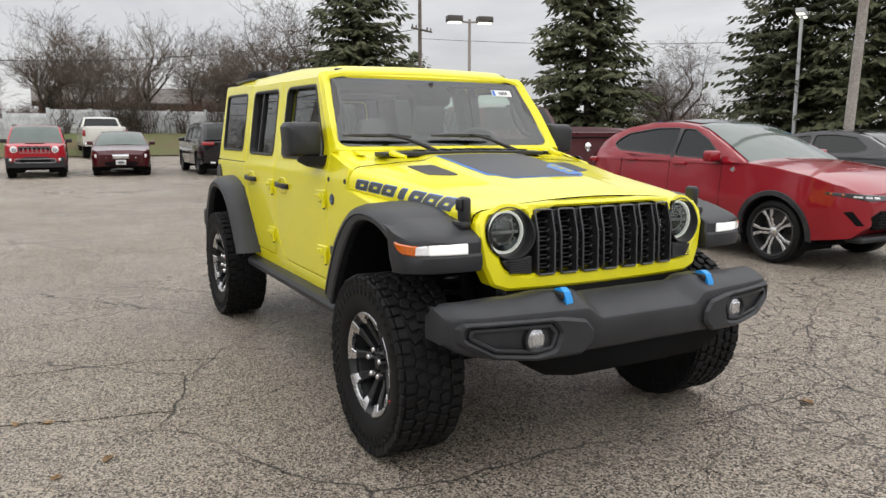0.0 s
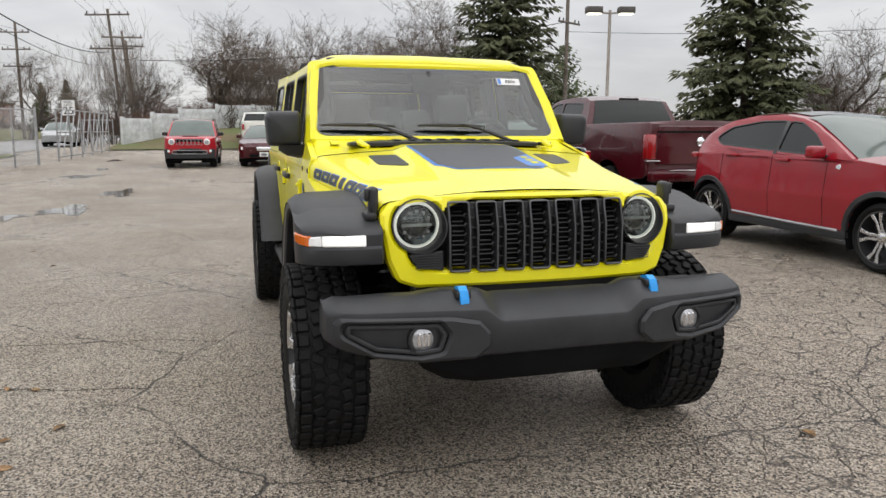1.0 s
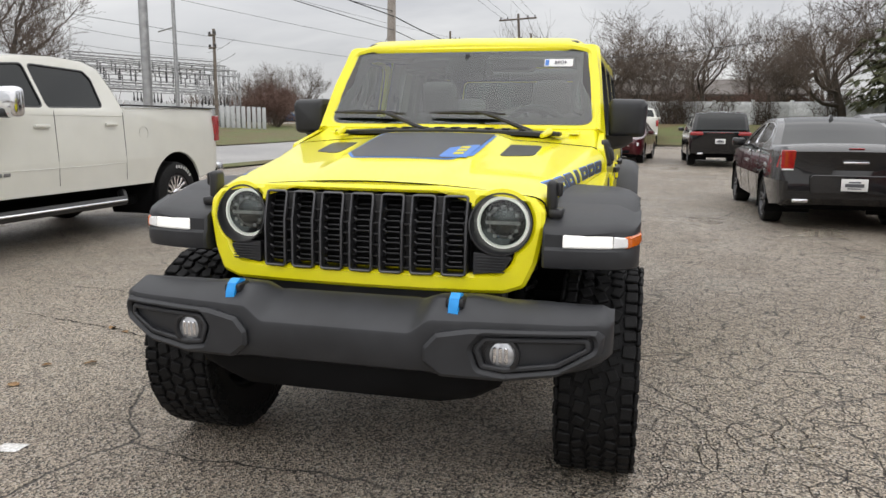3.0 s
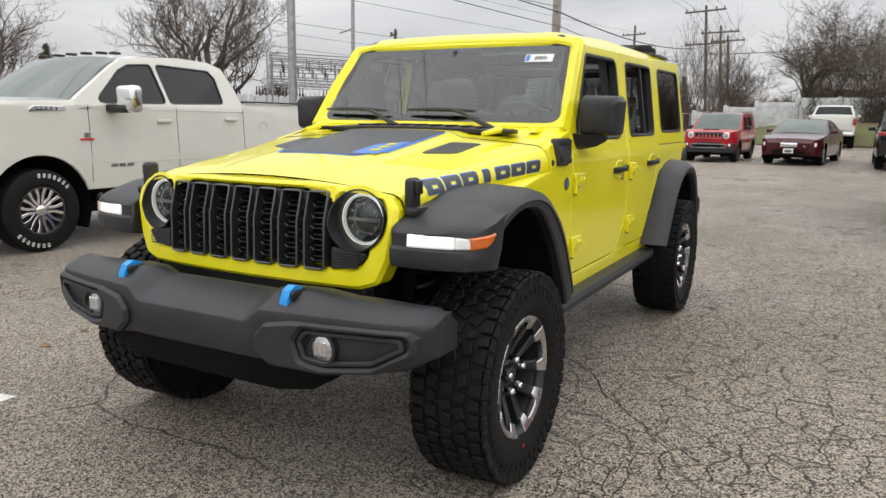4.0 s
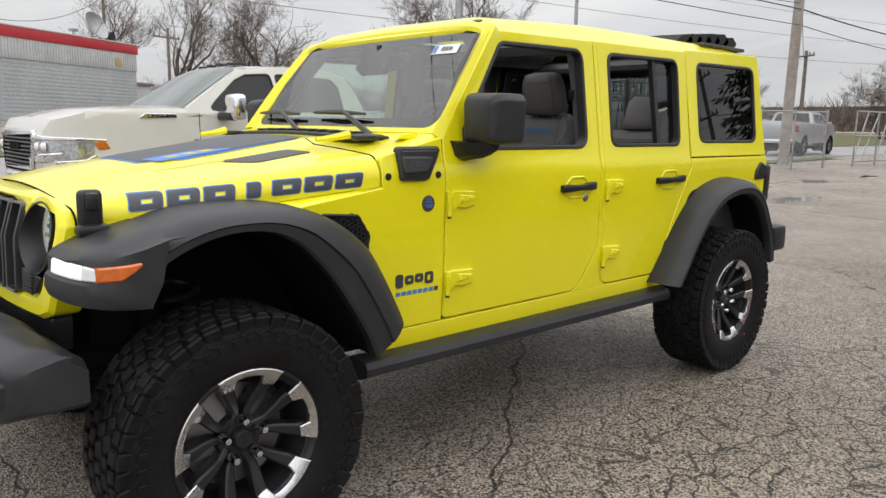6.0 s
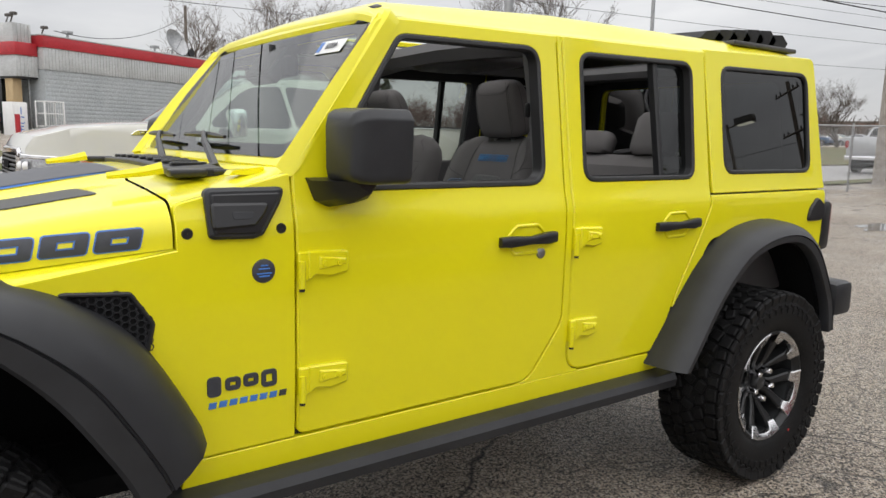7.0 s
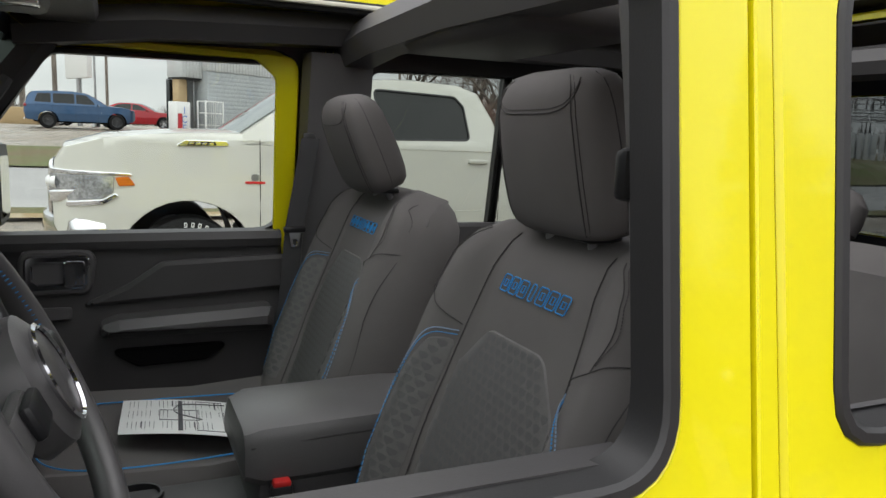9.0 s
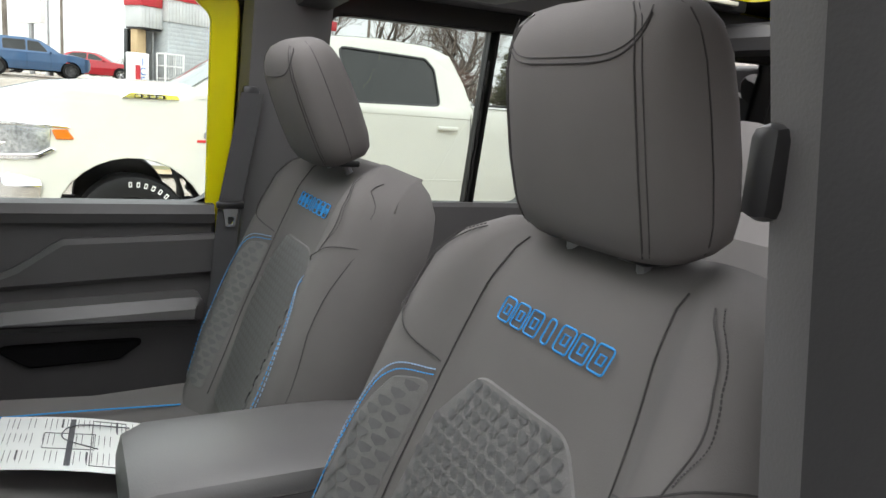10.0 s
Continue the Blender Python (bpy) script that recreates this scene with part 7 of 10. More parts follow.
def white_pickup():
    spec = dict(PICKUP, paint=PAINTS["white"], letters=True, rimmat=CHROME, spokes=8, tow=True)
    ob, W = car("pickup_truck", "pearl white crew cab pickup with chrome grille, on asphalt", spec, Matrix.Translation((-1.93, -5.935, 0)))
    nb = OnNose(spec, W, 0.03)
    us = [q * 0.1 for q in range(-9, 10)]
    gr = rp(sym([(0.55, 0.80), (0.60, 0.95), (0.66, 1.19), (0.58, 1.245)]), 0.04)
    gr = gr if area2(gr) > 0 else gr[::-1]
    grille = part("grille", sheet([gr, inset(gr, 0.06)], lambda u, v, d: (nb(u, v) - d, u, v), 0.10, 0.018, us=us), CHROME, ob)
    part("grille_back", sheet([gr], lambda u, v, d: (nb(u, v) - 0.022 - d, u, v), 0.01, 0, us=us), DARK, grille)
    for k in range(8):
        z = 0.865 + 0.040 * k
        w = 0.515 + 0.009 * k
        part("grille_bar", sheet([[(-w, z), (w, z), (w, z + 0.018), (-w, z + 0.018)]], lambda u, v, d: (nb(u, v) - 0.004 - d, u, v), 0.03, 0.004, us=us), GUN, grille)
    for k in range(3):
        lp = rp([(-0.20 + 0.14 * k, 1.035), (-0.08 + 0.14 * k, 1.035), (-0.08 + 0.14 * k, 1.115), (-0.20 + 0.14 * k, 1.115)], 0.015)
        part("badge_block", sheet([lp], lambda u, v, d: (nb(u, v) + 0.006 - d, u, v), 0.02, 0.004), DARK, grille)
    bb = Bend(1.11, 0.30, 1.0, 1, 0.10, 0.6)
    bum = rp(sym([(0.60, 0.46), (0.98, 0.52), (1.0, 0.74), (0.94, 0.815)]), 0.05)
    slot = rp(sym([(0.36, 0.50), (0.42, 0.64)]), 0.03)
    pods = [rp([(s * 0.56, 0.56), (s * 0.82, 0.57), (s * 0.84, 0.655), (s * 0.56, 0.655)], 0.03) for s in SIDES]
    bumper = part("front_bumper", sheet([bum, slot, *pods], lambda u, v, d: (bb(u, v) - d, u, v), 0.20, 0.03, us=us, vs=(0.6, 0.7)), CHROME, ob)
    part("bumper_intake", sheet([rp(sym([(0.93, 0.48), (0.95, 0.70)]), 0.03)], lambda u, v, d: (bb(u, v) - 0.05 - d, u, v), 0.05, 0.01, us=us), DARK, bumper)
    part("bumper_lip", sheet([rp(sym([(0.55, 0.40), (0.90, 0.46), (0.90, 0.50)]), 0.02)], lambda u, v, d: (bb(u, v) - 0.03 - d, u, v), 0.12, 0.01, us=us), TRIM_SMOOTH, bumper)
    for s in SIDES:
        for k in range(2):
            part("fog_lamp", lathe([(0.0005, 0.03), (0.02, 0.026), (0.034, 0.01), (0.036, -0.02)], 16, None, Matrix.Translation((bb(0.68, 0.61) - 0.045, s * (0.63 + 0.11 * k), 0.61)) @ pose(0, 0, 0, 0, 0, -90)), LENS, bumper)
        lamp = thing_part("headlight", ob)
        cu_ = [s * q for q in (0.70, 0.74, 0.78, 0.82, 0.86, 0.89, 0.92, 0.94)]
        part("lamp_shell", sheet([rp([(0.67 * s, 1.00), (0.945 * s, 1.035), (0.955 * s, 1.08), (0.945 * s, 1.14), (0.665 * s, 1.155)], 0.012)], lambda u, v, d: (nb(u, v) - 0.012 - d, u, v), 0.06, 0.006, us=cu_), LENS, lamp)
        part("lamp_brow", sheet([rp([(0.655 * s, 1.158), (0.948 * s, 1.143), (0.950 * s, 1.172), (0.655 * s, 1.205)], 0.008)], lambda u, v, d: (nb(u, v) - d, u, v), 0.06, 0.006, us=cu_), CHROME, lamp)
        part("lamp_lower", sheet([rp([(0.665 * s, 0.93), (0.86 * s, 0.93), (0.945 * s, 1.03), (0.668 * s, 0.996)], 0.012)], lambda u, v, d: (nb(u, v) - 0.004 - d, u, v), 0.06, 0.008, us=cu_), CHROME, lamp)
        part("lamp_marker", sheet([rp([(0.38, 1.065), (0.50, 1.060), (0.53, 1.128), (0.43, 1.135)], 0.012)], lambda u, v, d: (u, s * (W(u, v) + 0.012 - d), v), 0.03, 0.005), AMBER, lamp)
        part("lamp_side", sheet([rp([(0.54, 1.010), (0.62, 0.965), (0.86, 0.945), (0.88, 1.145), (0.53, 1.135)], 0.012)], lambda u, v, d: (u, s * (W(u, v) + 0.010 - d), v), 0.03, 0.005, us=(0.6, 0.7, 0.76, 0.8, 0.84)), LENS, lamp)
        part("lamp_rim", sheet([rp([(0.50, 0.985), (0.61, 0.922), (0.87, 0.90), (0.87, 0.938), (0.615, 0.958), (0.53, 1.005)], 0.008)], lambda u, v, d: (u, s * (W(u, v) + 0.014 - d), v), 0.03, 0.005, us=(0.6, 0.7, 0.76, 0.8, 0.84)), CHROME, lamp)
        part("side_brow", sheet([rp([(0.40, 1.140), (0.88, 1.148), (0.88, 1.178), (0.42, 1.158)], 0.008)], lambda u, v, d: (u, s * (W(u, v) + 0.014 - d), v), 0.03, 0.005, us=(0.6, 0.7, 0.76, 0.8, 0.84)), CHROME, lamp)
        for k in range(2):
            part("lamp_projector", lathe([(0.0005, 0.03), (0.03, 0.028), (0.045, 0.01), (0.048, -0.02)], 20, None, Matrix.Translation((nb(0.72 + 0.10 * k, 1.08) - 0.02, s * (0.72 + 0.10 * k), 1.08)) @ pose(0, 0, 0, 0, 0, -90 - s * 15)), WHITE_LENS, lamp)
        badge = part("hood_badge", sheet([rp([(0.10, 1.372), (-0.32, 1.385), (-0.30, 1.425), (0.02, 1.425)], 0.012)], lambda u, v, d: (u, s * (W(u, v) + 0.012 - d), v), 0.02, 0.004, us=(-0.2, -0.1, 0)), CHROME, ob)
        part("badge_field", sheet([rp([(0.00, 1.382), (-0.22, 1.390), (-0.21, 1.415), (-0.01, 1.412)], 0.006)], lambda u, v, d: (u, s * (W(u, v) + 0.016 - d), v), 0.01, 0.002, us=(-0.2, -0.1, 0)), DARK, badge)
        for k in range(4):
            x0 = -0.01 - 0.05 * k
            part("badge_figure", sheet([rp([(x0, 1.389), (x0 - 0.038, 1.391), (x0 - 0.038, 1.409), (x0, 1.407)], 0.006)], lambda u, v, d: (u, s * (W(u, v) + 0.018 - d), v), 0.004, 0.001), CHROME, badge)
        fb = part("fender_badge", sheet([rp([(-0.44, 1.085), (-0.60, 1.085), (-0.60, 1.105), (-0.44, 1.105)], 0.003)], lambda u, v, d: (u, s * (W(u, v) + 0.008 - d), v), 0.01, 0.002), RED_PLASTIC, ob)
        part("fender_letter", sheet([rp([(-0.485, 1.112), (-0.545, 1.112), (-0.55, 1.165), (-0.49, 1.165)], 0.02)], lambda u, v, d: (u, s * (W(u, v) + 0.008 - d), v), 0.01, 0.002), STEEL, fb)
        dm = thing_part("door_mark", ob)
        for k in range(3):
            x0 = -0.78 - 0.10 * k
            part("mark_block", sheet([rp([(x0, 0.80), (x0 - 0.08, 0.80), (x0 - 0.08, 0.835), (x0, 0.835)], 0.008)], lambda u, v, d: (u, s * (W(u, v) + 0.006 - d), v), 0.008, 0.002), STEEL, dm)
        step = thing_part("side_step", ob)
        part("step_tube", tube([(-0.66, s * 0.93, 0.50), (-0.72, s * 1.03, 0.42), (-2.65, s * 1.03, 0.42), (-2.74, s * 0.93, 0.50)], 0.055, 10), TRIM_SMOOTH, step)
        part("step_strip", tube([(-0.74, s * 1.082, 0.43), (-2.63, s * 1.082, 0.43)], 0.012, 6), CHROME, step)
        part("tow_mirror", block((-0.86, s * 1.25, 1.51), (0.15, 0.28, 0.28), 0.050, None, None, 3), CHROME, ob)
        part("tow_arm", block((-0.83, s * 1.12, 1.41), (0.12, 0.34, 0.09), 0.03), TRIM_SMOOTH, ob)
        part("crease", tube([(x, s * (W(x, 0.86) + 0.0), 0.86 + 0.012 * math.sin(x)) for x in np.linspace(-0.66, -2.75, 8)], 0.004, 4), PAINTS["white"], ob)
        part("bed_rail", block((-3.81, s * 0.95, 1.528), (2.0, 0.07, 0.02), 0.006), TRIM_SMOOTH, ob)
        part("tail_lamp", block((-4.79, s * 0.965, 1.25), (0.12, 0.06, 0.36), 0.02), AMBER_RED, ob)
    part("rear_bumper", block((-4.93, 0, 0.66), (0.18, 1.90, 0.20), 0.05), CHROME, ob)
    part("fuel_flap", lathe([(0.085, 0.0), (0.085, 0.003), (0.079, 0.003), (0.079, 0.0)], 32, None, Matrix.Translation((-3.13, W(-3.13, 1.2) + 0.001, 1.2))), PAINTS["white"], ob)
    for y in (-0.5, -0.27, 0.0, 0.27, 0.5):
        part("roof_marker", block((-1.30, y, 2.005 + 0.035 * (1 - (abs(y) / 0.77) ** 2.4)), (0.11, 0.075, 0.03), 0.009), TRIM_SMOOTH, ob)
    part("bed_liner", block((-3.8, 0, 1.30), (1.90, 1.72, 0.05), 0.01), DARK, ob)
    return ob


AMBER_RED = mat("deep_red_lens", (0.30, 0.010, 0.012), 0.12, coat=1.0, var=0.2, scale=50)
white_pickup()


def rear_pickup():
    """Seen from behind: a maroon pickup."""
    spec = dict(PICKUP, paint=PAINTS["maroon"], rimmat=STEEL, spokes=6, mirrormat=CHROME, R=0.40, rim=0.25, gap=0.10)
    spec["wb"] = 3.67
    ob, W = car("pickup_truck", "maroon crew cab pickup with chrome rear bumper, on asphalt", spec, pose(-8.25 - 3.67, 6.17, -0.02, 0, 0, 180))
    rb = Bend(-4.845, 0.03, 1.0, -1)
    nose_piece(ob, W, "tailgate", rp(sym([(0.80, 0.86), (0.80, 1.47)]), 0.03), rb, PAINTS["maroon"], 0.05, 0.012)
    nose_piece(ob, W, "tailgate_strip", rp(sym([(0.78, 1.36), (0.78, 1.39)]), 0.01), Bend(-4.852, 0.03, 1, -1), DARK, 0.02, 0.003)
    for s in SIDES:
        part("tail_lamp", block((-4.80, s * 0.90, 1.14), (0.16, 0.17, 0.40), 0.04), AMBER_RED, ob)
        part("lamp_trim", block((-4.845, s * 0.86, 0.92), (0.05, 0.26, 0.018), 0.006), CHROME, ob)
        part("tailpipe", tube([(-4.6, s * 0.62, 0.55), (-4.98, s * 0.62, 0.55)], 0.05, 16), CHROME, ob)
    part("rear_bumper", block((-4.93, 0, 0.68), (0.20, 1.92, 0.18), 0.05), PAINTS["maroon"], ob)
    part("bumper_step", block((-4.95, 0, 0.775), (0.14, 1.3, 0.02), 0.006), CHROME, ob)
    part("emblem", lathe([(0.0005, 0.03), (0.05, 0.025), (0.075, 0.0)], 18, None, Matrix.Translation((-4.86, 0, 1.22)) @ pose(0, 0, 0, 0, 0, 90)), CHROME, ob)
    part("brake_lamp", block((-2.60, 0, 1.965), (0.05, 0.40, 0.05), 0.015), DARK, ob)
    return ob


rear_pickup()

HATCH = dict(nround=0.26, tround=0.12, w=0.92, nose=0.92, tail=-3.18, belt=1.10, roof=1.56, wb=2.636, R=0.350, rim=0.262, sill=0.30, gap=0.055, topk=0.72, shoulder=0.955, crown=0.045, inset=0.12, ntaper=0.14, ttaper=0.12,
             low=[(0.80, 0.36), (0.90, 0.48), (0.92, 0.66), (0.88, 0.80), (0.74, 0.89), (0.40, 0.985), (0.0, 1.055), (-0.42, 1.10), (-0.60, 1.10), (-2.0, 1.15), (-2.75, 1.20), (-3.02, 1.20), (-3.14, 1.08), (-3.17, 0.85), (-3.12, 0.55), (-3.0, 0.38)],
             cab=[(-0.38, 1.08), (-0.75, 1.28), (-1.12, 1.46), (-1.30, 1.515), (-1.65, 1.565), (-2.10, 1.56), (-2.50, 1.50), (-2.75, 1.42), (-2.92, 1.32), (-3.06, 1.16)],
             screen=(0, 3), backlight=(6, 9),
             windows=[[(-0.74, 1.12), (-1.505, 1.15), (-1.49, 1.485), (-1.30, 1.468), (-1.04, 1.345)], [(-1.555, 1.155), (-2.50, 1.205), (-2.70, 1.285), (-2.45, 1.42), (-1.95, 1.488), (-1.54, 1.49)]],
             seams=(-0.72, -1.54, -2.42), handles=((-1.36, 1.055), (-2.22, 1.085)), mirror=(-0.78, 1.13))


def red_crossover():
    spec = dict(HATCH, paint=PAINTS["red"], clad=TRIM, rocker=TRIM, rimmat=ALLOY, spokes=5)
    ob, W = car("crossover", "deep red crossover with black arch cladding on asphalt", spec, Matrix.Translation((-2.40, 5.765, 0)))
    for s in SIDES:
        nb = OnNose(spec, W, 0.010)
        us = [s * q for q in (0.40, 0.45, 0.5, 0.55, 0.6, 0.65, 0.7, 0.74, 0.78, 0.82, 0.85)]
        lamp = part("headlight", sheet([rp([(0.36 * s, 0.742), (0.60 * s, 0.742), (0.865 * s, 0.800), (0.868 * s, 0.828), (0.66 * s, 0.815), (0.36 * s, 0.792)], 0.008)], lambda u, v, d: (nb(u, v) - d, u, v), 0.03, 0.004, us=us), LAMP_DARK, ob)
        for k in range(3):
            y0 = 0.46 + 0.10 * k
            part("lamp_cell", sheet([rp([(s * y0, 0.758 + 0.008 * k), (s * (y0 + 0.075), 0.762 + 0.008 * k), (s * (y0 + 0.085), 0.785 + 0.006 * k), (s * (y0 + 0.01), 0.780 + 0.006 * k)], 0.006)], lambda u, v, d: (nb(u, v) + 0.004 - d, u, v), 0.02, 0.003), WHITE_LENS, lamp)
        part("lamp_marker", sheet([rp([(s * 0.80, 0.795), (s * 0.858, 0.806), (s * 0.86, 0.818), (s * 0.80, 0.810)], 0.003)], lambda u, v, d: (nb(u, v) + 0.004 - d, u, v), 0.02, 0.002), AMBER, lamp)
        part("side_intake", sheet([rp([(0.62 * s, 0.49), (0.69 * s, 0.49), (0.80 * s, 0.63), (0.735 * s, 0.64)], 0.01)], lambda u, v, d: (nb(u, v) - 0.006 - d, u, v), 0.03, 0.003, us=us), DARK, ob)
        part("pillar_trim", sheet([[(-1.500, 1.12), (-1.560, 1.12), (-1.545, 1.492), (-1.488, 1.492)]], lambda u, v, d: (u, s * (W(u, v) + 0.004 - d), v), 0.01, 0.002, vs=(1.3,)), TRIM_SMOOTH, ob)
        part("sill_strip", tube([(-0.50, s * (W(-0.5, 0.36) + 0.012), 0.36), (-1.3, s * (W(-1.3, 0.37) + 0.014), 0.375), (-2.15, s * (W(-2.1, 0.40) + 0.012), 0.40)], 0.018, 6), STEEL, ob)
        part("side_badge", sheet([rp([(-0.545, 0.985), (-0.60, 1.0), (-0.585, 1.03), (-0.55, 1.045), (-0.53, 1.01)], 0.01)], lambda u, v, d: (u, s * (W(u, v) + 0.006 - d), v), 0.008, 0.002), CHROME, ob)
        part("tail_lamp", block((-3.06, s * 0.78, 1.06), (0.12, 0.16, 0.07), 0.02), AMBER_RED, ob)
    nose_piece(ob, W, "grille_upper", rp(sym([(0.34, 0.745), (0.35, 0.795)]), 0.01), OnNose(spec, W, 0.010), DARK, 0.03, 0.004)
    lower = nose_piece(ob, W, "grille_lower", rp(sym([(0.50, 0.44), (0.58, 0.58), (0.46, 0.640)]), 0.03), OnNose(spec, W, 0.006), DARK, 0.03, 0.006)
    bm = bmesh.new()
    lb = OnNose(spec, W, 0.012)
    for j in range(6):
        for i in range(-9, 10):
            u, v = i * 0.05 + (0.025 if j % 2 else 0), 0.46 + 0.03 * j
            p = Vector((lb(u, v), u, v))
            for k in range(6):
                a0, a1 = k * math.pi / 3, (k + 1) * math.pi / 3
                tube([p + Vector((0, 0.024 * math.cos(a0), 0.018 * math.sin(a0))), p + Vector((0, 0.024 * math.cos(a1), 0.018 * math.sin(a1)))], 0.003, 3, bm, False)
    part("grille_mesh", bm, TRIM_SMOOTH, lower)
    part("front_skirt", block((0.78, 0, 0.34), (0.20, 1.30, 0.07), 0.03), TRIM, ob)
    part("hood_scoop", block((0.30, 0, 1.028), (0.20, 0.30, 0.03), 0.012), PAINTS["red"], ob)
    part("roof_glass", strip([(-1.36, 1.532), (-1.65, 1.570), (-2.10, 1.566), (-2.45, 1.515)], W, 0.035, -0.80, 0.80, 12, 0.004), CAR_GLASS, ob)
    return ob


red_crossover()

SEDAN = dict(w=0.95, nose=0.93, tail=-4.10, belt=1.04, roof=1.47, wb=3.05, R=0.345, rim=0.25, sill=0.28, gap=0.05, topk=0.70, shoulder=0.95, crown=0.035, inset=0.12, ntaper=0.14, ttaper=0.10,
             low=[(0.82, 0.32), (0.91, 0.45), (0.92, 0.72), (0.84, 0.84), (0.35, 0.93), (-0.50, 1.005), (-0.70, 1.02), (-2.9, 1.06), (-3.25, 1.10), (-3.98, 1.095), (-4.08, 1.03), (-4.06, 0.80), (-4.10, 0.66), (-4.08, 0.42), (-3.98, 0.32)],
             cab=[(-0.48, 1.0), (-0.85, 1.22), (-1.20, 1.38), (-1.45, 1.44), (-1.90, 1.475), (-2.40, 1.455), (-2.75, 1.37), (-3.05, 1.22), (-3.32, 1.09)],
             screen=(0, 3), backlight=(5, 8),
             windows=[[(-0.90, 1.06), (-1.72, 1.085), (-1.72, 1.40), (-1.48, 1.375), (-1.20, 1.27)], [(-1.80, 1.09), (-2.62, 1.11), (-2.85, 1.17), (-2.55, 1.36), (-2.2, 1.405), (-1.80, 1.405)]],
             seams=(-0.85, -1.76, -2.60), handles=((-1.60, 0.965), (-2.50, 0.985)), mirror=(-0.90, 1.06))


def plate_with_bars(ob, x, y, z, sx):
    p = part("licence_plate", block((x, y, z), (0.012, 0.31, 0.155), 0.004), PLATE, ob)
    for k in range(3):
        part("plate_bar", block((x + sx * 0.008, y, z + 0.035 - 0.04 * k), (0.004, (0.14, 0.22, 0.16)[k], (0.018, 0.045, 0.014)[k]), 0.001), INK, p)


def black_sedan():
    spec = dict(SEDAN, paint=PAINTS["black"], trim=CHROME, rimmat=GUN, handle=CHROME)
    ob, W = car("sedan", "black four-door sedan with red tail lamps on asphalt", spec, pose(-8.55 - 3.05, 3.62, 0.0, 0, 0, 180))
    for s in SIDES:
        part("tail_lamp", sheet([rp([(0.72 * s, 0.80), (0.86 * s, 0.80), (0.87 * s, 1.05), (0.70 * s, 1.05)], 0.03)], lambda u, v, d: (-4.10 + 0.10 * max(0, abs(u) - 0.74) * 4 + d, u, v), 0.10, 0.012, us=[s * 0.78, s * 0.82]), AMBER_RED, ob)
        part("lamp_strip", block((-4.065, s * 0.79, 0.80), (0.06, 0.14, 0.02), 0.006), WHITE_LENS, ob)
        part("lamp_side", sheet([rp([(-3.85, 0.82), (-4.05, 0.80), (-4.06, 1.04), (-3.92, 1.04)], 0.02)], lambda u, v, d: (u, s * (W(u, v) + 0.005 - d), v), 0.03, 0.005), AMBER_RED, ob)
        part("exhaust", block((-4.07, s * 0.62, 0.40), (0.08, 0.20, 0.05), 0.015), CHROME, ob)
    plate_with_bars(ob, -4.125, 0, 0.62, -1)
    part("trunk_strip", block((-4.095, 0, 0.90), (0.02, 0.30, 0.03), 0.008), CHROME, ob)
    part("plate_recess", sheet([rp(sym([(0.50, 0.50), (0.52, 0.74)]), 0.05)], lambda u, v, d: (-4.108 + d, u, v), 0.03, 0.01), PAINTS["black"], ob)
    part("brake_lamp", block((-4.06, 0, 1.078), (0.03, 0.18, 0.014), 0.004), AMBER_RED, ob)
    part("antenna_fin", loft([[(-2.45, -0.03, 1.475), (-2.62, -0.035, 1.44), (-2.62, 0.035, 1.44), (-2.45, 0.03, 1.475)], [(-2.52, -0.006, 1.52), (-2.60, -0.006, 1.53), (-2.60, 0.006, 1.53), (-2.52, 0.006, 1.52)]]), PAINTS["black"], ob)
    return ob


black_sedan()

BOX = dict(w=0.90, nose=0.80, tail=-3.43, belt=1.10, roof=1.69, wb=2.57, R=0.35, rim=0.22, sill=0.34, gap=0.06, topk=0.80, shoulder=0.97, crown=0.03, inset=0.12, ntaper=0.08, ttaper=0.05,
           low=[(0.70, 0.42), (0.78, 0.55), (0.80, 0.75), (0.79, 0.98), (0.70, 1.05), (0.2, 1.10), (-0.45, 1.13), (-0.60, 1.11), (-3.30, 1.14), (-3.40, 1.08), (-3.43, 0.8), (-3.38, 0.45)],
           cab=[(-0.42, 1.11), (-0.70, 1.36), (-0.98, 1.58), (-1.12, 1.645), (-1.6, 1.69), (-2.6, 1.685), (-3.10, 1.64), (-3.25, 1.50), (-3.34, 1.12)],
           screen=(0, 3), backlight=(6, 8),
           windows=[[(-0.85, 1.15), (-1.60, 1.16), (-1.58, 1.58), (-1.12, 1.56)], [(-1.68, 1.16), (-2.55, 1.17), (-2.55, 1.57), (-1.67, 1.58)]],
           seams=(-0.75, -1.63, -2.55), handles=((-1.45, 1.04), (-2.38, 1.05)), mirror=(-0.85, 1.16))


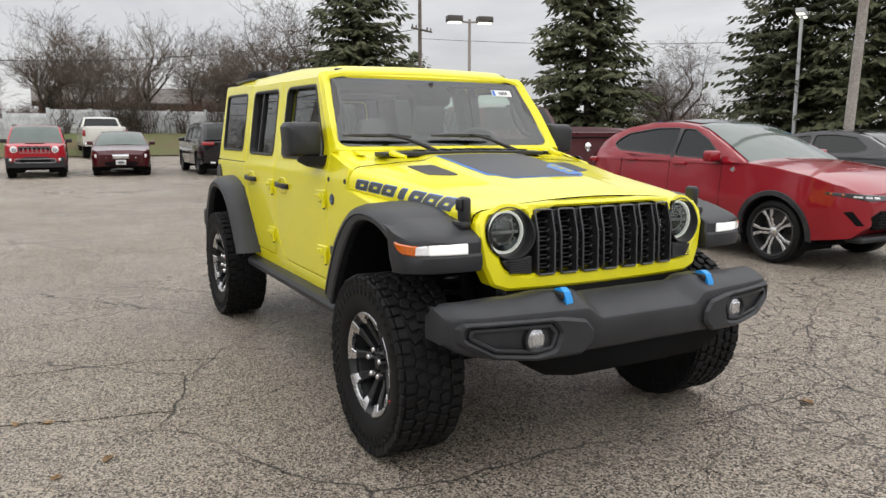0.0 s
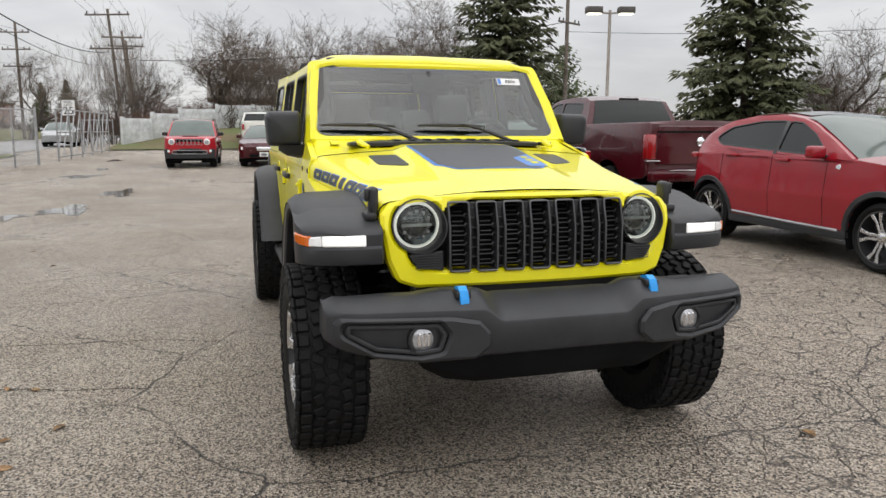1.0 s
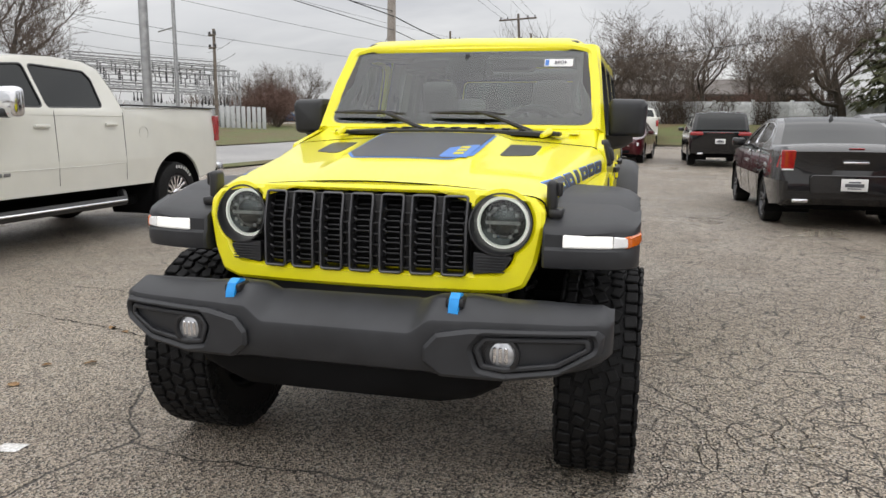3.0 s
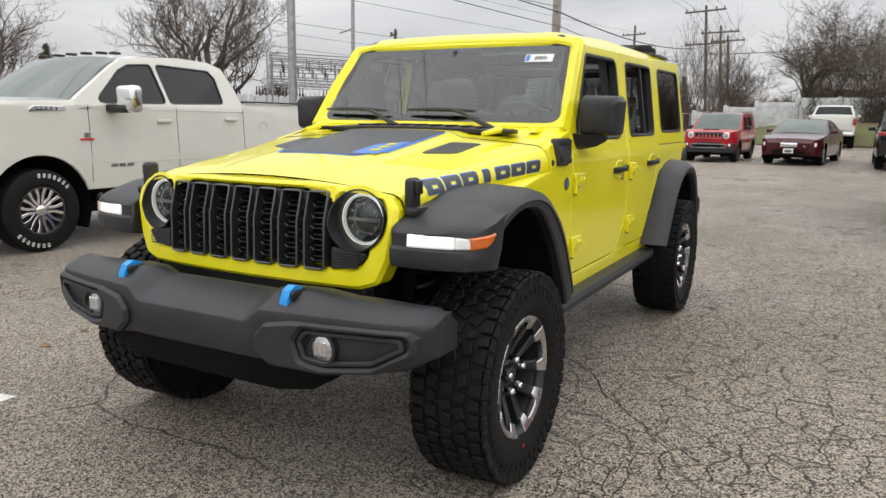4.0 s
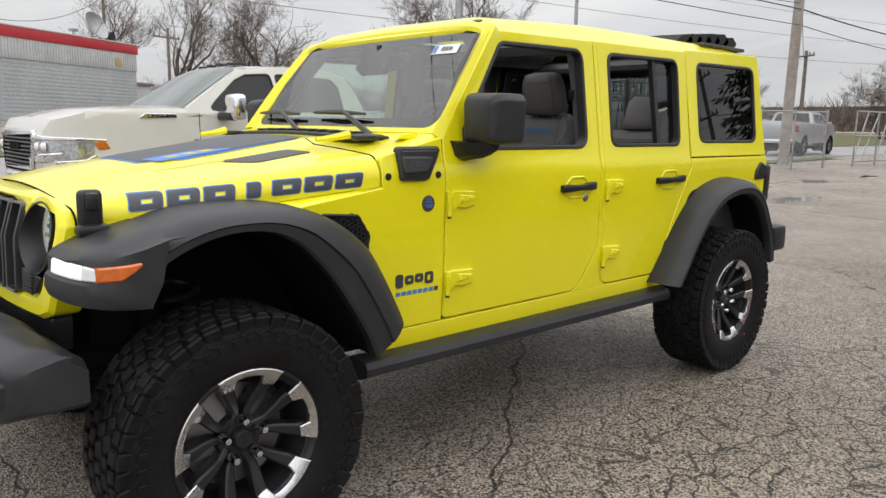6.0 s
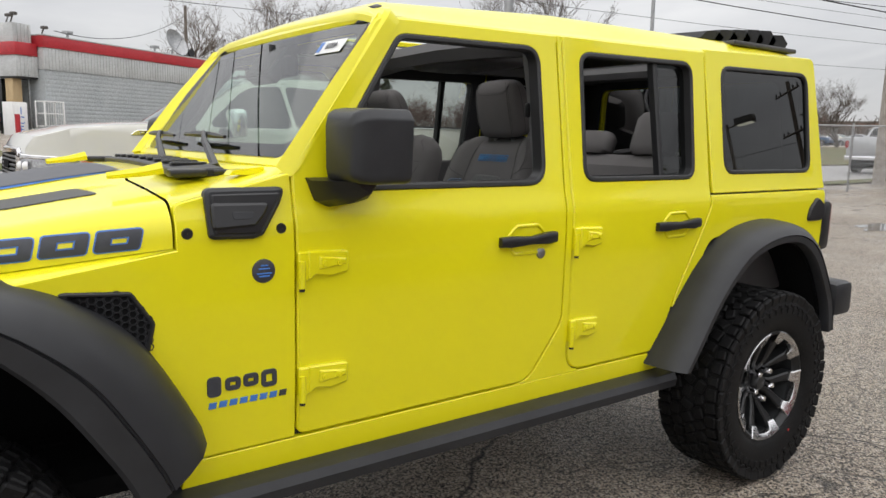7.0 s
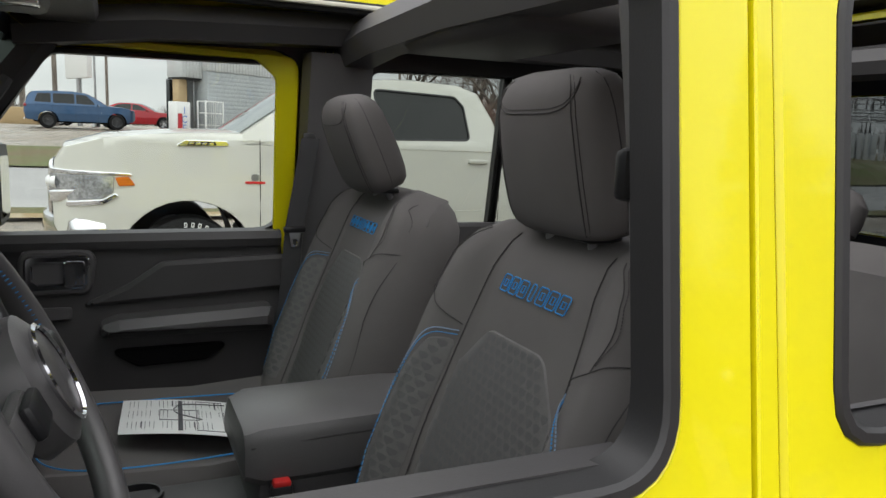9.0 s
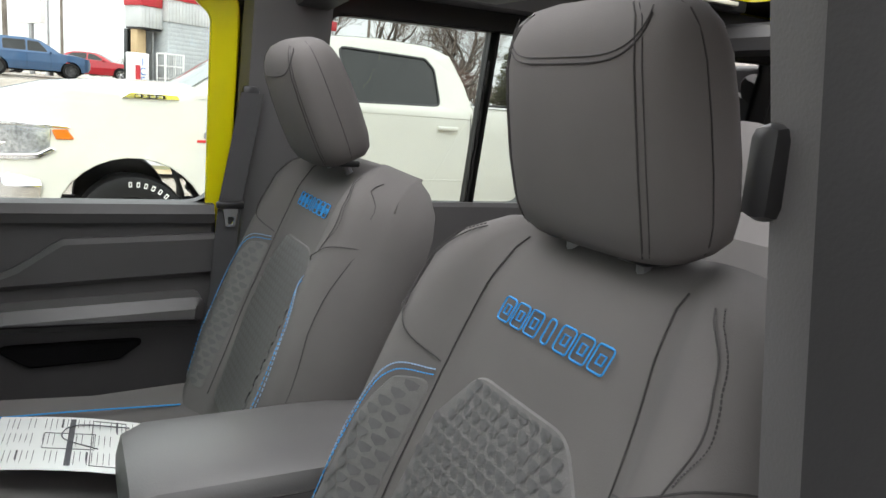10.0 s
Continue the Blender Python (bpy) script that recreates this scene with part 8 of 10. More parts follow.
def small_red_suv(at):
    spec = dict(BOX, paint=PAINTS["bright_red"], clad=TRIM, rocker=TRIM, rimmat=GUN, mirrormat=TRIM)
    ob, W = car("compact_suv", "small bright red boxy SUV facing out on the lot", spec, at)
    part("grille_band", sheet([rp([(-0.46, 0.79), (0.46, 0.79), (0.46, 1.03), (-0.46, 1.03)], 0.04)], lambda u, v, d: (0.822 - 0.05 * u * u - d, u, v), 0.03, 0.006, us=(-0.2, 0, 0.2)), DARK, ob)
    for k in range(7):
        u0 = -0.436 + 0.126 * k
        out = rp([(u0, 0.81), (u0 + 0.114, 0.81), (u0 + 0.114, 1.01), (u0, 1.01)], 0.02)
        part("grille_slot", sheet([out, inset(out, 0.016)], lambda u, v, d: (0.836 - 0.05 * u * u - d, u, v), 0.02, 0.004), STEEL, ob)
    for s in SIDES:
        at_l = Matrix.Translation((0.79, s * 0.585, 0.92)) @ pose(0, 0, 0, 0, 0, -90 - 8 * s)
        part("headlight", lathe([(0.0005, 0.040), (0.05, 0.036), (0.070, 0.030)], 24, None, at_l), LENS, ob)
        part("headlight_ring", lathe([(0.070, 0.02), (0.074, 0.045), (0.098, 0.040), (0.112, -0.01)], 28, None, at_l), WHITE_LENS, ob)
        part("fog_lamp", lathe([(0.0005, 0.03), (0.03, 0.026), (0.045, 0.0)], 16, None, Matrix.Translation((0.80, s * 0.70, 0.60)) @ pose(0, 0, 0, 0, 0, -90)), WHITE_LENS, ob)
        part("roof_rail", tube([(-1.2, s * 0.70, 1.69), (-1.35, s * 0.70, 1.735), (-2.75, s * 0.70, 1.735), (-2.9, s * 0.70, 1.69)], 0.020, 6), TRIM, ob)
    part("lower_bumper", sheet([rp([(-0.84, 0.34), (0.84, 0.34), (0.86, 0.66), (0.62, 0.70), (-0.62, 0.70), (-0.86, 0.66)], 0.05)], lambda u, v, d: (0.815 - 0.13 * u * u - 0.10 * max(0, 0.46 - v) - d, u, v), 0.10, 0.015, us=(-0.6, -0.3, 0, 0.3, 0.6), vs=(0.46,)), TRIM, ob)
    part("lower_grille", block((0.80, 0, 0.56), (0.05, 0.86, 0.10), 0.03), DARK, ob)
    frame_lp = rp([(-0.58, 0.49), (0.58, 0.49), (0.62, 0.64), (-0.62, 0.64)], 0.05)
    part("bumper_trim", sheet([frame_lp, inset(frame_lp, 0.030)], lambda u, v, d: (0.832 - 0.13 * u * u - d, u, v), 0.02, 0.005, us=(-0.4, -0.2, 0, 0.2, 0.4)), STEEL, ob)
    part("hood_decal", block((0.25, 0, 1.128), (0.5, 0.55, 0.006), 0.002), TRIM, ob)
    return ob


small_red_suv(pose(-23.2, -2.10, ground_z(-23, -2), 0, 0, -3) @ Matrix.Scale(0.93, 4))


def maroon_sedan(at):
    spec = dict(SEDAN, paint=PAINTS["maroon"], rimmat=ALLOY)
    ob, W = car("sedan", "old maroon sedan facing out on the lot", spec, at)
    for s in SIDES:
        part("headlight", sheet([rp([(0.42 * s, 0.60), (0.80 * s, 0.62), (0.82 * s, 0.74), (0.46 * s, 0.72)], 0.04)], lambda u, v, d: (0.965 - 0.16 * (abs(u) / 0.9) ** 2 - d, u, v), 0.04, 0.008), WHITE_LENS, ob)
    part("grille", block((0.935, 0, 0.66), (0.06, 0.52, 0.15), 0.03), CHROME, ob)
    part("lower_intake", block((0.92, 0, 0.42), (0.06, 1.0, 0.10), 0.03), DARK, ob)
    plate_with_bars(ob, 0.975, 0, 0.47, 1)
    return ob


maroon_sedan(pose(-23.3, 0.33, ground_z(-23, 0), 0, 0, -7) @ Matrix.Scale(0.94, 4))


def dark_suv(at, paint, label):
    spec = dict(BOX, paint=PAINTS[paint], w=0.96, wb=3.04, tail=-4.05, R=0.38, rim=0.25, belt=1.14, roof=1.78, clad=None, rimmat=GUN,
                low=[(0.80, 0.42), (0.90, 0.55), (0.92, 0.78), (0.84, 0.98), (0.3, 1.10), (-0.45, 1.16), (-0.60, 1.15), (-3.9, 1.20), (-4.02, 1.10), (-4.05, 0.8), (-3.98, 0.42)],
                cab=[(-0.42, 1.14), (-0.80, 1.40), (-1.20, 1.64), (-1.40, 1.71), (-1.9, 1.78), (-3.0, 1.77), (-3.65, 1.71), (-3.85, 1.52), (-3.97, 1.18)],
                windows=[[(-0.95, 1.19), (-1.80, 1.20), (-1.80, 1.65), (-1.35, 1.62)], [(-1.88, 1.20), (-2.80, 1.21), (-2.80, 1.65), (-1.88, 1.66)], [(-2.90, 1.22), (-3.60, 1.24), (-3.45, 1.62), (-2.90, 1.65)]],
                seams=(-0.85, -1.84, -2.85), handles=((-1.65, 1.08), (-2.65, 1.10)))
    ob, W = car("large_suv", label, spec, at)
    part("tail_light_bar", sheet([rp(sym([(0.60, 1.085), (0.60, 1.105)]), 0.006)], lambda u, v, d: (-4.055 + 0.05 * (abs(u) / 0.9) ** 2 + d, u, v), 0.06, 0.01, us=(-0.6, -0.3, 0, 0.3, 0.6)), AMBER_RED, ob)
    for s in SIDES:
        part("tail_lamp", block((-3.99, s * 0.735, 1.065), (0.14, 0.42, 0.135), 0.05), AMBER_RED, ob)
        part("exhaust", block((-4.03, s * 0.6, 0.42), (0.06, 0.18, 0.07), 0.02), CHROME, ob)
    plate_with_bars(ob, -4.065, 0, 0.82, -1)
    return ob


dark_suv(pose(-25.2, 3.40, ground_z(-24, 3), 0, 0, 180) @ Matrix.Scale(0.95, 4), "black", "black SUV with red tail lamps, parked nose away")
dark_suv(pose(-1.5, -40.5, ground_z(3, -40), 0, 0, 186), "blue", "steel blue SUV parked across the road")
dark_suv(pose(-22.9, 27.6, ground_z(-22, 27), 0, 0, 160), "grey", "dark grey SUV parked near the far fence")


def far_car(kind, at, paint, label, name):
    if kind == "pickup":
        spec = dict(PICKUP, paint=PAINTS[paint], rimmat=STEEL)
    elif kind == "sedan":
        spec = dict(SEDAN, paint=PAINTS[paint])
    else:
        spec = dict(HATCH, paint=PAINTS[paint])
    ob, W = car(name, label, spec, at)
    if kind == "pickup":
        part("tailgate", block((-4.85, 0, 1.15), (0.05, 1.6, 0.6), 0.02), PAINTS[paint], ob)
        part("rear_bumper", block((-4.92, 0, 0.66), (0.16, 1.9, 0.18), 0.04), CHROME, ob)
        for s in SIDES:
            part("tail_lamp", block((-4.80, s * 0.93, 1.22), (0.12, 0.14, 0.32), 0.03), AMBER_RED, ob)
        part("grille", block((0.97, 0, 1.05), (0.06, 1.1, 0.36), 0.05), CHROME, ob)
    else:
        for s in SIDES:
            part("headlight", block((0.84, s * 0.66, 0.72), (0.10, 0.28, 0.10), 0.03), WHITE_LENS, ob)
            part("tail_lamp", block((spec["tail"] + 0.06, s * 0.74, 0.95), (0.10, 0.24, 0.12), 0.03), AMBER_RED, ob)
    return ob


far_car("pickup", pose(-41.6, 0.95, ground_z(-38, 1) + 0.02, 0, 0, 180), "white", "white pickup parked nose towards the grass bank", "pickup_truck")
far_car("sedan", pose(-7.2, 10.6, 0.0, 0, 0, 180), "grey", "dark grey sedan parked beyond the crossover", "sedan")
far_car("hatch", pose(-12.0, 14.4, 0.0, 0, 0, 165), "sky", "bright blue hatchback parked in the far row", "hatchback")
far_car("pickup", pose(-20.5, 13.8, ground_z(-20, 13), 0, 0, 20), "white", "white pickup parked in the row behind the maroon one", "pickup_truck")
far_car("hatch", pose(-13.5, 5.5, ground_z(-13, 5), 0, 0, 175), "grey", "grey hatchback behind the black sedan", "hatchback")
far_car("sedan", pose(-4.3, -46.7, ground_z(-3, -47), 0, 0, 170), "bright_red", "red sedan parked by the shop", "sedan")
far_car("sedan", pose(-1.5, -52.5, ground_z(0, -52), 0, 0, 170), "silver", "silver sedan parked beyond the blue SUV", "sedan")
far_car("pickup", pose(-37.5, -12.6, ground_z(-37, -12), 0, 0, 185), "silver", "silver pickup driving lane beyond the fence", "pickup_truck")
far_car("sedan", pose(-47.0, -10.5, ground_z(-47, -10), 0, 0, 5), "silver", "silver car beyond the gate", "sedan")
rnd_row = random.Random(12)
for k in range(9):
    far_car("sedan" if k % 3 else "hatch", pose(-70 - 5.5 * k, -39 - 1.2 * k + rnd_row.uniform(-1, 1), ground_z(-70 - 5 * k, -40), 0, 0, rnd_row.choice((80, 95, 265))), ("silver", "white", "grey", "blue", "maroon")[k % 5], "parked car in the distant row beyond the lawn", "distant_car")


# ---- surroundings ----
def pm(name, verts, faces, material, parent=None, label="", smooth=False):
    me = bpy.data.meshes.new(name)
    me.from_pydata([tuple(v) for v in verts], [], faces)
    me.materials.append(material)
    if smooth:
        me.polygons.foreach_set("use_smooth", [True] * len(me.polygons))
    ob = new(name, me)
    ob.parent = parent
    if label:
        ob["label"] = label
    return ob


def on_ground(name, e0, e1, n, m, material, lift, label, category, parent=None):
    """A strip of ground cover between two edges (functions of 0..1), draped on the ground."""
    vs, fs = [], []
    for i in range(n + 1):
        a, b = e0(i / n), e1(i / n)
        for j in range(m + 1):
            t = j / m
            x, y = a[0] + (b[0] - a[0]) * t, a[1] + (b[1] - a[1]) * t
            vs.append((x, y, ground_z(x, y) + lift))
    for i in range(n):
        for j in range(m):
            k = i * (m + 1) + j
            fs.append((k, k + 1, k + m + 2, k + m + 1))
    ob = pm(name, vs, fs, material)
    bm = bmesh.new()
    bm.from_mesh(ob.data)
    bm.normal_update()
    if sum(f.normal.z for f in bm.faces) < 0:
        bmesh.ops.reverse_faces(bm, faces=bm.faces)
    bm.to_mesh(ob.data)
    bm.free()
    tagged(ob, label, category, kind="structure")
    return ob


def two_tone(name, c0, c1, rough=0.85, scale=0.8, fine=40.0, bump=0.6, bdist=0.02, p0=0.38, p1=0.64, per=0.0):
    """A surface of two tones in large patches, with fine speckle and relief."""
    m = bpy.data.materials.new(name)
    m.use_nodes = True
    n, l = m.node_tree.nodes, m.node_tree.links
    b = n["Principled BSDF"]
    co = n.new("ShaderNodeTexCoord")
    big, small = n.new("ShaderNodeTexNoise"), n.new("ShaderNodeTexNoise")
    for t, s, d in ((big, scale, 6), (small, fine, 4)):
        t.inputs["Scale"].default_value, t.inputs["Detail"].default_value, t.inputs["Roughness"].default_value = s, d, 0.65
        l.new(co.outputs["Object"], t.inputs["Vector"])
    r = n.new("ShaderNodeValToRGB")
    r.color_ramp.elements[0].position, r.color_ramp.elements[0].color = p0, (*c0, 1)
    r.color_ramp.elements[1].position, r.color_ramp.elements[1].color = p1, (*c1, 1)
    l.new(big.outputs["Fac"], r.inputs[0])
    sp = n.new("ShaderNodeMapRange")
    sp.inputs["From Min"].default_value, sp.inputs["From Max"].default_value = 0.3, 0.7
    sp.inputs["To Min"].default_value, sp.inputs["To Max"].default_value = 0.6, 1.4
    l.new(small.outputs["Fac"], sp.inputs["Value"])
    mx = n.new("ShaderNodeMix")
    mx.data_type, mx.blend_type = "RGBA", "MULTIPLY"
    mx.inputs[0].default_value = 1.0
    l.new(r.outputs[0], mx.inputs[6])
    l.new(sp.outputs[0], mx.inputs[7])
    col = mx.outputs[2]
    if per:
        oi = n.new("ShaderNodeObjectInfo")
        pr = n.new("ShaderNodeMapRange")
        pr.inputs["To Min"].default_value, pr.inputs["To Max"].default_value = 1 - per, 1 + per
        l.new(oi.outputs["Random"], pr.inputs["Value"])
        m2 = n.new("ShaderNodeMix")
        m2.data_type, m2.blend_type = "RGBA", "MULTIPLY"
        m2.inputs[0].default_value = 1.0
        l.new(col, m2.inputs[6])
        l.new(pr.outputs[0], m2.inputs[7])
        col = m2.outputs[2]
    l.new(col, b.inputs["Base Color"])
    b.inputs["Roughness"].default_value = rough
    bp = n.new("ShaderNodeBump")
    bp.inputs["Strength"].default_value, bp.inputs["Distance"].default_value = bump, bdist
    l.new(small.outputs["Fac"], bp.inputs["Height"])
    l.new(bp.outputs[0], b.inputs["Normal"])
    return m


GRASS = two_tone("winter_grass", (0.115, 0.085, 0.036), (0.082, 0.112, 0.024), scale=0.5, fine=14, bdist=0.05)
GRASS_BROWN = two_tone("dead_grass", (0.15, 0.11, 0.055), (0.09, 0.095, 0.03), scale=0.7, fine=18, bdist=0.05)
ROAD = two_tone("grey_road", (0.23, 0.225, 0.22), (0.30, 0.29, 0.28), rough=0.5, scale=0.25, fine=60, bdist=0.004)
LEAFY = two_tone("leaf_strewn_kerb", (0.25, 0.17, 0.07), (0.34, 0.29, 0.20), scale=3.0, fine=22, bdist=0.02)
CONCRETE = two_tone("weathered_concrete", (0.44, 0.45, 0.45), (0.68, 0.70, 0.70), scale=1.3, fine=30, bdist=0.006, per=0.07)
BLOCKWALL = two_tone("grey_painted_block", (0.36, 0.385, 0.395), (0.42, 0.445, 0.455), rough=0.6, scale=0.6, fine=18, bdist=0.008)
SIDING = two_tone("ribbed_pale_siding", (0.47, 0.48, 0.48), (0.56, 0.57, 0.57), rough=0.5, scale=0.9, fine=30, bdist=0.003)
RED_BAND = two_tone("red_fascia", (0.40, 0.020, 0.030), (0.47, 0.030, 0.040), rough=0.4, scale=0.8, fine=20, bdist=0.002)
TAN = two_tone("tan_stucco", (0.42, 0.30, 0.16), (0.50, 0.37, 0.21), scale=1.5, fine=40, bdist=0.004)
BARK = two_tone("grey_brown_bark", (0.052, 0.042, 0.035), (0.110, 0.092, 0.076), scale=2.0, fine=25, bdist=0.02, per=0.2)
TWIG = two_tone("winter_twigs", (0.085, 0.064, 0.050), (0.140, 0.110, 0.087), scale=1.5, fine=12, bdist=0.0, per=0.2)
TWIG_RED = two_tone("reddish_twigs", (0.100, 0.055, 0.042), (0.160, 0.098, 0.078), scale=1.5, fine=12, bdist=0.0, per=0.2)
NEEDLE = two_tone("spruce_needles", (0.042, 0.050, 0.022), (0.105, 0.108, 0.050), scale=1.8, fine=14, bdist=0.0, per=0.15)
NEEDLE_PINE = two_tone("pine_needles", (0.055, 0.080, 0.028), (0.11, 0.135, 0.05), scale=1.8, fine=14, bdist=0.0, per=0.15)
VINE = two_tone("dry_vine", (0.05, 0.038, 0.030), (0.10, 0.075, 0.055), scale=4, fine=20, bdist=0.0)
WOODPOLE = two_tone("weathered_pole_wood", (0.115, 0.095, 0.078), (0.20, 0.17, 0.145), scale=3, fine=30, bdist=0.006, per=0.15)
PALEPOLE = two_tone("pale_weathered_wood", (0.27, 0.24, 0.21), (0.36, 0.33, 0.30), scale=3, fine=30, bdist=0.006)
GALV = mat("galvanised_steel", (0.36, 0.365, 0.37), 0.42, metal=0.75, var=0.2, scale=8)
PALE_STEEL = mat("pale_painted_steel", (0.50, 0.51, 0.52), 0.45, var=0.1, scale=6)
CABLE = mat("black_cable", (0.02, 0.02, 0.021), 0.6, var=0.2)
BRONZE = mat("bronze_lamp_housing", (0.07, 0.062, 0.055), 0.5, var=0.15)
LAMP_ON = glow("lit_lamp_lens", (1.0, 1.0, 0.82), 2.2)
SIGN_WHITE = mat("white_sign_face", (0.78, 0.78, 0.77), 0.45, var=0.04)
SIGN_INK = mat("black_sign_ink", (0.02, 0.02, 0.02), 0.5)
ROOFING = two_tone("grey_roofing", (0.13, 0.115, 0.105), (0.19, 0.17, 0.155), scale=1.0, fine=20, bdist=0.01)
BRICK_FAR = two_tone("dull_brick", (0.22, 0.15, 0.12), (0.29, 0.21, 0.17), scale=0.6, fine=14, bdist=0.01)
PAINT_LINE = two_tone("worn_white_line", (0.45, 0.44, 0.42), (0.72, 0.71, 0.69), scale=6, fine=60, bdist=0.003)
LEAF = two_tone("fallen_leaf", (0.14, 0.075, 0.03), (0.27, 0.17, 0.08), scale=8, fine=60, bdist=0.001, per=0.35)
PUDDLE = mat("rain_puddle", (0.07, 0.066, 0.058), 0.04, coat=1.0, spec=1.0, var=0.15, scale=3)


def road_near(x):
    return -12.9 + 0.10 * min(max(-x, -20), 25)


def road_far(x):
    return -20.4 + 0.12 * min(max(-x, -20), 25)


def span(x0, x1, fy):
    return lambda t: (x0 + (x1 - x0) * t, fy(x0 + (x1 - x0) * t))


def build_ground_cover():
    on_ground("road", span(40, -190, road_near), span(40, -190, road_far), 150, 6, ROAD, 0.02, "pale grey asphalt road running past the lot", "road")
    on_ground("verge", span(40, -33, lambda x: road_near(x) + 0.05), span(40, -33, lambda x: road_near(x) + 1.0), 60, 2, GRASS, 0.05, "thin winter grass verge along the road", "grass")
    on_ground("kerb", span(8, -12, lambda x: -11.35), span(8, -12, lambda x: -11.9), 20, 1, LEAFY, 0.07, "leaf-strewn kerb at the edge of the lot", "kerb")
    on_ground("lawn_1", span(20, -190, lambda x: road_far(x) - 0.05), span(20, -190, lambda x: -27.0 - 5.0 * smooth01((-x - 20) / 30)), 140, 6, GRASS, 0.06, "winter lawn beyond the road", "lawn")
    on_ground("lawn_2", span(-28, -190, lambda x: -32.0), span(-28, -190, lambda x: -36.0), 60, 3, GRASS_BROWN, 0.05, "brown winter grass beyond the lawn", "lawn")
    on_ground("grass_bank", lambda t: (-38.6 - 0.5 * math.sin(t * 9), -7 + 45 * t), lambda t: (-70, -7 + 45 * t), 60, 30, GRASS, 0.06, "grassy bank at the edge of the lot", "lawn")
    on_ground("scrub_floor", lambda t: (-190, -9 + 150 * t), lambda t: (-66, -9 + 150 * t), 30, 10, GRASS_BROWN, 0.09, "brown rough ground under the trees", "rough ground")


# ---- trees ----
class Sticks:
    def __init__(self):
        self.v, self.f = [], []

    def limb(self, pts, rs, n):
        base = len(self.v)
        up = Vector((0.3, 0.2, 1)).normalized()
        for i, p in enumerate(pts):
            d = pts[min(i + 1, len(pts) - 1)] - pts[max(i - 1, 0)]
            a = d.cross(up)
            if a.length < 1e-5:
                a = d.cross(Vector((1, 0, 0)))
            a.normalize()
            b = a.cross(d).normalized()
            for k in range(n):
                t = 2 * math.pi * k / n
                self.v.append(p + (a * math.cos(t) + b * math.sin(t)) * rs[i])
        for i in range(len(pts) - 1):
            for k in range(n):
                k2 = (k + 1) % n
                o = base + i * n
                self.f.append((o + k, o + k2, o + n + k2, o + n + k))


def bare_tree(name, label, seed, height, spread, stems=1, upright=0.35, levels=5, r0=0.16, twig_mat=None, bark=None, dense=1.0, fork=0.3):
    """A leafless tree: stem and limbs, then a crown of ever finer twigs."""
    rnd = random.Random(seed)
    wood, crown = Sticks(), Sticks()

    def grow(p, d, length, r, level):
        steps = 5 if level < 2 else (4 if level < 3 else 3)
        pts, rs = [p.copy()], [r]
        taper = 0.62 if level < 2 else 0.5
        for i in range(steps):
            d = (d + Vector((rnd.gauss(0, 1), rnd.gauss(0, 1), rnd.gauss(0, 0.7))) * (0.13 + 0.05 * level) + Vector((0, 0, upright * 0.13))).normalized()
            p = p + d * length / steps
            pts.append(p.copy())
            rs.append(max(r * (1 - (1 - taper) * (i + 1) / steps), 0.006))
        (wood if level < 2 else crown).limb(pts, rs, 7 if level == 0 else (5 if level < 2 else 3))
        if level >= levels - 1:
            return
        kids = int(round(rnd.uniform(3.6, 5.4) * (dense if level > 0 else 1.0)))
        for k in range(kids):
            t = rnd.uniform(fork if level == 0 else 0.22, 1.0)
            if k == 0:
                t = 1.0
            i = min(int(t * steps), steps - 1)
            q = pts[i].lerp(pts[i + 1], t * steps - i)
            ax = Vector((rnd.gauss(0, 1), rnd.gauss(0, 1), rnd.gauss(0, 0.4) + upright * 0.5)).normalized()
            side = (ax - d * ax.dot(d)).normalized()
            ang = radians(rnd.uniform(22, 58)) * (0.55 if k == 0 else 1.0)
            nd = (d * math.cos(ang) + side * math.sin(ang) * spread).normalized()
            grow(q, nd, length * (rnd.uniform(0.75, 1.05) if level == 0 else rnd.uniform(0.55, 0.80)), max(rs[i] * rnd.uniform(0.45, 0.66), 0.007), level + 1)

    for s in range(stems):
        a = rnd.uniform(0, 6.28)
        d = Vector((math.cos(a) * 0.45, math.sin(a) * 0.45, 1)).normalized() if stems > 1 else Vector((rnd.gauss(0, 0.06), rnd.gauss(0, 0.06), 1)).normalized()
        grow(Vector((math.cos(a) * 0.25 * (stems > 1), math.sin(a) * 0.25 * (stems > 1), -0.15)), d, height * 0.36, r0 * (0.6 if stems > 1 else 1), 0)
    z = max(v.z for v in crown.v)
    k = height / z
    ob = thing(name, label, "tree" if "shrub" not in name else "shrub")
    pm("trunk", [v * k for v in wood.v], wood.f, bark or BARK, ob, smooth=True)
    pm("crown", [v * k for v in crown.v], crown.f, twig_mat or TWIG, ob)
    return ob


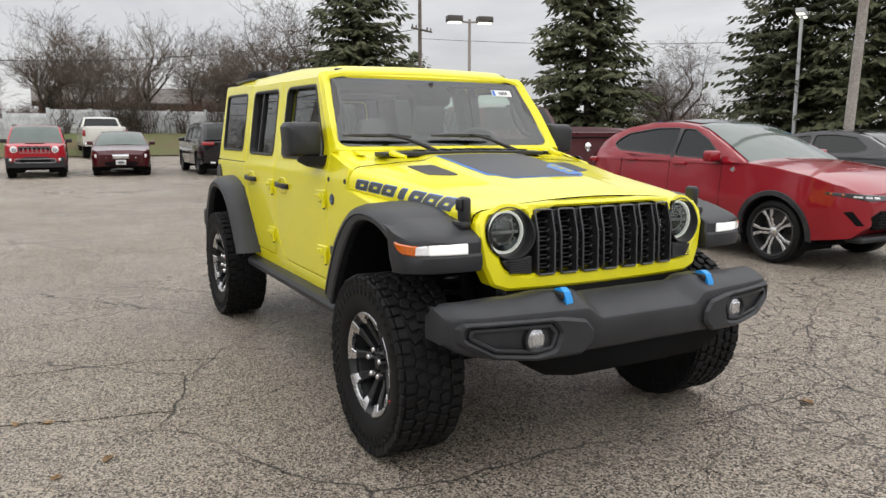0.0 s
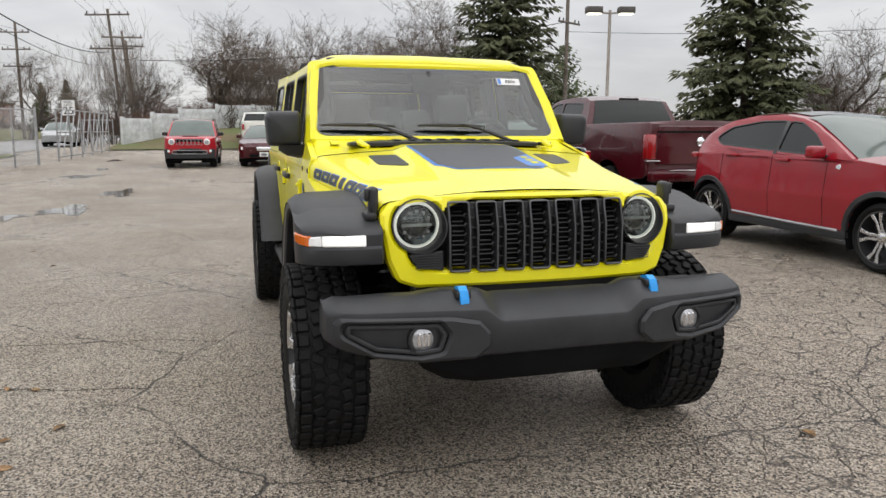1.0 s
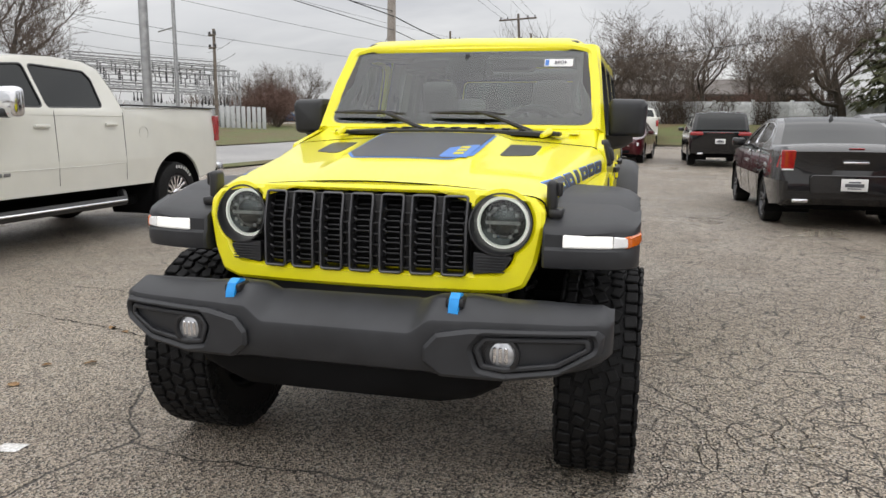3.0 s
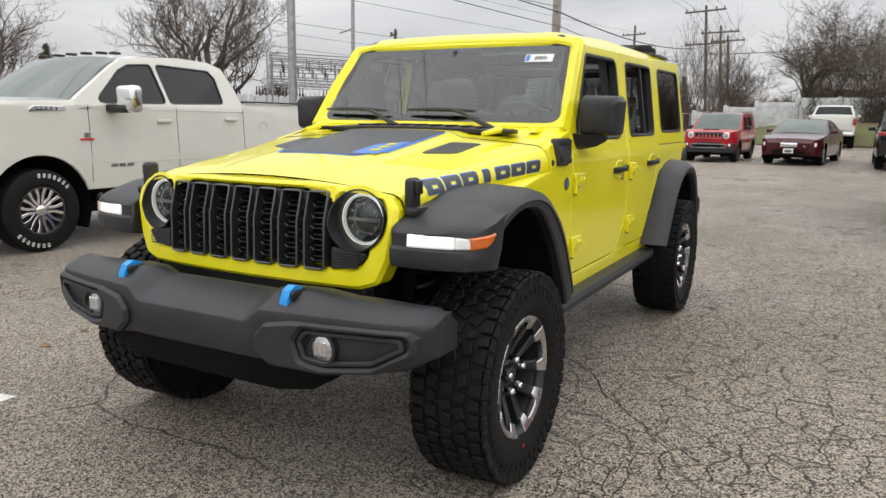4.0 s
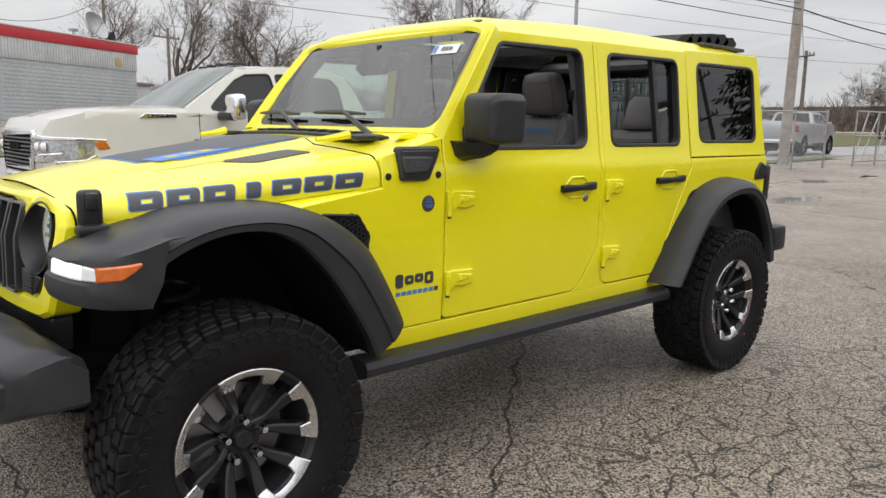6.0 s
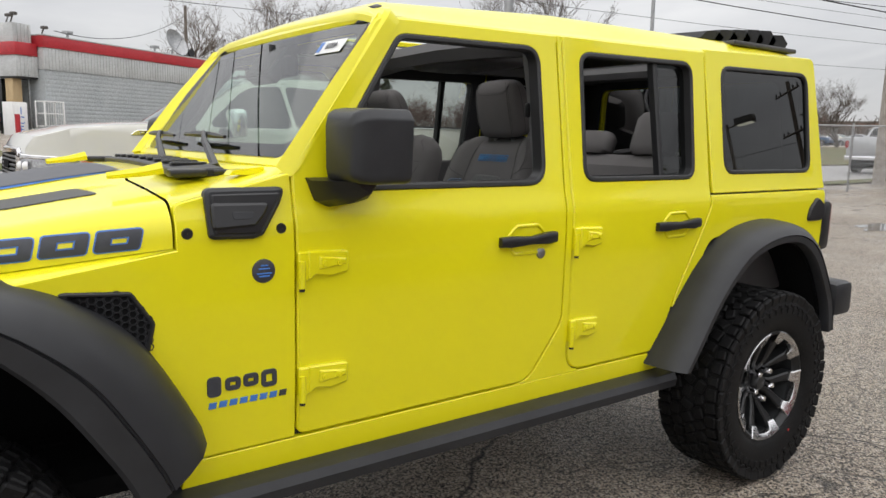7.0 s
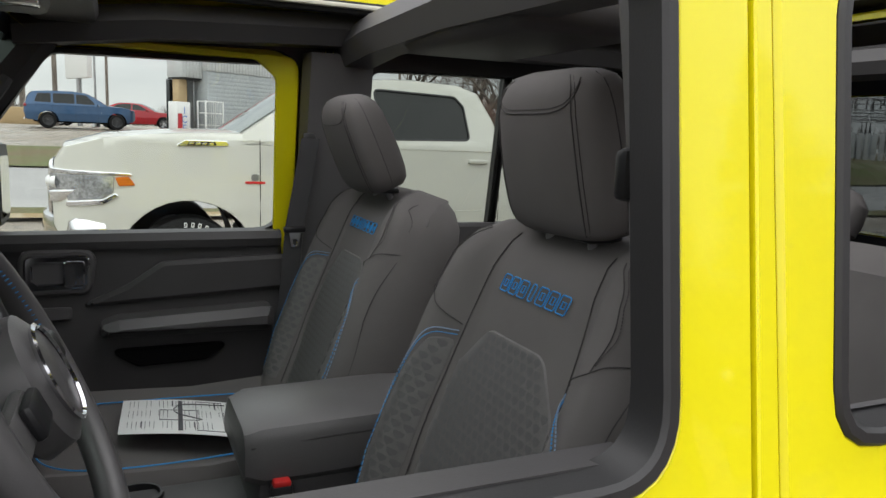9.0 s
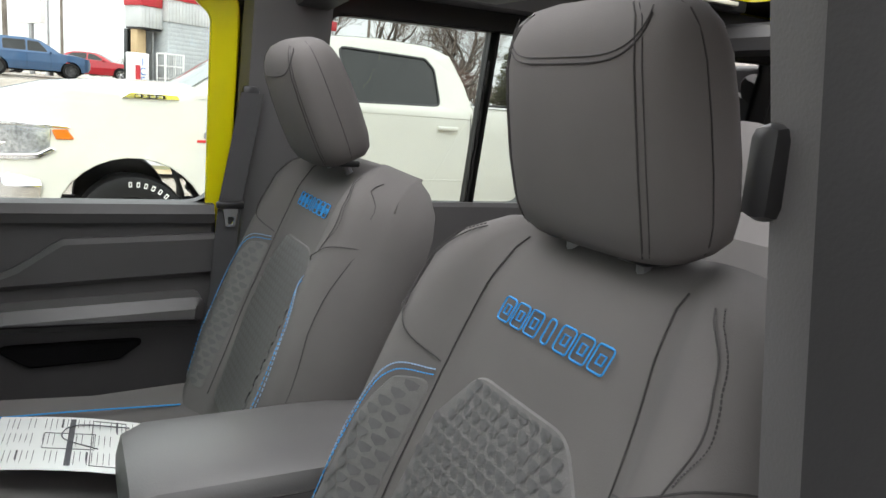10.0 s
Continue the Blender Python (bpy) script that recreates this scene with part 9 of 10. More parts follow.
def spruce(name, label, seed, h, r, needle, whorl=0.27, per=17, droop=0.32, bare=0.06):
    """A conifer: straight stem, whorls of drooping boughs, each hung with short sprays."""
    rnd = random.Random(seed)
    stem, V, F = Sticks(), [], []
    stem.limb([Vector((0, 0, -0.15)), Vector((0.03, 0, h * 0.5)), Vector((0, 0.02, h * 0.96))], [0.017 * h, 0.009 * h, 0.012], 7)

    def spray(p, d, s, w):
        a = d.cross(Vector((0, 0, 1))).normalized() * w
        o = len(V)
        tip = p + d * s + Vector((0, 0, -s * rnd.uniform(0.1, 0.5)))
        midp = p.lerp(tip, 0.45)
        V.extend((p, midp + a + Vector((0, 0, -0.3 * w)), tip, midp - a + Vector((0, 0, -0.3 * w)), midp + Vector((0, 0, 0.35 * w))))
        F.extend(((o, o + 1, o + 4), (o + 1, o + 2, o + 4), (o + 2, o + 3, o + 4), (o + 3, o, o + 4)))

    z = h * bare
    while z < h * 0.985:
        f = (z / h - bare) / (1 - bare)
        env = r * (1 - f) ** 0.82 * (0.75 + 0.25 * min(1, f * 6)) * (1 + 0.12 * math.sin(z * 3.1 + seed))
        for b in range(max(5, int(per * (0.5 + 0.5 * (1 - f))))):
            a = rnd.uniform(0, 6.28)
            L = env * rnd.choice((rnd.uniform(0.55, 0.85), rnd.uniform(0.85, 1.12), rnd.uniform(0.9, 1.0)))
            if L < 0.12:
                L = 0.12
            out = Vector((math.cos(a), math.sin(a), 0))
            lift = rnd.uniform(-0.05, 0.25) + 0.55 * f
            n = max(3, int(L / 0.21))
            zz = z + rnd.uniform(-0.2, 0.2)
            for i in range(n):
                t = (i + 0.6) / n
                if t < 0.18 and L > 1:
                    continue
                p = out * (L * t) + Vector((0, 0, zz + L * (lift * t - droop * 1.6 * t * t + 0.22 * t ** 4)))
                sw = rnd.uniform(0.22, 0.46) * (0.75 + 0.25 * (1 - f))
                for sgn in (-1, 1):
                    ang = a + sgn * radians(rnd.uniform(25, 65))
                    spray(p, Vector((math.cos(ang), math.sin(ang), rnd.uniform(-0.55, 0.05))).normalized(), sw * rnd.uniform(0.9, 1.5), sw * rnd.uniform(0.24, 0.42))
            p = out * L + Vector((0, 0, zz + L * (lift - droop * 1.6 + 0.22)))
            spray(p - out * 0.1, (out + Vector((0, 0, 0.1))).normalized(), 0.32, 0.08)
        z += whorl * rnd.uniform(0.75, 1.25) * (0.6 + 0.4 * (1 - f))
    ob = thing(name, label, "tree")
    pm("trunk", stem.v, stem.f, BARK, ob, smooth=True)
    pm("crown", V, F, needle, ob)
    return ob


def place_at(ob, x, y, s=1.0, rot=0.0, first=False, dz=0.0):
    m = pose(x, y, ground_z(x, y) - 0.05 + dz, 0, 0, rot)
    if first:
        c = ob
        c.matrix_basis = m
    else:
        c = copy_thing(ob, m)
    c.scale = (s, s, s)
    return c


def build_trees():
    sp_a = spruce("spruce", "tall dark green spruce with drooping boughs", 3, 13.0, 3.7, NEEDLE)
    place_at(sp_a, -31.7, 26.6, 1.22, 20, True)
    sp_b = spruce("spruce", "tall dark green spruce with a ragged outline", 8, 12.5, 3.9, NEEDLE, whorl=0.29)
    place_at(sp_b, -23.8, 34.1, 1.22, 130, True)
    place_at(sp_a, -18.2, 33.8, 1.2, 200)
    place_at(sp_b, -12.0, 36.5, 1.15, 40)
    place_at(sp_b, -43.0, 16.9, 1.3, 300)
    place_at(sp_a, -5.0, 38.0, 0.95, 75)
    place_at(sp_a, 4.0, 40.0, 0.9, 160)
    place_at(sp_b, -36.5, -57.0, 0.46, 15)
    place_at(sp_a, -125.0, -27.0, 0.58, 50)
    place_at(sp_b, -125.0, -23.4, 0.66, 210)
    pine = spruce("pine", "light green pine behind the concrete wall", 21, 6.6, 2.9, NEEDLE_PINE, whorl=0.42, per=11, droop=-0.05, bare=0.22)
    place_at(pine, -51, 25, 1.0, 0, True)

    t_a = bare_tree("bare_tree", "leafless grey-brown tree with a broad open crown", 5, 8.0, 1.0, r0=0.25, levels=6, dense=0.95, fork=0.16)
    t_b = bare_tree("bare_tree", "leafless tree with upswept limbs and fine twigs", 11, 8.0, 0.8, upright=0.9, r0=0.22, levels=6, dense=0.95, fork=0.16)
    t_c = bare_tree("bare_tree", "leafless many-stemmed tree in a tangled thicket", 17, 7.0, 1.0, stems=5, levels=6, r0=0.15, dense=0.85)
    sh = bare_tree("shrub", "dense reddish-brown leafless shrub", 23, 4.0, 1.25, stems=8, upright=0.5, levels=5, r0=0.07, twig_mat=TWIG_RED, bark=VINE, dense=0.95, fork=0.15)
    thin = bare_tree("sapling", "thin leafless sapling with upright stems", 31, 9.0, 0.6, stems=5, upright=1.5, levels=4, r0=0.06, dense=0.8)
    rows_a = [(-31.5, 34.1, 0.98, 0), (-46.0, 12.6, 1.2, 40), (-56.0, -1.0, 1.15, 80), (-58.0, 8.6, 1.12, 120), (-72.0, -17.5, 1.1, 200), (-37, -43, 1.62, 250), (-30, -55, 1.62, 300), (-66, 14, 1.2, 20), (-90, -45, 1.0, 90)]
    rows_b = [(-53.5, 5.6, 1.10, 0), (-57, -6, 0.8, 50), (-40.5, -40.2, 1.7, 100), (-27, -61, 1.75, 150), (-31, -59, 1.5, 210), (-44, -50, 1.55, 260), (-59, 15, 1.2, 310), (-22, -66, 1.6, 70), (-48.5, 15.2, 1.1, 170), (-76, -35, 0.9, 20)]
    rows_c = [(-52.5, 0.6, 1.05, 0), (-54.5, 10.6, 1.05, 90), (-60.0, 3.2, 1.2, 270), (-85, -24, 1.2, 45), (-70, -38, 0.95, 135), (-29, 41, 0.9, 30), (-36, 37, 0.9, 230), (-62, 22, 1.0, 110), (-68, -8, 1.0, 0)]
    rows_s = [(-56.5, -29.5, 1.0, 0), (-60.0, -31.5, 1.25, 60), (-63.5, -33, 1.05, 120), (-53.5, -31, 0.8, 190), (-29.8, 32.6, 0.75, 0), (-27.0, 33.4, 0.55, 140), (-51.5, -6.2, 0.62, 30), (-51.5, -1.5, 0.5, 200), (-46, -41, 0.9, 250), (-34, -47.5, 1.0, 310), (-27.0, -50, 1.0, 10), (-39.5, -48.5, 1.0, 80), (-20.5, -52.5, 0.9, 180), (-50.5, 8, 0.7, 100), (-54.5, -8.5, 0.75, 40), (-56.0, -5.0, 0.85, 130), (-55.0, -2.6, 0.7, 220), (-57.0, -0.2, 0.85, 310), (-55.5, 2.2, 0.75, 65), (-57.5, 4.4, 0.9, 155), (-55.0, 6.6, 0.7, 245), (-57.0, 9.4, 0.8, 335), (-54.5, 12.2, 0.75, 85), (-61.0, -11.0, 0.8, 20), (-66.0, -12.6, 0.95, 110)]
    rows_t = [(-49.5, -7.6, 1.0, 0), (-51, -9.5, 0.85, 70), (-53, -6.8, 1.05, 150), (-50.0, 3.4, 0.8, 220)]
    for ob, rows in ((t_a, rows_a), (t_b, rows_b), (t_c, rows_c), (sh, rows_s), (thin, rows_t)):
        for i, (x, y, s, rot) in enumerate(rows):
            place_at(ob, x, y, s, rot, i == 0)


def far_woods():
    """A belt of leafless brush and low woods all round, too far to tell trees apart."""
    rnd = random.Random(77)
    st = Sticks()
    for k in range(5600):
        a = rnd.uniform(0, 2 * math.pi)
        D = rnd.uniform(115, 165)
        x, y = D * math.cos(a) - 10, D * math.sin(a)
        h = rnd.uniform(3.0, 7.5) * (0.75 + 0.35 * math.sin(a * 9) + 0.2 * math.sin(a * 31))
        p = Vector((x, y, ground_z(x, y) - 0.2))
        lean = Vector((rnd.gauss(0, 0.18), rnd.gauss(0, 0.18), 1)).normalized()
        mid = p + lean * h * 0.45
        st.limb([p, mid], [0.10, 0.07], 3)
        for j in range(7):
            d = (lean + Vector((rnd.gauss(0, 0.55), rnd.gauss(0, 0.55), 0.2))).normalized()
            q = p + lean * h * rnd.uniform(0.1, 0.5)
            st.limb([q, q + d * h * rnd.uniform(0.35, 0.6)], [0.075, 0.03], 3)
    tagged(pm("distant_woods", st.v, st.f, TWIG), "distant belt of leafless brown woods", "woods", kind="stuff")


# ---- wall, fence, poles ----
def concrete_wall():
    line = [(-43.5, -6.5), (-47, -3.5), (-47, 10), (-40, 24), (-33, 32), (-20, 42), (0, 47)]
    wall = tagged(new("wall_concrete"), "weathered pale concrete panel wall with posts and dead vines", "wall", kind="structure")
    plate = bmesh.new()
    block((1.22, 0, 0.72), (2.40, 0.10, 1.62), 0.015, plate)
    plate_me = finish(plate, "panel", CONCRETE)
    pb = bmesh.new()
    block((0, 0, 0.76), (0.20, 0.20, 1.72), 0.02, pb)
    post_me = finish(pb, "post", CONCRETE)
    rnd = random.Random(4)
    for (x0, y0), (x1, y1) in zip(line, line[1:]):
        L = math.hypot(x1 - x0, y1 - y0)
        n = max(1, round(L / 2.44))
        ang = math.degrees(math.atan2(y1 - y0, x1 - x0))
        for i in range(n):
            x, y = x0 + (x1 - x0) * i / n, y0 + (y1 - y0) * i / n
            xm, ym = x0 + (x1 - x0) * (i + 0.5) / n, y0 + (y1 - y0) * (i + 0.5) / n
            z = ground_z(xm, ym) - 0.08
            for nm, me in (("panel", plate_me), ("post", post_me)):
                o = new(nm, me)
                o.matrix_basis = pose(x, y, z + rnd.uniform(-0.02, 0.02), 0, 0, ang)
                o.parent = wall
    for x, y, w, seed in ((-46.7, 3.2, 1.5, 1), (-46.7, 6.2, 0.3, 3), (-46.7, -0.4, 0.25, 4), (-45.9, 12.4, 0.9, 5), (-46.7, 8.4, 0.5, 6), (-42.8, 18.6, 0.9, 7)):
        rv = random.Random(seed)
        st = Sticks()
        z = ground_z(x, y)
        for k in range(int(70 * w)):
            p = Vector((x + rv.uniform(0.0, 0.25), y + rv.gauss(0, w * 0.5), z))
            pts = [p.copy()]
            for s in range(6):
                p = p + Vector((rv.gauss(0, 0.05), rv.gauss(0, 0.16), rv.uniform(0.15, 0.45)))
                pts.append(p.copy())
            st.limb(pts, [0.022, 0.02, 0.018, 0.016, 0.014, 0.012, 0.008], 3)
            for s in range(5):
                q = rv.choice(pts)
                st.limb([q, q + Vector((rv.gauss(0, 0.12), rv.gauss(0, 0.25), rv.gauss(0, 0.2)))], [0.018, 0.01], 3)
        tagged(pm("vine", st.v, st.f, VINE), "dead brown vine climbing the concrete wall", "vine")


def chain_panel(ob, p, q, h, pitch=0.09, r=0.0035):
    """Diamond wire between two posts; p and q are the feet."""
    st = Sticks()
    p, q = Vector(p), Vector(q)
    L = (q - p).length

    def at(s, z):
        return p.lerp(q, s / L) + Vector((0, 0, z))
    for k in range(int((L + h) / pitch)):
        a = k * pitch - h
        s0, z0, s1, z1 = a, 0.0, a + h, h
        if s0 < 0:
            s0, z0 = 0.0, -a
        if s1 > L:
            s1, z1 = L, h - (a + h - L)
        if s1 <= s0:
            continue
        st.limb([at(s0, z0), at(s1, z1)], [r, r], 3)
        st.limb([at(L - s0, z0), at(L - s1, z1)], [r, r], 3)
    pm("wire_mesh", st.v, st.f, GALV, ob)


def fences():
    f = tagged(new("chain_link_fence"), "galvanised chain-link fence beside the road", "fence", kind="structure")
    feet = []
    for i in range(4):
        x, y = -20.3 - 1.7 * i, -8.2 + 0.333 * i
        feet.append((x, y, ground_z(x, y)))
    for i, (x, y, z) in enumerate(feet):
        part("post", tube([(x, y, z - 0.1), (x, y, z + 1.95)], 0.045 if i in (0, 3) else 0.032, 8), GALV, f)
        if i:
            xa, ya, za = feet[i - 1]
            part("top_rail", tube([(xa, ya, za + 1.88), (x, y, z + 1.88)], 0.025, 6), GALV, f)
            chain_panel(f, (xa, ya, za + 0.05), (x, y, z + 0.05), 1.8)
    g = thing("sliding_gate", "galvanised sliding gate with slanted braces, standing closed", "gate")
    A, B = Vector((-27.2, -6.9, 0)), Vector((-36.4, -6.35, 0))
    z = ground_z(-32, -6.6) + 0.03

    def gp(t, h):
        p = A.lerp(B, t)
        return (p.x, p.y, z + h)
    for k in range(6):
        t = k / 5
        part("upright", tube([gp(t, -0.06), gp(t, 1.88)], 0.03, 6), GALV, g)
        if k < 5:
            part("brace", tube([gp(t, 0.1), gp(t + 0.1, 1.85)], 0.025, 6), GALV, g)
            part("brace", tube([gp(t + 0.07, 0.1), gp(t + 0.2, 1.85)], 0.022, 6), GALV, g)
    for h in (0.1, 1.0, 1.86):
        part("rail", tube([gp(0, h), gp(1, h)], 0.026, 6), GALV, g)
    f2 = thing("pipe_fence", "low pipe fence past the gate beside the road", "fence")
    for k in range(6):
        x = -37.2 - 2.2 * k
        part("post", tube([(x, -7.6, ground_z(x, -7.6) - 0.05), (x, -7.6, ground_z(x, -7.6) + 1.6)], 0.035, 6), GALV, f2)
    part("rail", tube([(-37.2, -7.6, ground_z(-37.2, -7.6) + 1.55), (-48.2, -7.6, ground_z(-48.2, -7.6) + 1.55)], 0.025, 6), GALV, f2)
    s = thing("speed_sign", "white speed limit sign on a steel post", "road sign")
    x, y = -39.2, -8.52
    z = ground_z(x, y)
    part("post", tube([(x, y, z - 0.1), (x, y, z + 2.5)], 0.025, 6), GALV, s)
    fb = bmesh.new()
    sheet([rp([(-0.305, 1.80), (0.305, 1.80), (0.305, 2.56), (-0.305, 2.56)], 0.05)], lambda u, v, d: (x + 0.045 - d, y + u, z + v), 0.012, 0.002, bm=fb, back=True)
    part("sign_face", fb, SIGN_WHITE, s)
    for txt, size, h in (("SPEED", 0.15, 2.40), ("LIMIT", 0.15, 2.26), ("25", 0.52, 1.86)):
        cu = bpy.data.curves.new("lettering", "FONT")
        cu.body, cu.size, cu.align_x, cu.extrude = txt, size, "CENTER", 0.002
        cu.materials.append(SIGN_INK)
        o = new("lettering", cu)
        o.matrix_basis = pose(x + 0.05, y, z + h, 90, 0, 90)
        o.parent = s


def pole(name, label, x, y, r, h, material, arms=(), lean=(0, 0), arm_dir=90, insulators=True, arm_len=2.4):
    ob = thing(name, label, "pole")
    z = ground_z(x, y)
    top = Vector((x + lean[0], y + lean[1], z + h))
    base = Vector((x, y, z - 0.2))
    part("shaft", tube([base, base.lerp(top, 0.5), top], [r, r * 0.88, r * 0.74], 12), material, ob)
    a = radians(arm_dir)
    d = Vector((math.cos(a), math.sin(a), 0))
    for hz in arms:
        c = base.lerp(top, (hz + 0.2) / (h + 0.2))
        arm = part("crossarm", tube([c - d * arm_len / 2 + d.cross(Vector((0, 0, 1))) * r, c + d * arm_len / 2 + d.cross(Vector((0, 0, 1))) * r], 0.065, 4), material, ob)
        if insulators:
            for k in (-0.92, -0.55, 0.55, 0.92):
                q = c + d * arm_len / 2 * k + d.cross(Vector((0, 0, 1))) * r + Vector((0, 0, 0.05))
                part("insulator", lathe([(0.02, 0.0), (0.05, 0.02), (0.03, 0.06), (0.06, 0.09), (0.03, 0.13), (0.045, 0.17), (0.0, 0.19)], 8, m=Matrix.Translation(q) @ Matrix.Rotation(radians(90), 4, "X")), TRIM_SMOOTH, arm)
    return ob


def sag(a, b, drop, n=14):
    a, b = Vector(a), Vector(b)
    return [a.lerp(b, i / n) - Vector((0, 0, drop * 4 * (i / n) * (1 - i / n))) for i in range(n + 1)]


def cable(a, b, drop, r=0.012):
    tagged(part("overhead_cable", tube(sag(a, b, drop), r, 5), CABLE), "black overhead cable strung between poles", "cable", "overhead cables")


def poles_and_cables():
    pole("steel_pole", "plain grey steel pole by the verge", -8.7, -7.5, 0.085, 9.0, GALV)
    p = pole("steel_pole", "grey steel pole with a short side arm across the road", -27.2, -19.4, 0.10, 9.5, GALV)
    z = ground_z(-27.2, -19.4)
    part("side_arm", tube([(-27.2, -19.4, z + 5.2), (-28.6, -21.2, z + 5.2)], 0.035, 6), GALV, p)
    pole("utility_pole", "thick pale weathered utility pole carrying cables", -26, -8.8, 0.19, 11.5, PALEPOLE, lean=(0.1, 0.15))
    pole("utility_pole", "tall wooden utility pole with three crossarms", -74, -18.4, 0.15, 10.5, WOODPOLE, (9.6, 8.1, 6.6), arm_dir=75, arm_len=2.6)
    pole("utility_pole", "wooden utility pole with two crossarms", -55, -7.7, 0.125, 9.3, WOODPOLE, (8.9, 6.6), lean=(0, -0.6), arm_dir=70, arm_len=3.2)
    pole("utility_pole", "wooden utility pole with one crossarm", -60, -7.4, 0.12, 8.4, WOODPOLE, (7.9,), lean=(0, -0.6), arm_dir=80, arm_len=3.0)
    pole("utility_pole", "wooden utility pole with one crossarm", -68, -8.0, 0.12, 8.6, WOODPOLE, (8.1,), lean=(0, -0.6), arm_dir=80, arm_len=3.0)
    pole("utility_pole", "weathered utility pole with a single crossarm", -56.5, -21.0, 0.16, 6.8, WOODPOLE, (6.4,), arm_dir=60, arm_len=2.2)
    pole("utility_pole", "dark wooden pole with stacked insulators", -41.1, -25.9, 0.12, 6.6, WOODPOLE, (6.2, 5.4), arm_dir=60, arm_len=0.9)
    pole("utility_pole", "wooden utility pole with two crossarms by the wall", -40, 19.8, 0.14, 10.5, WOODPOLE, (9.9, 7.6), arm_dir=120, arm_len=2.3)
    pole("wood_pole", "tall weathered wooden pole among the parked cars", -7.2, 13.5, 0.11, 10.5, PALEPOLE, lean=(0.35, 0.15))
    pole("utility_pole", "wooden utility pole behind the shop", -16.8, -52, 0.14, 9.0, WOODPOLE)
    pole("utility_pole", "wooden utility pole with a crossarm past the shop", -21.0, -51.5, 0.13, 6.6, WOODPOLE, (6.0,), arm_dir=20)
    for x, y, h in ((1.5, -46, 9.5), (4.5, -60, 10), (7, -85, 10), (9, -110, 10), (-1.0, -72, 9)):
        pole("utility_pole", "wooden utility pole along the side street", x, y, 0.14, h, WOODPOLE, (h - 0.6,), arm_dir=0, arm_len=1.8)
    # telephone and power lines down the road
    h = ground_z(-26, -8.8)
    cable((-26, -8.6, 5.5), (34, -10.2, 7.2), 0.7, 0.020)
    cable((-26, -8.6, 4.97), (34, -10.0, 6.2), 0.7, 0.013)
    cable((-26, -8.6, 5.7), (30, -22.0, 8.4), 0.8, 0.011)
    cable((-26, -8.6, 5.5), (-55, -8.3, 6.7), 0.55, 0.026)
    cable((-26, -8.6, 4.97), (-55, -8.3, 5.8), 0.5, 0.016)
    cable((-26, -8.6, 5.4), (-56.5, -21.0, 6.6), 0.6, 0.014)
    for dx in (-1.3, -0.7, 0.7, 1.3):
        cable((-55 + dx * 0.3, -8.3 + dx, 9.4), (30 + dx, -6.5 + dx * 1.5, 12.5), 1.3, 0.010)
        cable((-55 + dx * 0.3, -8.3 + dx, 9.4), (-68, -8.6 + dx, 8.6), 0.3, 0.012)
    for k, hz in enumerate((9.4, 7.9, 6.4)):
        cable((-74, -17.6, hz + 0.6), (40, -27 - k, hz + 1), 1.4, 0.011)
    cable((-40, 19.8, 8.0), (-55, -8.3, 6.2), 0.9, 0.022)
    cable((-40, 19.8, 7.4), (-12, 44, 7.0), 0.8, 0.014)
    cable((-16.8, -52, 9.6), (-6.5, -39.6, 6.3), 0.9, 0.018)


def lamp_post(name, label, x, y, h, heads, shaft_mat, head_mat, r=0.07, rot=0.0):
    ob = thing(name, label, "lamp post")
    z = ground_z(x, y)
    part("base", lathe([(0.0, 0.0), (0.22, 0.0), (0.22, 0.35), (0.19, 0.42), (0.0, 0.42)], 16, m=Matrix.Translation((x, y, z)) @ Matrix.Rotation(radians(90), 4, "X")), CONCRETE, ob)
    part("shaft", tube([(x, y, z + 0.4), (x, y, z + h)], [r, r * 0.8], 10), shaft_mat, ob)
    for a in heads:
        m = Matrix.Translation((x, y, z + h)) @ Matrix.Rotation(radians(a + rot), 4, "Z")
        part("arm", tube([m @ Vector((0, 0, -0.12)), m @ Vector((0.35, 0, -0.08))], 0.035, 6), shaft_mat, ob)
        hd = part("head", block((0.62, 0, 0.0), (0.62, 0.42, 0.24), 0.03, m=m), head_mat, ob)
        part("lamp_lens", block((0.62, 0, -0.135), (0.50, 0.32, 0.035), 0.01, m=m), LAMP_ON, hd)


def lamps():
    lamp_post("lamp_post", "lit double-headed lamp post with brown box heads", -23.0, 13.3, 5.8, (75, 255), PALEPOLE, BRONZE, 0.07)
    e = (2.91, -2.17)
    lamp_post("lamp_post", "lit grey steel lamp post with one arm", e[0] - 0.6727 * 36, e[1] + 0.9262 * 36, 7.2, (120, 300), PALE_STEEL, PALE_STEEL, 0.10)
    lamp_post("lamp_post", "grey steel lamp post by the shop", -0.5, -47.5, 7.6, (180,), GALV, GALV, 0.07)


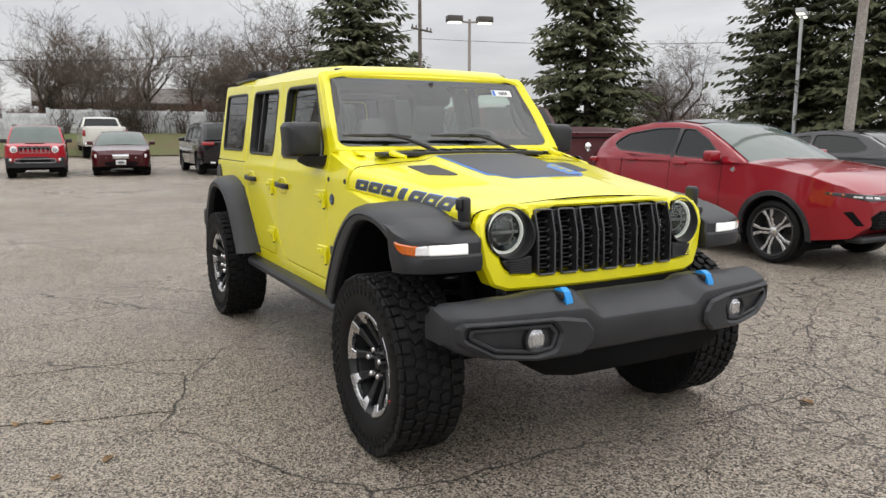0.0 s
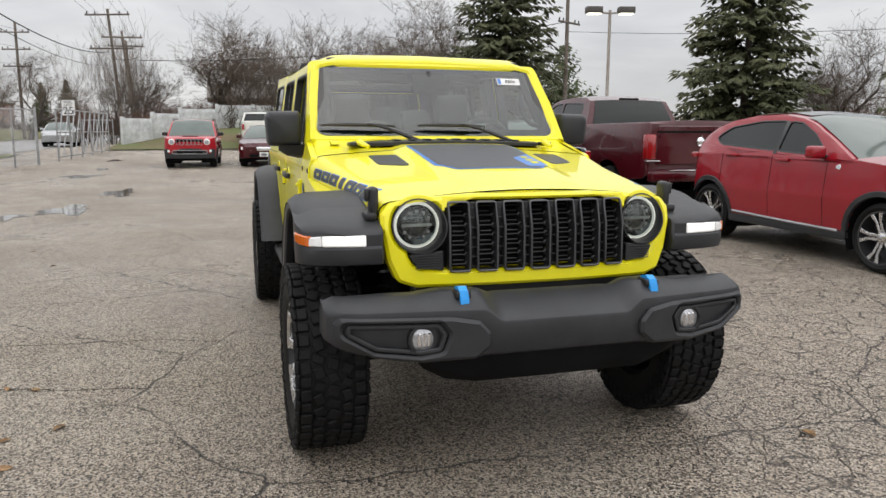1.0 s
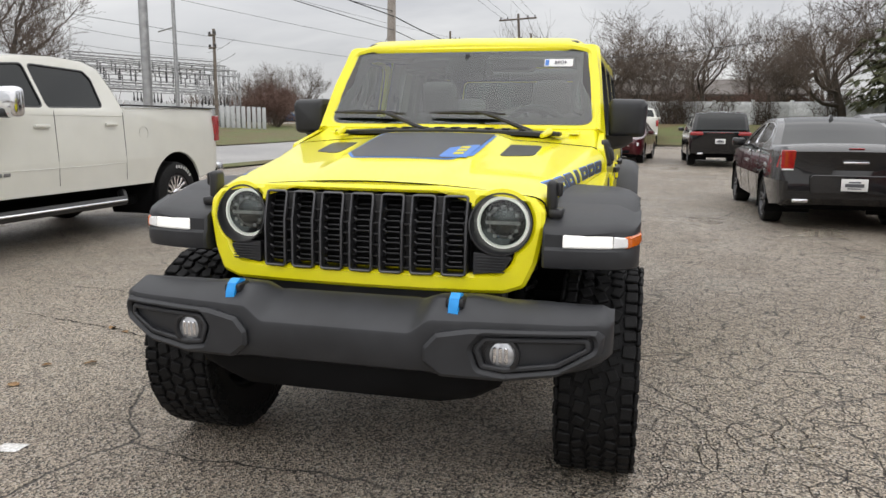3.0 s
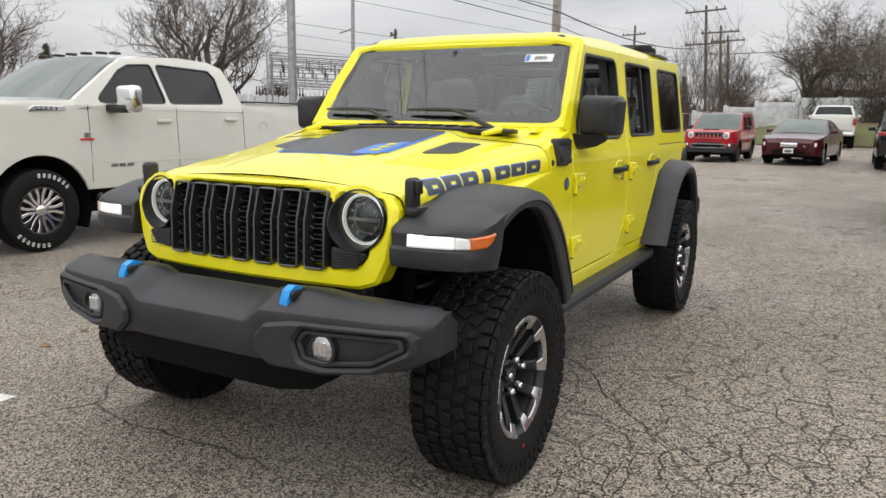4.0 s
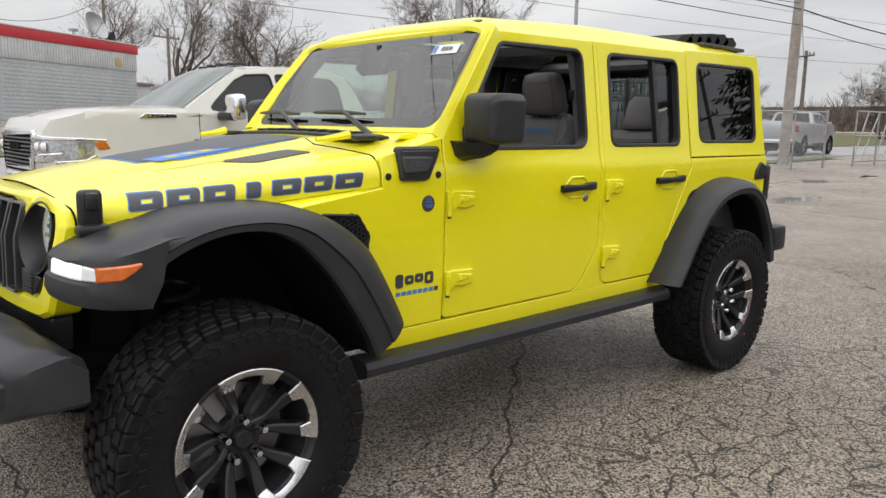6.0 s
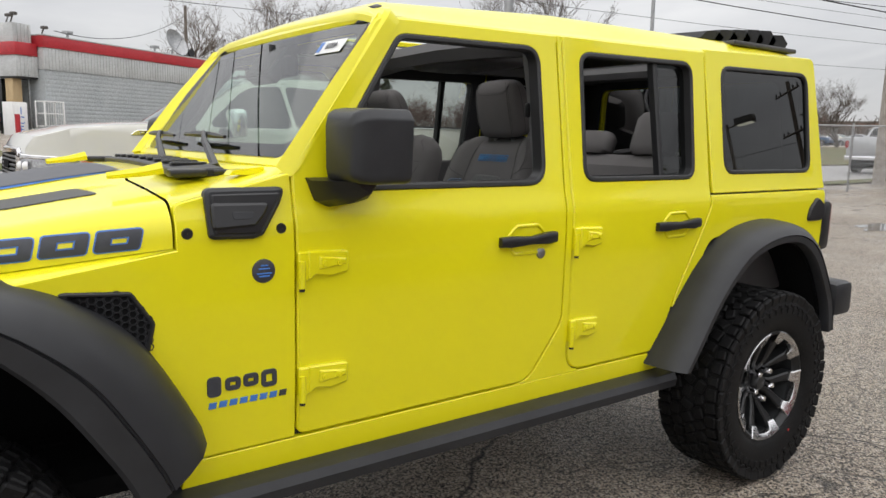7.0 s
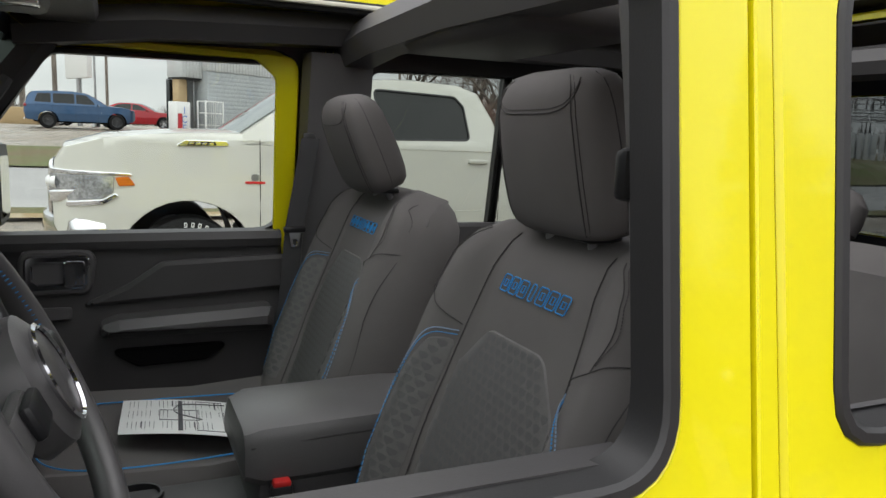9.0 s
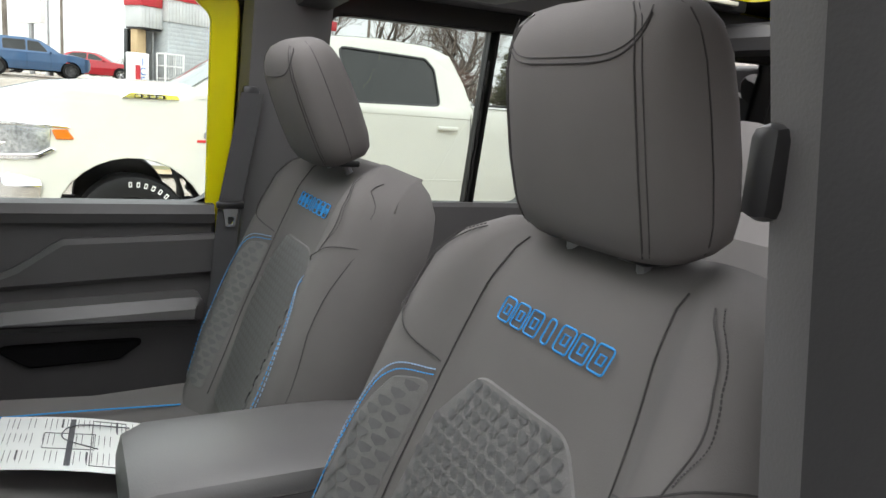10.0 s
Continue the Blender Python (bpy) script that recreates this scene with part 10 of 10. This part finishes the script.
# ---- buildings ----
def shop():
    s = thing("shop", "single-storey grey painted shop with a red fascia band", "building")
    A, B = (-5.9, -39.1), (-16.6, -45.9)
    d = Vector((B[0] - A[0], B[1] - A[1]))
    L = d.length
    ang = math.atan2(d.y, d.x)
    m = Matrix.Translation((A[0], A[1], 1.0)) @ Matrix.Rotation(ang, 4, "Z")
    # local frame: x along the long wall, +y away from the viewer's side is behind the face
    depth = 2.4
    sgn = 1 if (m.to_3x3() @ Vector((0, 1, 0))).y < 0 else -1

    def bx(name, x0, x1, y0, y1, z0, z1, material, label="", r=0.012, parent=None):
        return part(name, block(((x0 + x1) / 2, sgn * (y0 + y1) / 2, (z0 + z1) / 2), (x1 - x0, abs(y1 - y0), z1 - z0), r, m=m), material, parent or s, label)

    w = bx("wall", 0, L, 0, depth, -0.3, 3.36, BLOCKWALL)
    # block courses showing as faint ledges
    for k in range(16):
        bx("course", 0.02, L - 0.02, -0.006, 0.02, 0.02 + 0.205 * k, 0.02 + 0.205 * k + 0.190, BLOCKWALL, r=0.004, parent=w)
    sid = bx("siding", -0.03, L + 0.03, -0.05, depth, 3.36, 4.42, SIDING)
    for k in range(int(L / 0.2)):
        bx("rib", 0.04 + 0.2 * k, 0.10 + 0.2 * k, -0.085, -0.05, 3.37, 4.41, SIDING, r=0.008, parent=sid)
    bx("fascia", -0.10, L + 0.10, -0.12, depth, 4.42, 4.97, RED_BAND)
    bx("roof_edge", -0.13, L + 0.13, -0.15, depth, 4.97, 5.04, SIDING)
    bx("wall_vent", L - 2.0, L - 1.5, -0.10, 0, 3.55, 4.05, TAN)
    # entrance porch on the street side, beyond the corner
    bx("porch_siding", -1.25, -0.03, 0.35, 1.6, 2.95, 3.95, SIDING)
    for k in range(6):
        bx("rib", -1.22 + 0.2 * k, -1.15 + 0.2 * k, 0.315, 0.35, 2.96, 3.94, SIDING, r=0.008)
    bx("porch_fascia", -1.32, -0.10, 0.27, 1.6, 3.95, 4.55, RED_BAND)
    bx("porch_tower", -1.25, -0.25, 0.45, 1.6, 4.55, 5.45, SIDING)
    for k in range(5):
        bx("rib", -1.22 + 0.2 * k, -1.15 + 0.2 * k, 0.41, 0.45, 4.56, 5.44, SIDING, r=0.008)
    bx("porch_soffit", -1.2, -0.05, 0.4, 1.6, 2.86, 2.95, TRIM_SMOOTH)
    bx("column", -1.15, -0.65, 0.8, 1.3, -0.3, 2.86, TAN)
    bx("column", -0.35, -0.27, 0.7, 0.78, -0.3, 2.86, GALV)
    bx("shopfront", -1.1, 0.0, 1.62, 1.9, -0.3, 2.86, CAR_GLASS)
    # annex behind the far end
    an = thing("annex", "low pale annex at the end of the shop", "building")
    bx("wall", L + 0.05, L + 2.7, 1.0, 2.3, -0.3, 2.6, SIDING, parent=an)
    bx("roof", L - 0.0, L + 2.85, 0.85, 2.35, 2.6, 2.78, ROOFING, parent=an)
    # things on the roof and at the door
    for k, x in enumerate((2.2, 8.4)):
        v = thing("roof_vent", "small grey vent with a square cap on the shop roof", "vent")
        part("pipe", tube([m @ Vector((x, sgn * 0.8, 5.0)), m @ Vector((x, sgn * 0.8, 5.35))], 0.06, 8), GALV, v)
        part("cap", block((x, sgn * 0.8, 5.42), (0.42, 0.34, 0.16), 0.02, m=m), GALV, v)
    for k, (x, y) in enumerate(((-1.2, 0.6), (-0.9, 1.3), (0.1, 0.2))):
        fl = thing("flood_lamp", "small flood lamp on a stalk over the shop front", "lamp")
        zz = 5.45 if x < -0.5 else 4.97
        part("stalk", tube([m @ Vector((x, sgn * y, zz)), m @ Vector((x - 0.25, sgn * (y - 0.5), zz + 0.30))], 0.035, 6), BRONZE, fl)
        part("head", block((x - 0.3, sgn * (y - 0.6), zz + 0.33), (0.22, 0.30, 0.14), 0.03, m=m), BRONZE, fl)
    dish = thing("satellite_dish", "grey mesh satellite dish on the shop roof", "satellite dish")
    c = m @ Vector((L - 2.6, sgn * 0.9, 5.75))
    part("mast", tube([m @ Vector((L - 2.6, sgn * 1.05, 5.0)), c], 0.05, 8), GALV, dish)
    dm = Matrix.Translation(c) @ Matrix.Rotation(radians(35), 4, "Z") @ Matrix.Rotation(radians(25), 4, "X")
    part("reflector", lathe([(0.02, 0.02), (0.35, 0.06), (0.66, 0.18), (0.86, 0.34), (0.86, 0.37), (0.64, 0.21), (0.33, 0.09), (0.02, 0.05)], 28, m=dm), GALV, dish)
    part("feed_arm", tube([dm @ Vector((0, 0.05, -0.4)), dm @ Vector((0, 0.75, 0))], 0.02, 6), GALV, dish)
    part("feed_horn", block(dm @ Vector((0, 0.78, 0)), (0.16, 0.16, 0.16), 0.03), GALV, dish)
    ac = thing("roof_unit", "dark roof fan unit beside the satellite dish", "fan unit")
    part("housing", block((L - 1.3, sgn * 1.0, 5.35), (0.75, 0.6, 0.6), 0.06, m=m), BRONZE, ac)
    part("shroud", tube([m @ Vector((L - 1.3, sgn * 0.66, 5.4)), m @ Vector((L - 1.3, sgn * 0.56, 5.4))], 0.26, 16), TRIM_SMOOTH, ac)
    ice = thing("ice_box", "white ice merchandiser box by the shop door", "ice box")
    part("body", block((-1.55, sgn * 0.25, 0.75), (0.8, 0.7, 1.9), 0.04, m=m), SIGN_WHITE, ice)
    part("door", block((-1.55, sgn * -0.115, 0.85), (0.70, 0.05, 1.4), 0.03, m=m), SIGN_WHITE, ice)
    for k, ch in enumerate("ICE"):
        cu = bpy.data.curves.new("lettering", "FONT")
        cu.body, cu.size, cu.align_x, cu.extrude = ch, 0.5, "CENTER", 0.004
        cu.materials.append(DECAL_BLUE)
        o = new("lettering", cu)
        o.matrix_basis = m @ Matrix.Translation((-1.55, sgn * -0.150, 1.12 - 0.44 * k)) @ Matrix.Rotation(radians(90), 4, "X") @ (Matrix.Rotation(radians(180), 4, "Y") if sgn > 0 and False else Matrix())
        o.parent = ice
    cage = thing("gas_bottle_cage", "white wire cage for gas bottles against the shop", "cage")
    for x in (-0.75, 0.35):
        for y in (-0.15, -0.75):
            part("corner_post", block((x, sgn * y, 0.85), (0.06, 0.06, 1.9), 0.01, m=m), SIGN_WHITE, cage)
    for z in (0.0, 0.6, 1.2, 1.78):
        part("shelf", block((-0.2, sgn * -0.45, z), (1.1, 0.62, 0.05), 0.01, m=m), SIGN_WHITE, cage)
    for k in range(8):
        part("bar", block((-0.68 + 0.137 * k, sgn * -0.76, 0.88), (0.02, 0.02, 1.8), 0.004, m=m), SIGN_WHITE, cage)
    bol = thing("bollard", "red steel bollard by the shop entrance", "bollard")
    q = m @ Vector((-2.6, sgn * -1.2, 0))
    part("post", tube([(q.x, q.y, 0.9), (q.x, q.y, 2.1)], 0.11, 12), RED_BAND, bol)


def far_buildings():
    b = thing("long_brick_building", "long low brick building beyond the distant cars", "building")
    x, y = -165, -62
    part("wall", block((x, y, 3.4), (8, 42, 5.2), 0.02), BRICK_FAR, b)
    part("roof", block((x, y, 6.15), (8.6, 42.6, 0.35), 0.03), ROOFING, b)
    for k in range(12):
        w = part("window", block((x + 4.02, y - 19 + 3.4 * k, 4.0), (0.12, 1.9, 1.5), 0.02), PALE_STEEL, b)
        part("pane", block((x + 4.07, y - 19 + 3.4 * k, 4.0), (0.06, 1.7, 1.3), 0.01), CAR_GLASS, w)
    h = thing("low_house", "low house with a grey roof behind the wall", "house")
    x, y = -66, 6
    part("wall", block((x, y, 2.6), (7, 15, 2.7), 0.02), BRICK_FAR, h)
    rf = bmesh.new()
    loft([[(x - 4, y + k * 8, 3.9), (x, y + k * 8, 5.3), (x + 4, y + k * 8, 3.9), (x + 4, y + k * 8, 3.75), (x - 4, y + k * 8, 3.75)] for k in (-1, 1)], rf)
    part("roof", rf, ROOFING, h)
    bb = thing("billboard", "blank white billboard seen edge-on, on steel posts", "billboard")
    x, y = 0.5, -52
    z = ground_z(x, y)
    part("panel", block((x, y, z + 5.6), (0.35, 3.2, 5.2), 0.03, m=Matrix.Translation((x, y, 0)) @ Matrix.Rotation(radians(25), 4, "Z") @ Matrix.Translation((-x, -y, 0))), SIGN_WHITE, bb)
    part("post", tube([(x, y, z), (x, y, z + 3.2)], 0.16, 10), GALV, bb)
    rs = thing("road_bank_fence", "yellow concrete barrier along the side street", "barrier")
    part("barrier", block((4.5, -55, ground_z(4, -55) + 0.55), (3.6, 0.3, 1.1), 0.05), TAN, rs)


def gantry(x0, y0, x1, y1, h, seed):
    """A steel substation portal: two lattice legs, a lattice beam, hanging insulators."""
    g = thing("substation_gantry", "grey steel lattice portal of an electrical substation", "substation frame", "substation frames")
    p, q = Vector((x0, y0, ground_z(x0, y0))), Vector((x1, y1, ground_z(x1, y1)))
    d = (q - p).normalized()
    s = d.cross(Vector((0, 0, 1)))
    up = Vector((0, 0, 1))

    def lattice(a, b, w, nrm1, nrm2, name):
        bm = bmesh.new()
        L = (b - a).length
        n = max(3, int(L / 0.7))
        cs = [(nrm1 * w * i + nrm2 * w * j) for i, j in ((-1, -1), (1, -1), (1, 1), (-1, 1))]
        for c in cs:
            tube([a + c, b + c], 0.03, 4, bm)
        for k in range(n):
            u, v = a.lerp(b, k / n), a.lerp(b, (k + 1) / n)
            for i in range(4):
                tube([u + cs[i], v + cs[(i + 1) % 4]], 0.018, 3, bm, False)
        part(name, bm, GALV, g)

    for b in (p, q):
        lattice(b - up * 0.1, b + up * h, 0.2, d, s, "lattice_leg")
    lattice(p + up * h * 0.97, q + up * h * 0.97, 0.22, s, up, "lattice_beam")
    lattice(p + up * h * 0.62, q + up * h * 0.62, 0.12, s, up, "lower_beam")
    n = int((q - p).length / 1.0)
    for k in range(1, n):
        c = p.lerp(q, k / n) + up * (h * 0.97 - 0.25)
        ins = bmesh.new()
        prof = []
        for i in range(6):
            prof += [(0.03, -0.14 * i), (0.10, -0.14 * i - 0.05), (0.03, -0.14 * i - 0.09)]
        lathe(prof, 8, ins, Matrix.Translation(c) @ Matrix.Rotation(radians(90), 4, "X"))
        part("insulator_string", ins, TRIM_SMOOTH, g)


def substation():
    rnd = random.Random(9)
    for k in range(5):
        o = Vector((-3.2, -2.6)) * k
        gantry(-41 + o.x * 0.9, -37 + o.y, -50 + o.x * 0.9, -29.5 + o.y, 4.3 + 0.5 * (k % 3), k)
    for k in range(9):
        t = k / 8
        x, y = -39.5 - 9.5 * t + rnd.uniform(-0.4, 0.4), -39.0 + 9.0 * t
        z = ground_z(x, y)
        tr = thing("transformer", "grey substation transformer with bushings", "transformer", "substation equipment")
        part("tank", block((x, y, z + 0.85), (1.1, 1.0, 1.5), 0.06), PALE_STEEL, tr)
        for i in range(5):
            part("cooling_fin", block((x + 0.62, y - 0.4 + 0.2 * i, z + 0.85), (0.2, 0.03, 1.2), 0.01), PALE_STEEL, tr)
        for i in (-0.3, 0, 0.3):
            part("bushing", lathe([(0.07, 0.0), (0.11, 0.06), (0.06, 0.12), (0.10, 0.18), (0.05, 0.24), (0.09, 0.30), (0.04, 0.36), (0.03, 0.75), (0.0, 0.75)], 8, m=Matrix.Translation((x, y + i, z + 1.6)) @ Matrix.Rotation(radians(90), 4, "X")), TRIM_SMOOTH, tr)
    fz = thing("substation_fence", "grey slatted fence round the substation", "fence")
    for k in range(40):
        t = k / 39
        x, y = -36.5 - 14 * t, -37.0 + 9.5 * t
        part("slat", block((x, y, ground_z(x, y) + 0.85), (0.30, 0.05, 1.75), 0.01, m=Matrix.Translation((x, y, 0)) @ Matrix.Rotation(radians(-34), 4, "Z") @ Matrix.Translation((-x, -y, 0))), PALE_STEEL, fz)
    for k, (a, b) in enumerate(((0, 6.5), (0.4, 5.4))):
        cable((-41, -37, ground_z(-41, -37) + b), (-62, -38, ground_z(-41, -37) + b + 0.6), 0.2, 0.014)
        cable((-50, -29.5, ground_z(-41, -37) + b), (-63, -40, ground_z(-41, -37) + b + 0.3), 0.2, 0.014)


# ---- small things on the ground ----
def puddle(x, y, rx, ry, seed):
    rnd = random.Random(seed)
    ph = [rnd.uniform(0, 6.28) for _ in range(4)]
    vs = [(x, y, ground_z(x, y) + 0.006)]
    for k in range(48):
        a = 2 * math.pi * k / 48
        r = 1 + 0.28 * math.sin(3 * a + ph[0]) + 0.18 * math.sin(5 * a + ph[1]) + 0.12 * math.sin(9 * a + ph[2]) + 0.07 * math.sin(17 * a + ph[3])
        px, py = x + rx * r * math.cos(a), y + ry * r * math.sin(a)
        vs.append((px, py, ground_z(px, py) + 0.006))
    tagged(pm("puddle", vs, [(0, k + 1, (k + 1) % 48 + 1) for k in range(48)], PUDDLE), "shallow rain puddle on the asphalt", "puddle", kind="structure")


def long_crack(pts, w, seed):
    """One ragged open joint: a thin dark strip that wanders and changes its width."""
    rnd = random.Random(seed)
    vs, side = [], 0.0
    for (x0, y0), (x1, y1) in zip(pts, pts[1:]):
        L = math.hypot(x1 - x0, y1 - y0)
        n = max(2, round(L / 0.03))
        nx, ny = -(y1 - y0) / L, (x1 - x0) / L
        for i in range(n):
            side = 0.88 * side + rnd.gauss(0, 0.006)
            h = w * 0.5 * rnd.uniform(0.3, 1.25)
            x, y = x0 + (x1 - x0) * i / n + nx * side, y0 + (y1 - y0) * i / n + ny * side
            vs += [(x - nx * h, y - ny * h, ground_z(x, y) + 0.003), (x + nx * h, y + ny * h, ground_z(x, y) + 0.003)]
    tagged(pm("asphalt_crack", vs, [(k, k + 1, k + 3, k + 2) for k in range(0, len(vs) - 2, 2)], DARK), "long dark open crack in the asphalt", "crack", kind="structure")


def ground_details():
    for k, (x, y, rx, ry) in enumerate(((-10.6, -3.75, 0.75, 0.36), (-9.7, -4.5, 0.35, 0.30), (-13.9, -3.3, 0.80, 0.30), (-19.4, -4.95, 0.55, 0.45), (-22.4, -4.8, 0.5, 0.16), (-27.9, -5.1, 0.7, 0.22))):
        puddle(x, y, rx, ry, k)
    dr = thing("drain_grate", "rusty square drain grate set in the asphalt", "drain")
    x, y = -0.45, -4.05
    part("frame", block((x, y, 0.004), (0.62, 0.62, 0.02), 0.006), STEEL, dr)
    for k in range(7):
        part("bar", block((x - 0.24 + 0.08 * k, y, 0.016), (0.035, 0.5, 0.012), 0.003), STEEL, dr)
    for k, (w, pts) in enumerate(((0.011, ((-2.12, -3.6), (-2.0, -2.61), (-1.89, -1.66), (-1.71, -1.24))), (0.009, ((-1.26, -3.2), (-1.12, -2.39), (-1.0, -1.99), (-0.92, -1.55))),
                                 (0.007, ((-0.87, -1.41), (-0.94, -1.14), (-1.10, -0.92))), (0.010, ((-3.0, -3.9), (-3.12, -2.88), (-3.22, -2.15), (-3.47, -1.36), (-3.5, -0.93))))):
        long_crack(pts, w, 50 + k)
    line = on_ground("paint_mark", lambda t: (0.51 + 0.08 * t, -1.59), lambda t: (0.49 + 0.08 * t, -1.48), 4, 4, PAINT_LINE, 0.004, "worn end of a white bay line", "paint mark")
    rnd = random.Random(12)
    for k in range(46):
        lx, ly = rnd.uniform(-9, 4), rnd.choice((rnd.uniform(-6, 7), rnd.uniform(-11.2, -4), rnd.uniform(-3.5, -1.6)))
        if abs(ly) < 1.3 and lx < 1.5:
            continue
        b = bmesh.new()
        L, w, c = rnd.uniform(0.045, 0.09), rnd.uniform(0.014, 0.028), rnd.uniform(0.004, 0.018)
        pts = [(-L / 2, 0, 0.001), (-L * 0.2, w, c), (L * 0.25, w * 0.8, c), (L / 2, 0, 0.003), (L * 0.25, -w * 0.8, c * 0.7), (-L * 0.2, -w, c)]
        vs = [b.verts.new(p) for p in pts]
        mid = b.verts.new((0, 0, 0.002))
        for i in range(6):
            b.faces.new((vs[i - 1], vs[i], mid))
        lf = part("fallen_leaf", b, LEAF)
        lf.matrix_basis = pose(lx, ly, ground_z(lx, ly) + 0.003, 0, 0, rnd.uniform(0, 360))
        tagged(lf, "curled brown fallen leaf lying on the asphalt", "leaf", "fallen leaves")


build_ground_cover()
build_trees()
far_woods()
concrete_wall()
fences()
poles_and_cables()
lamps()
shop()
far_buildings()
substation()
ground_details()
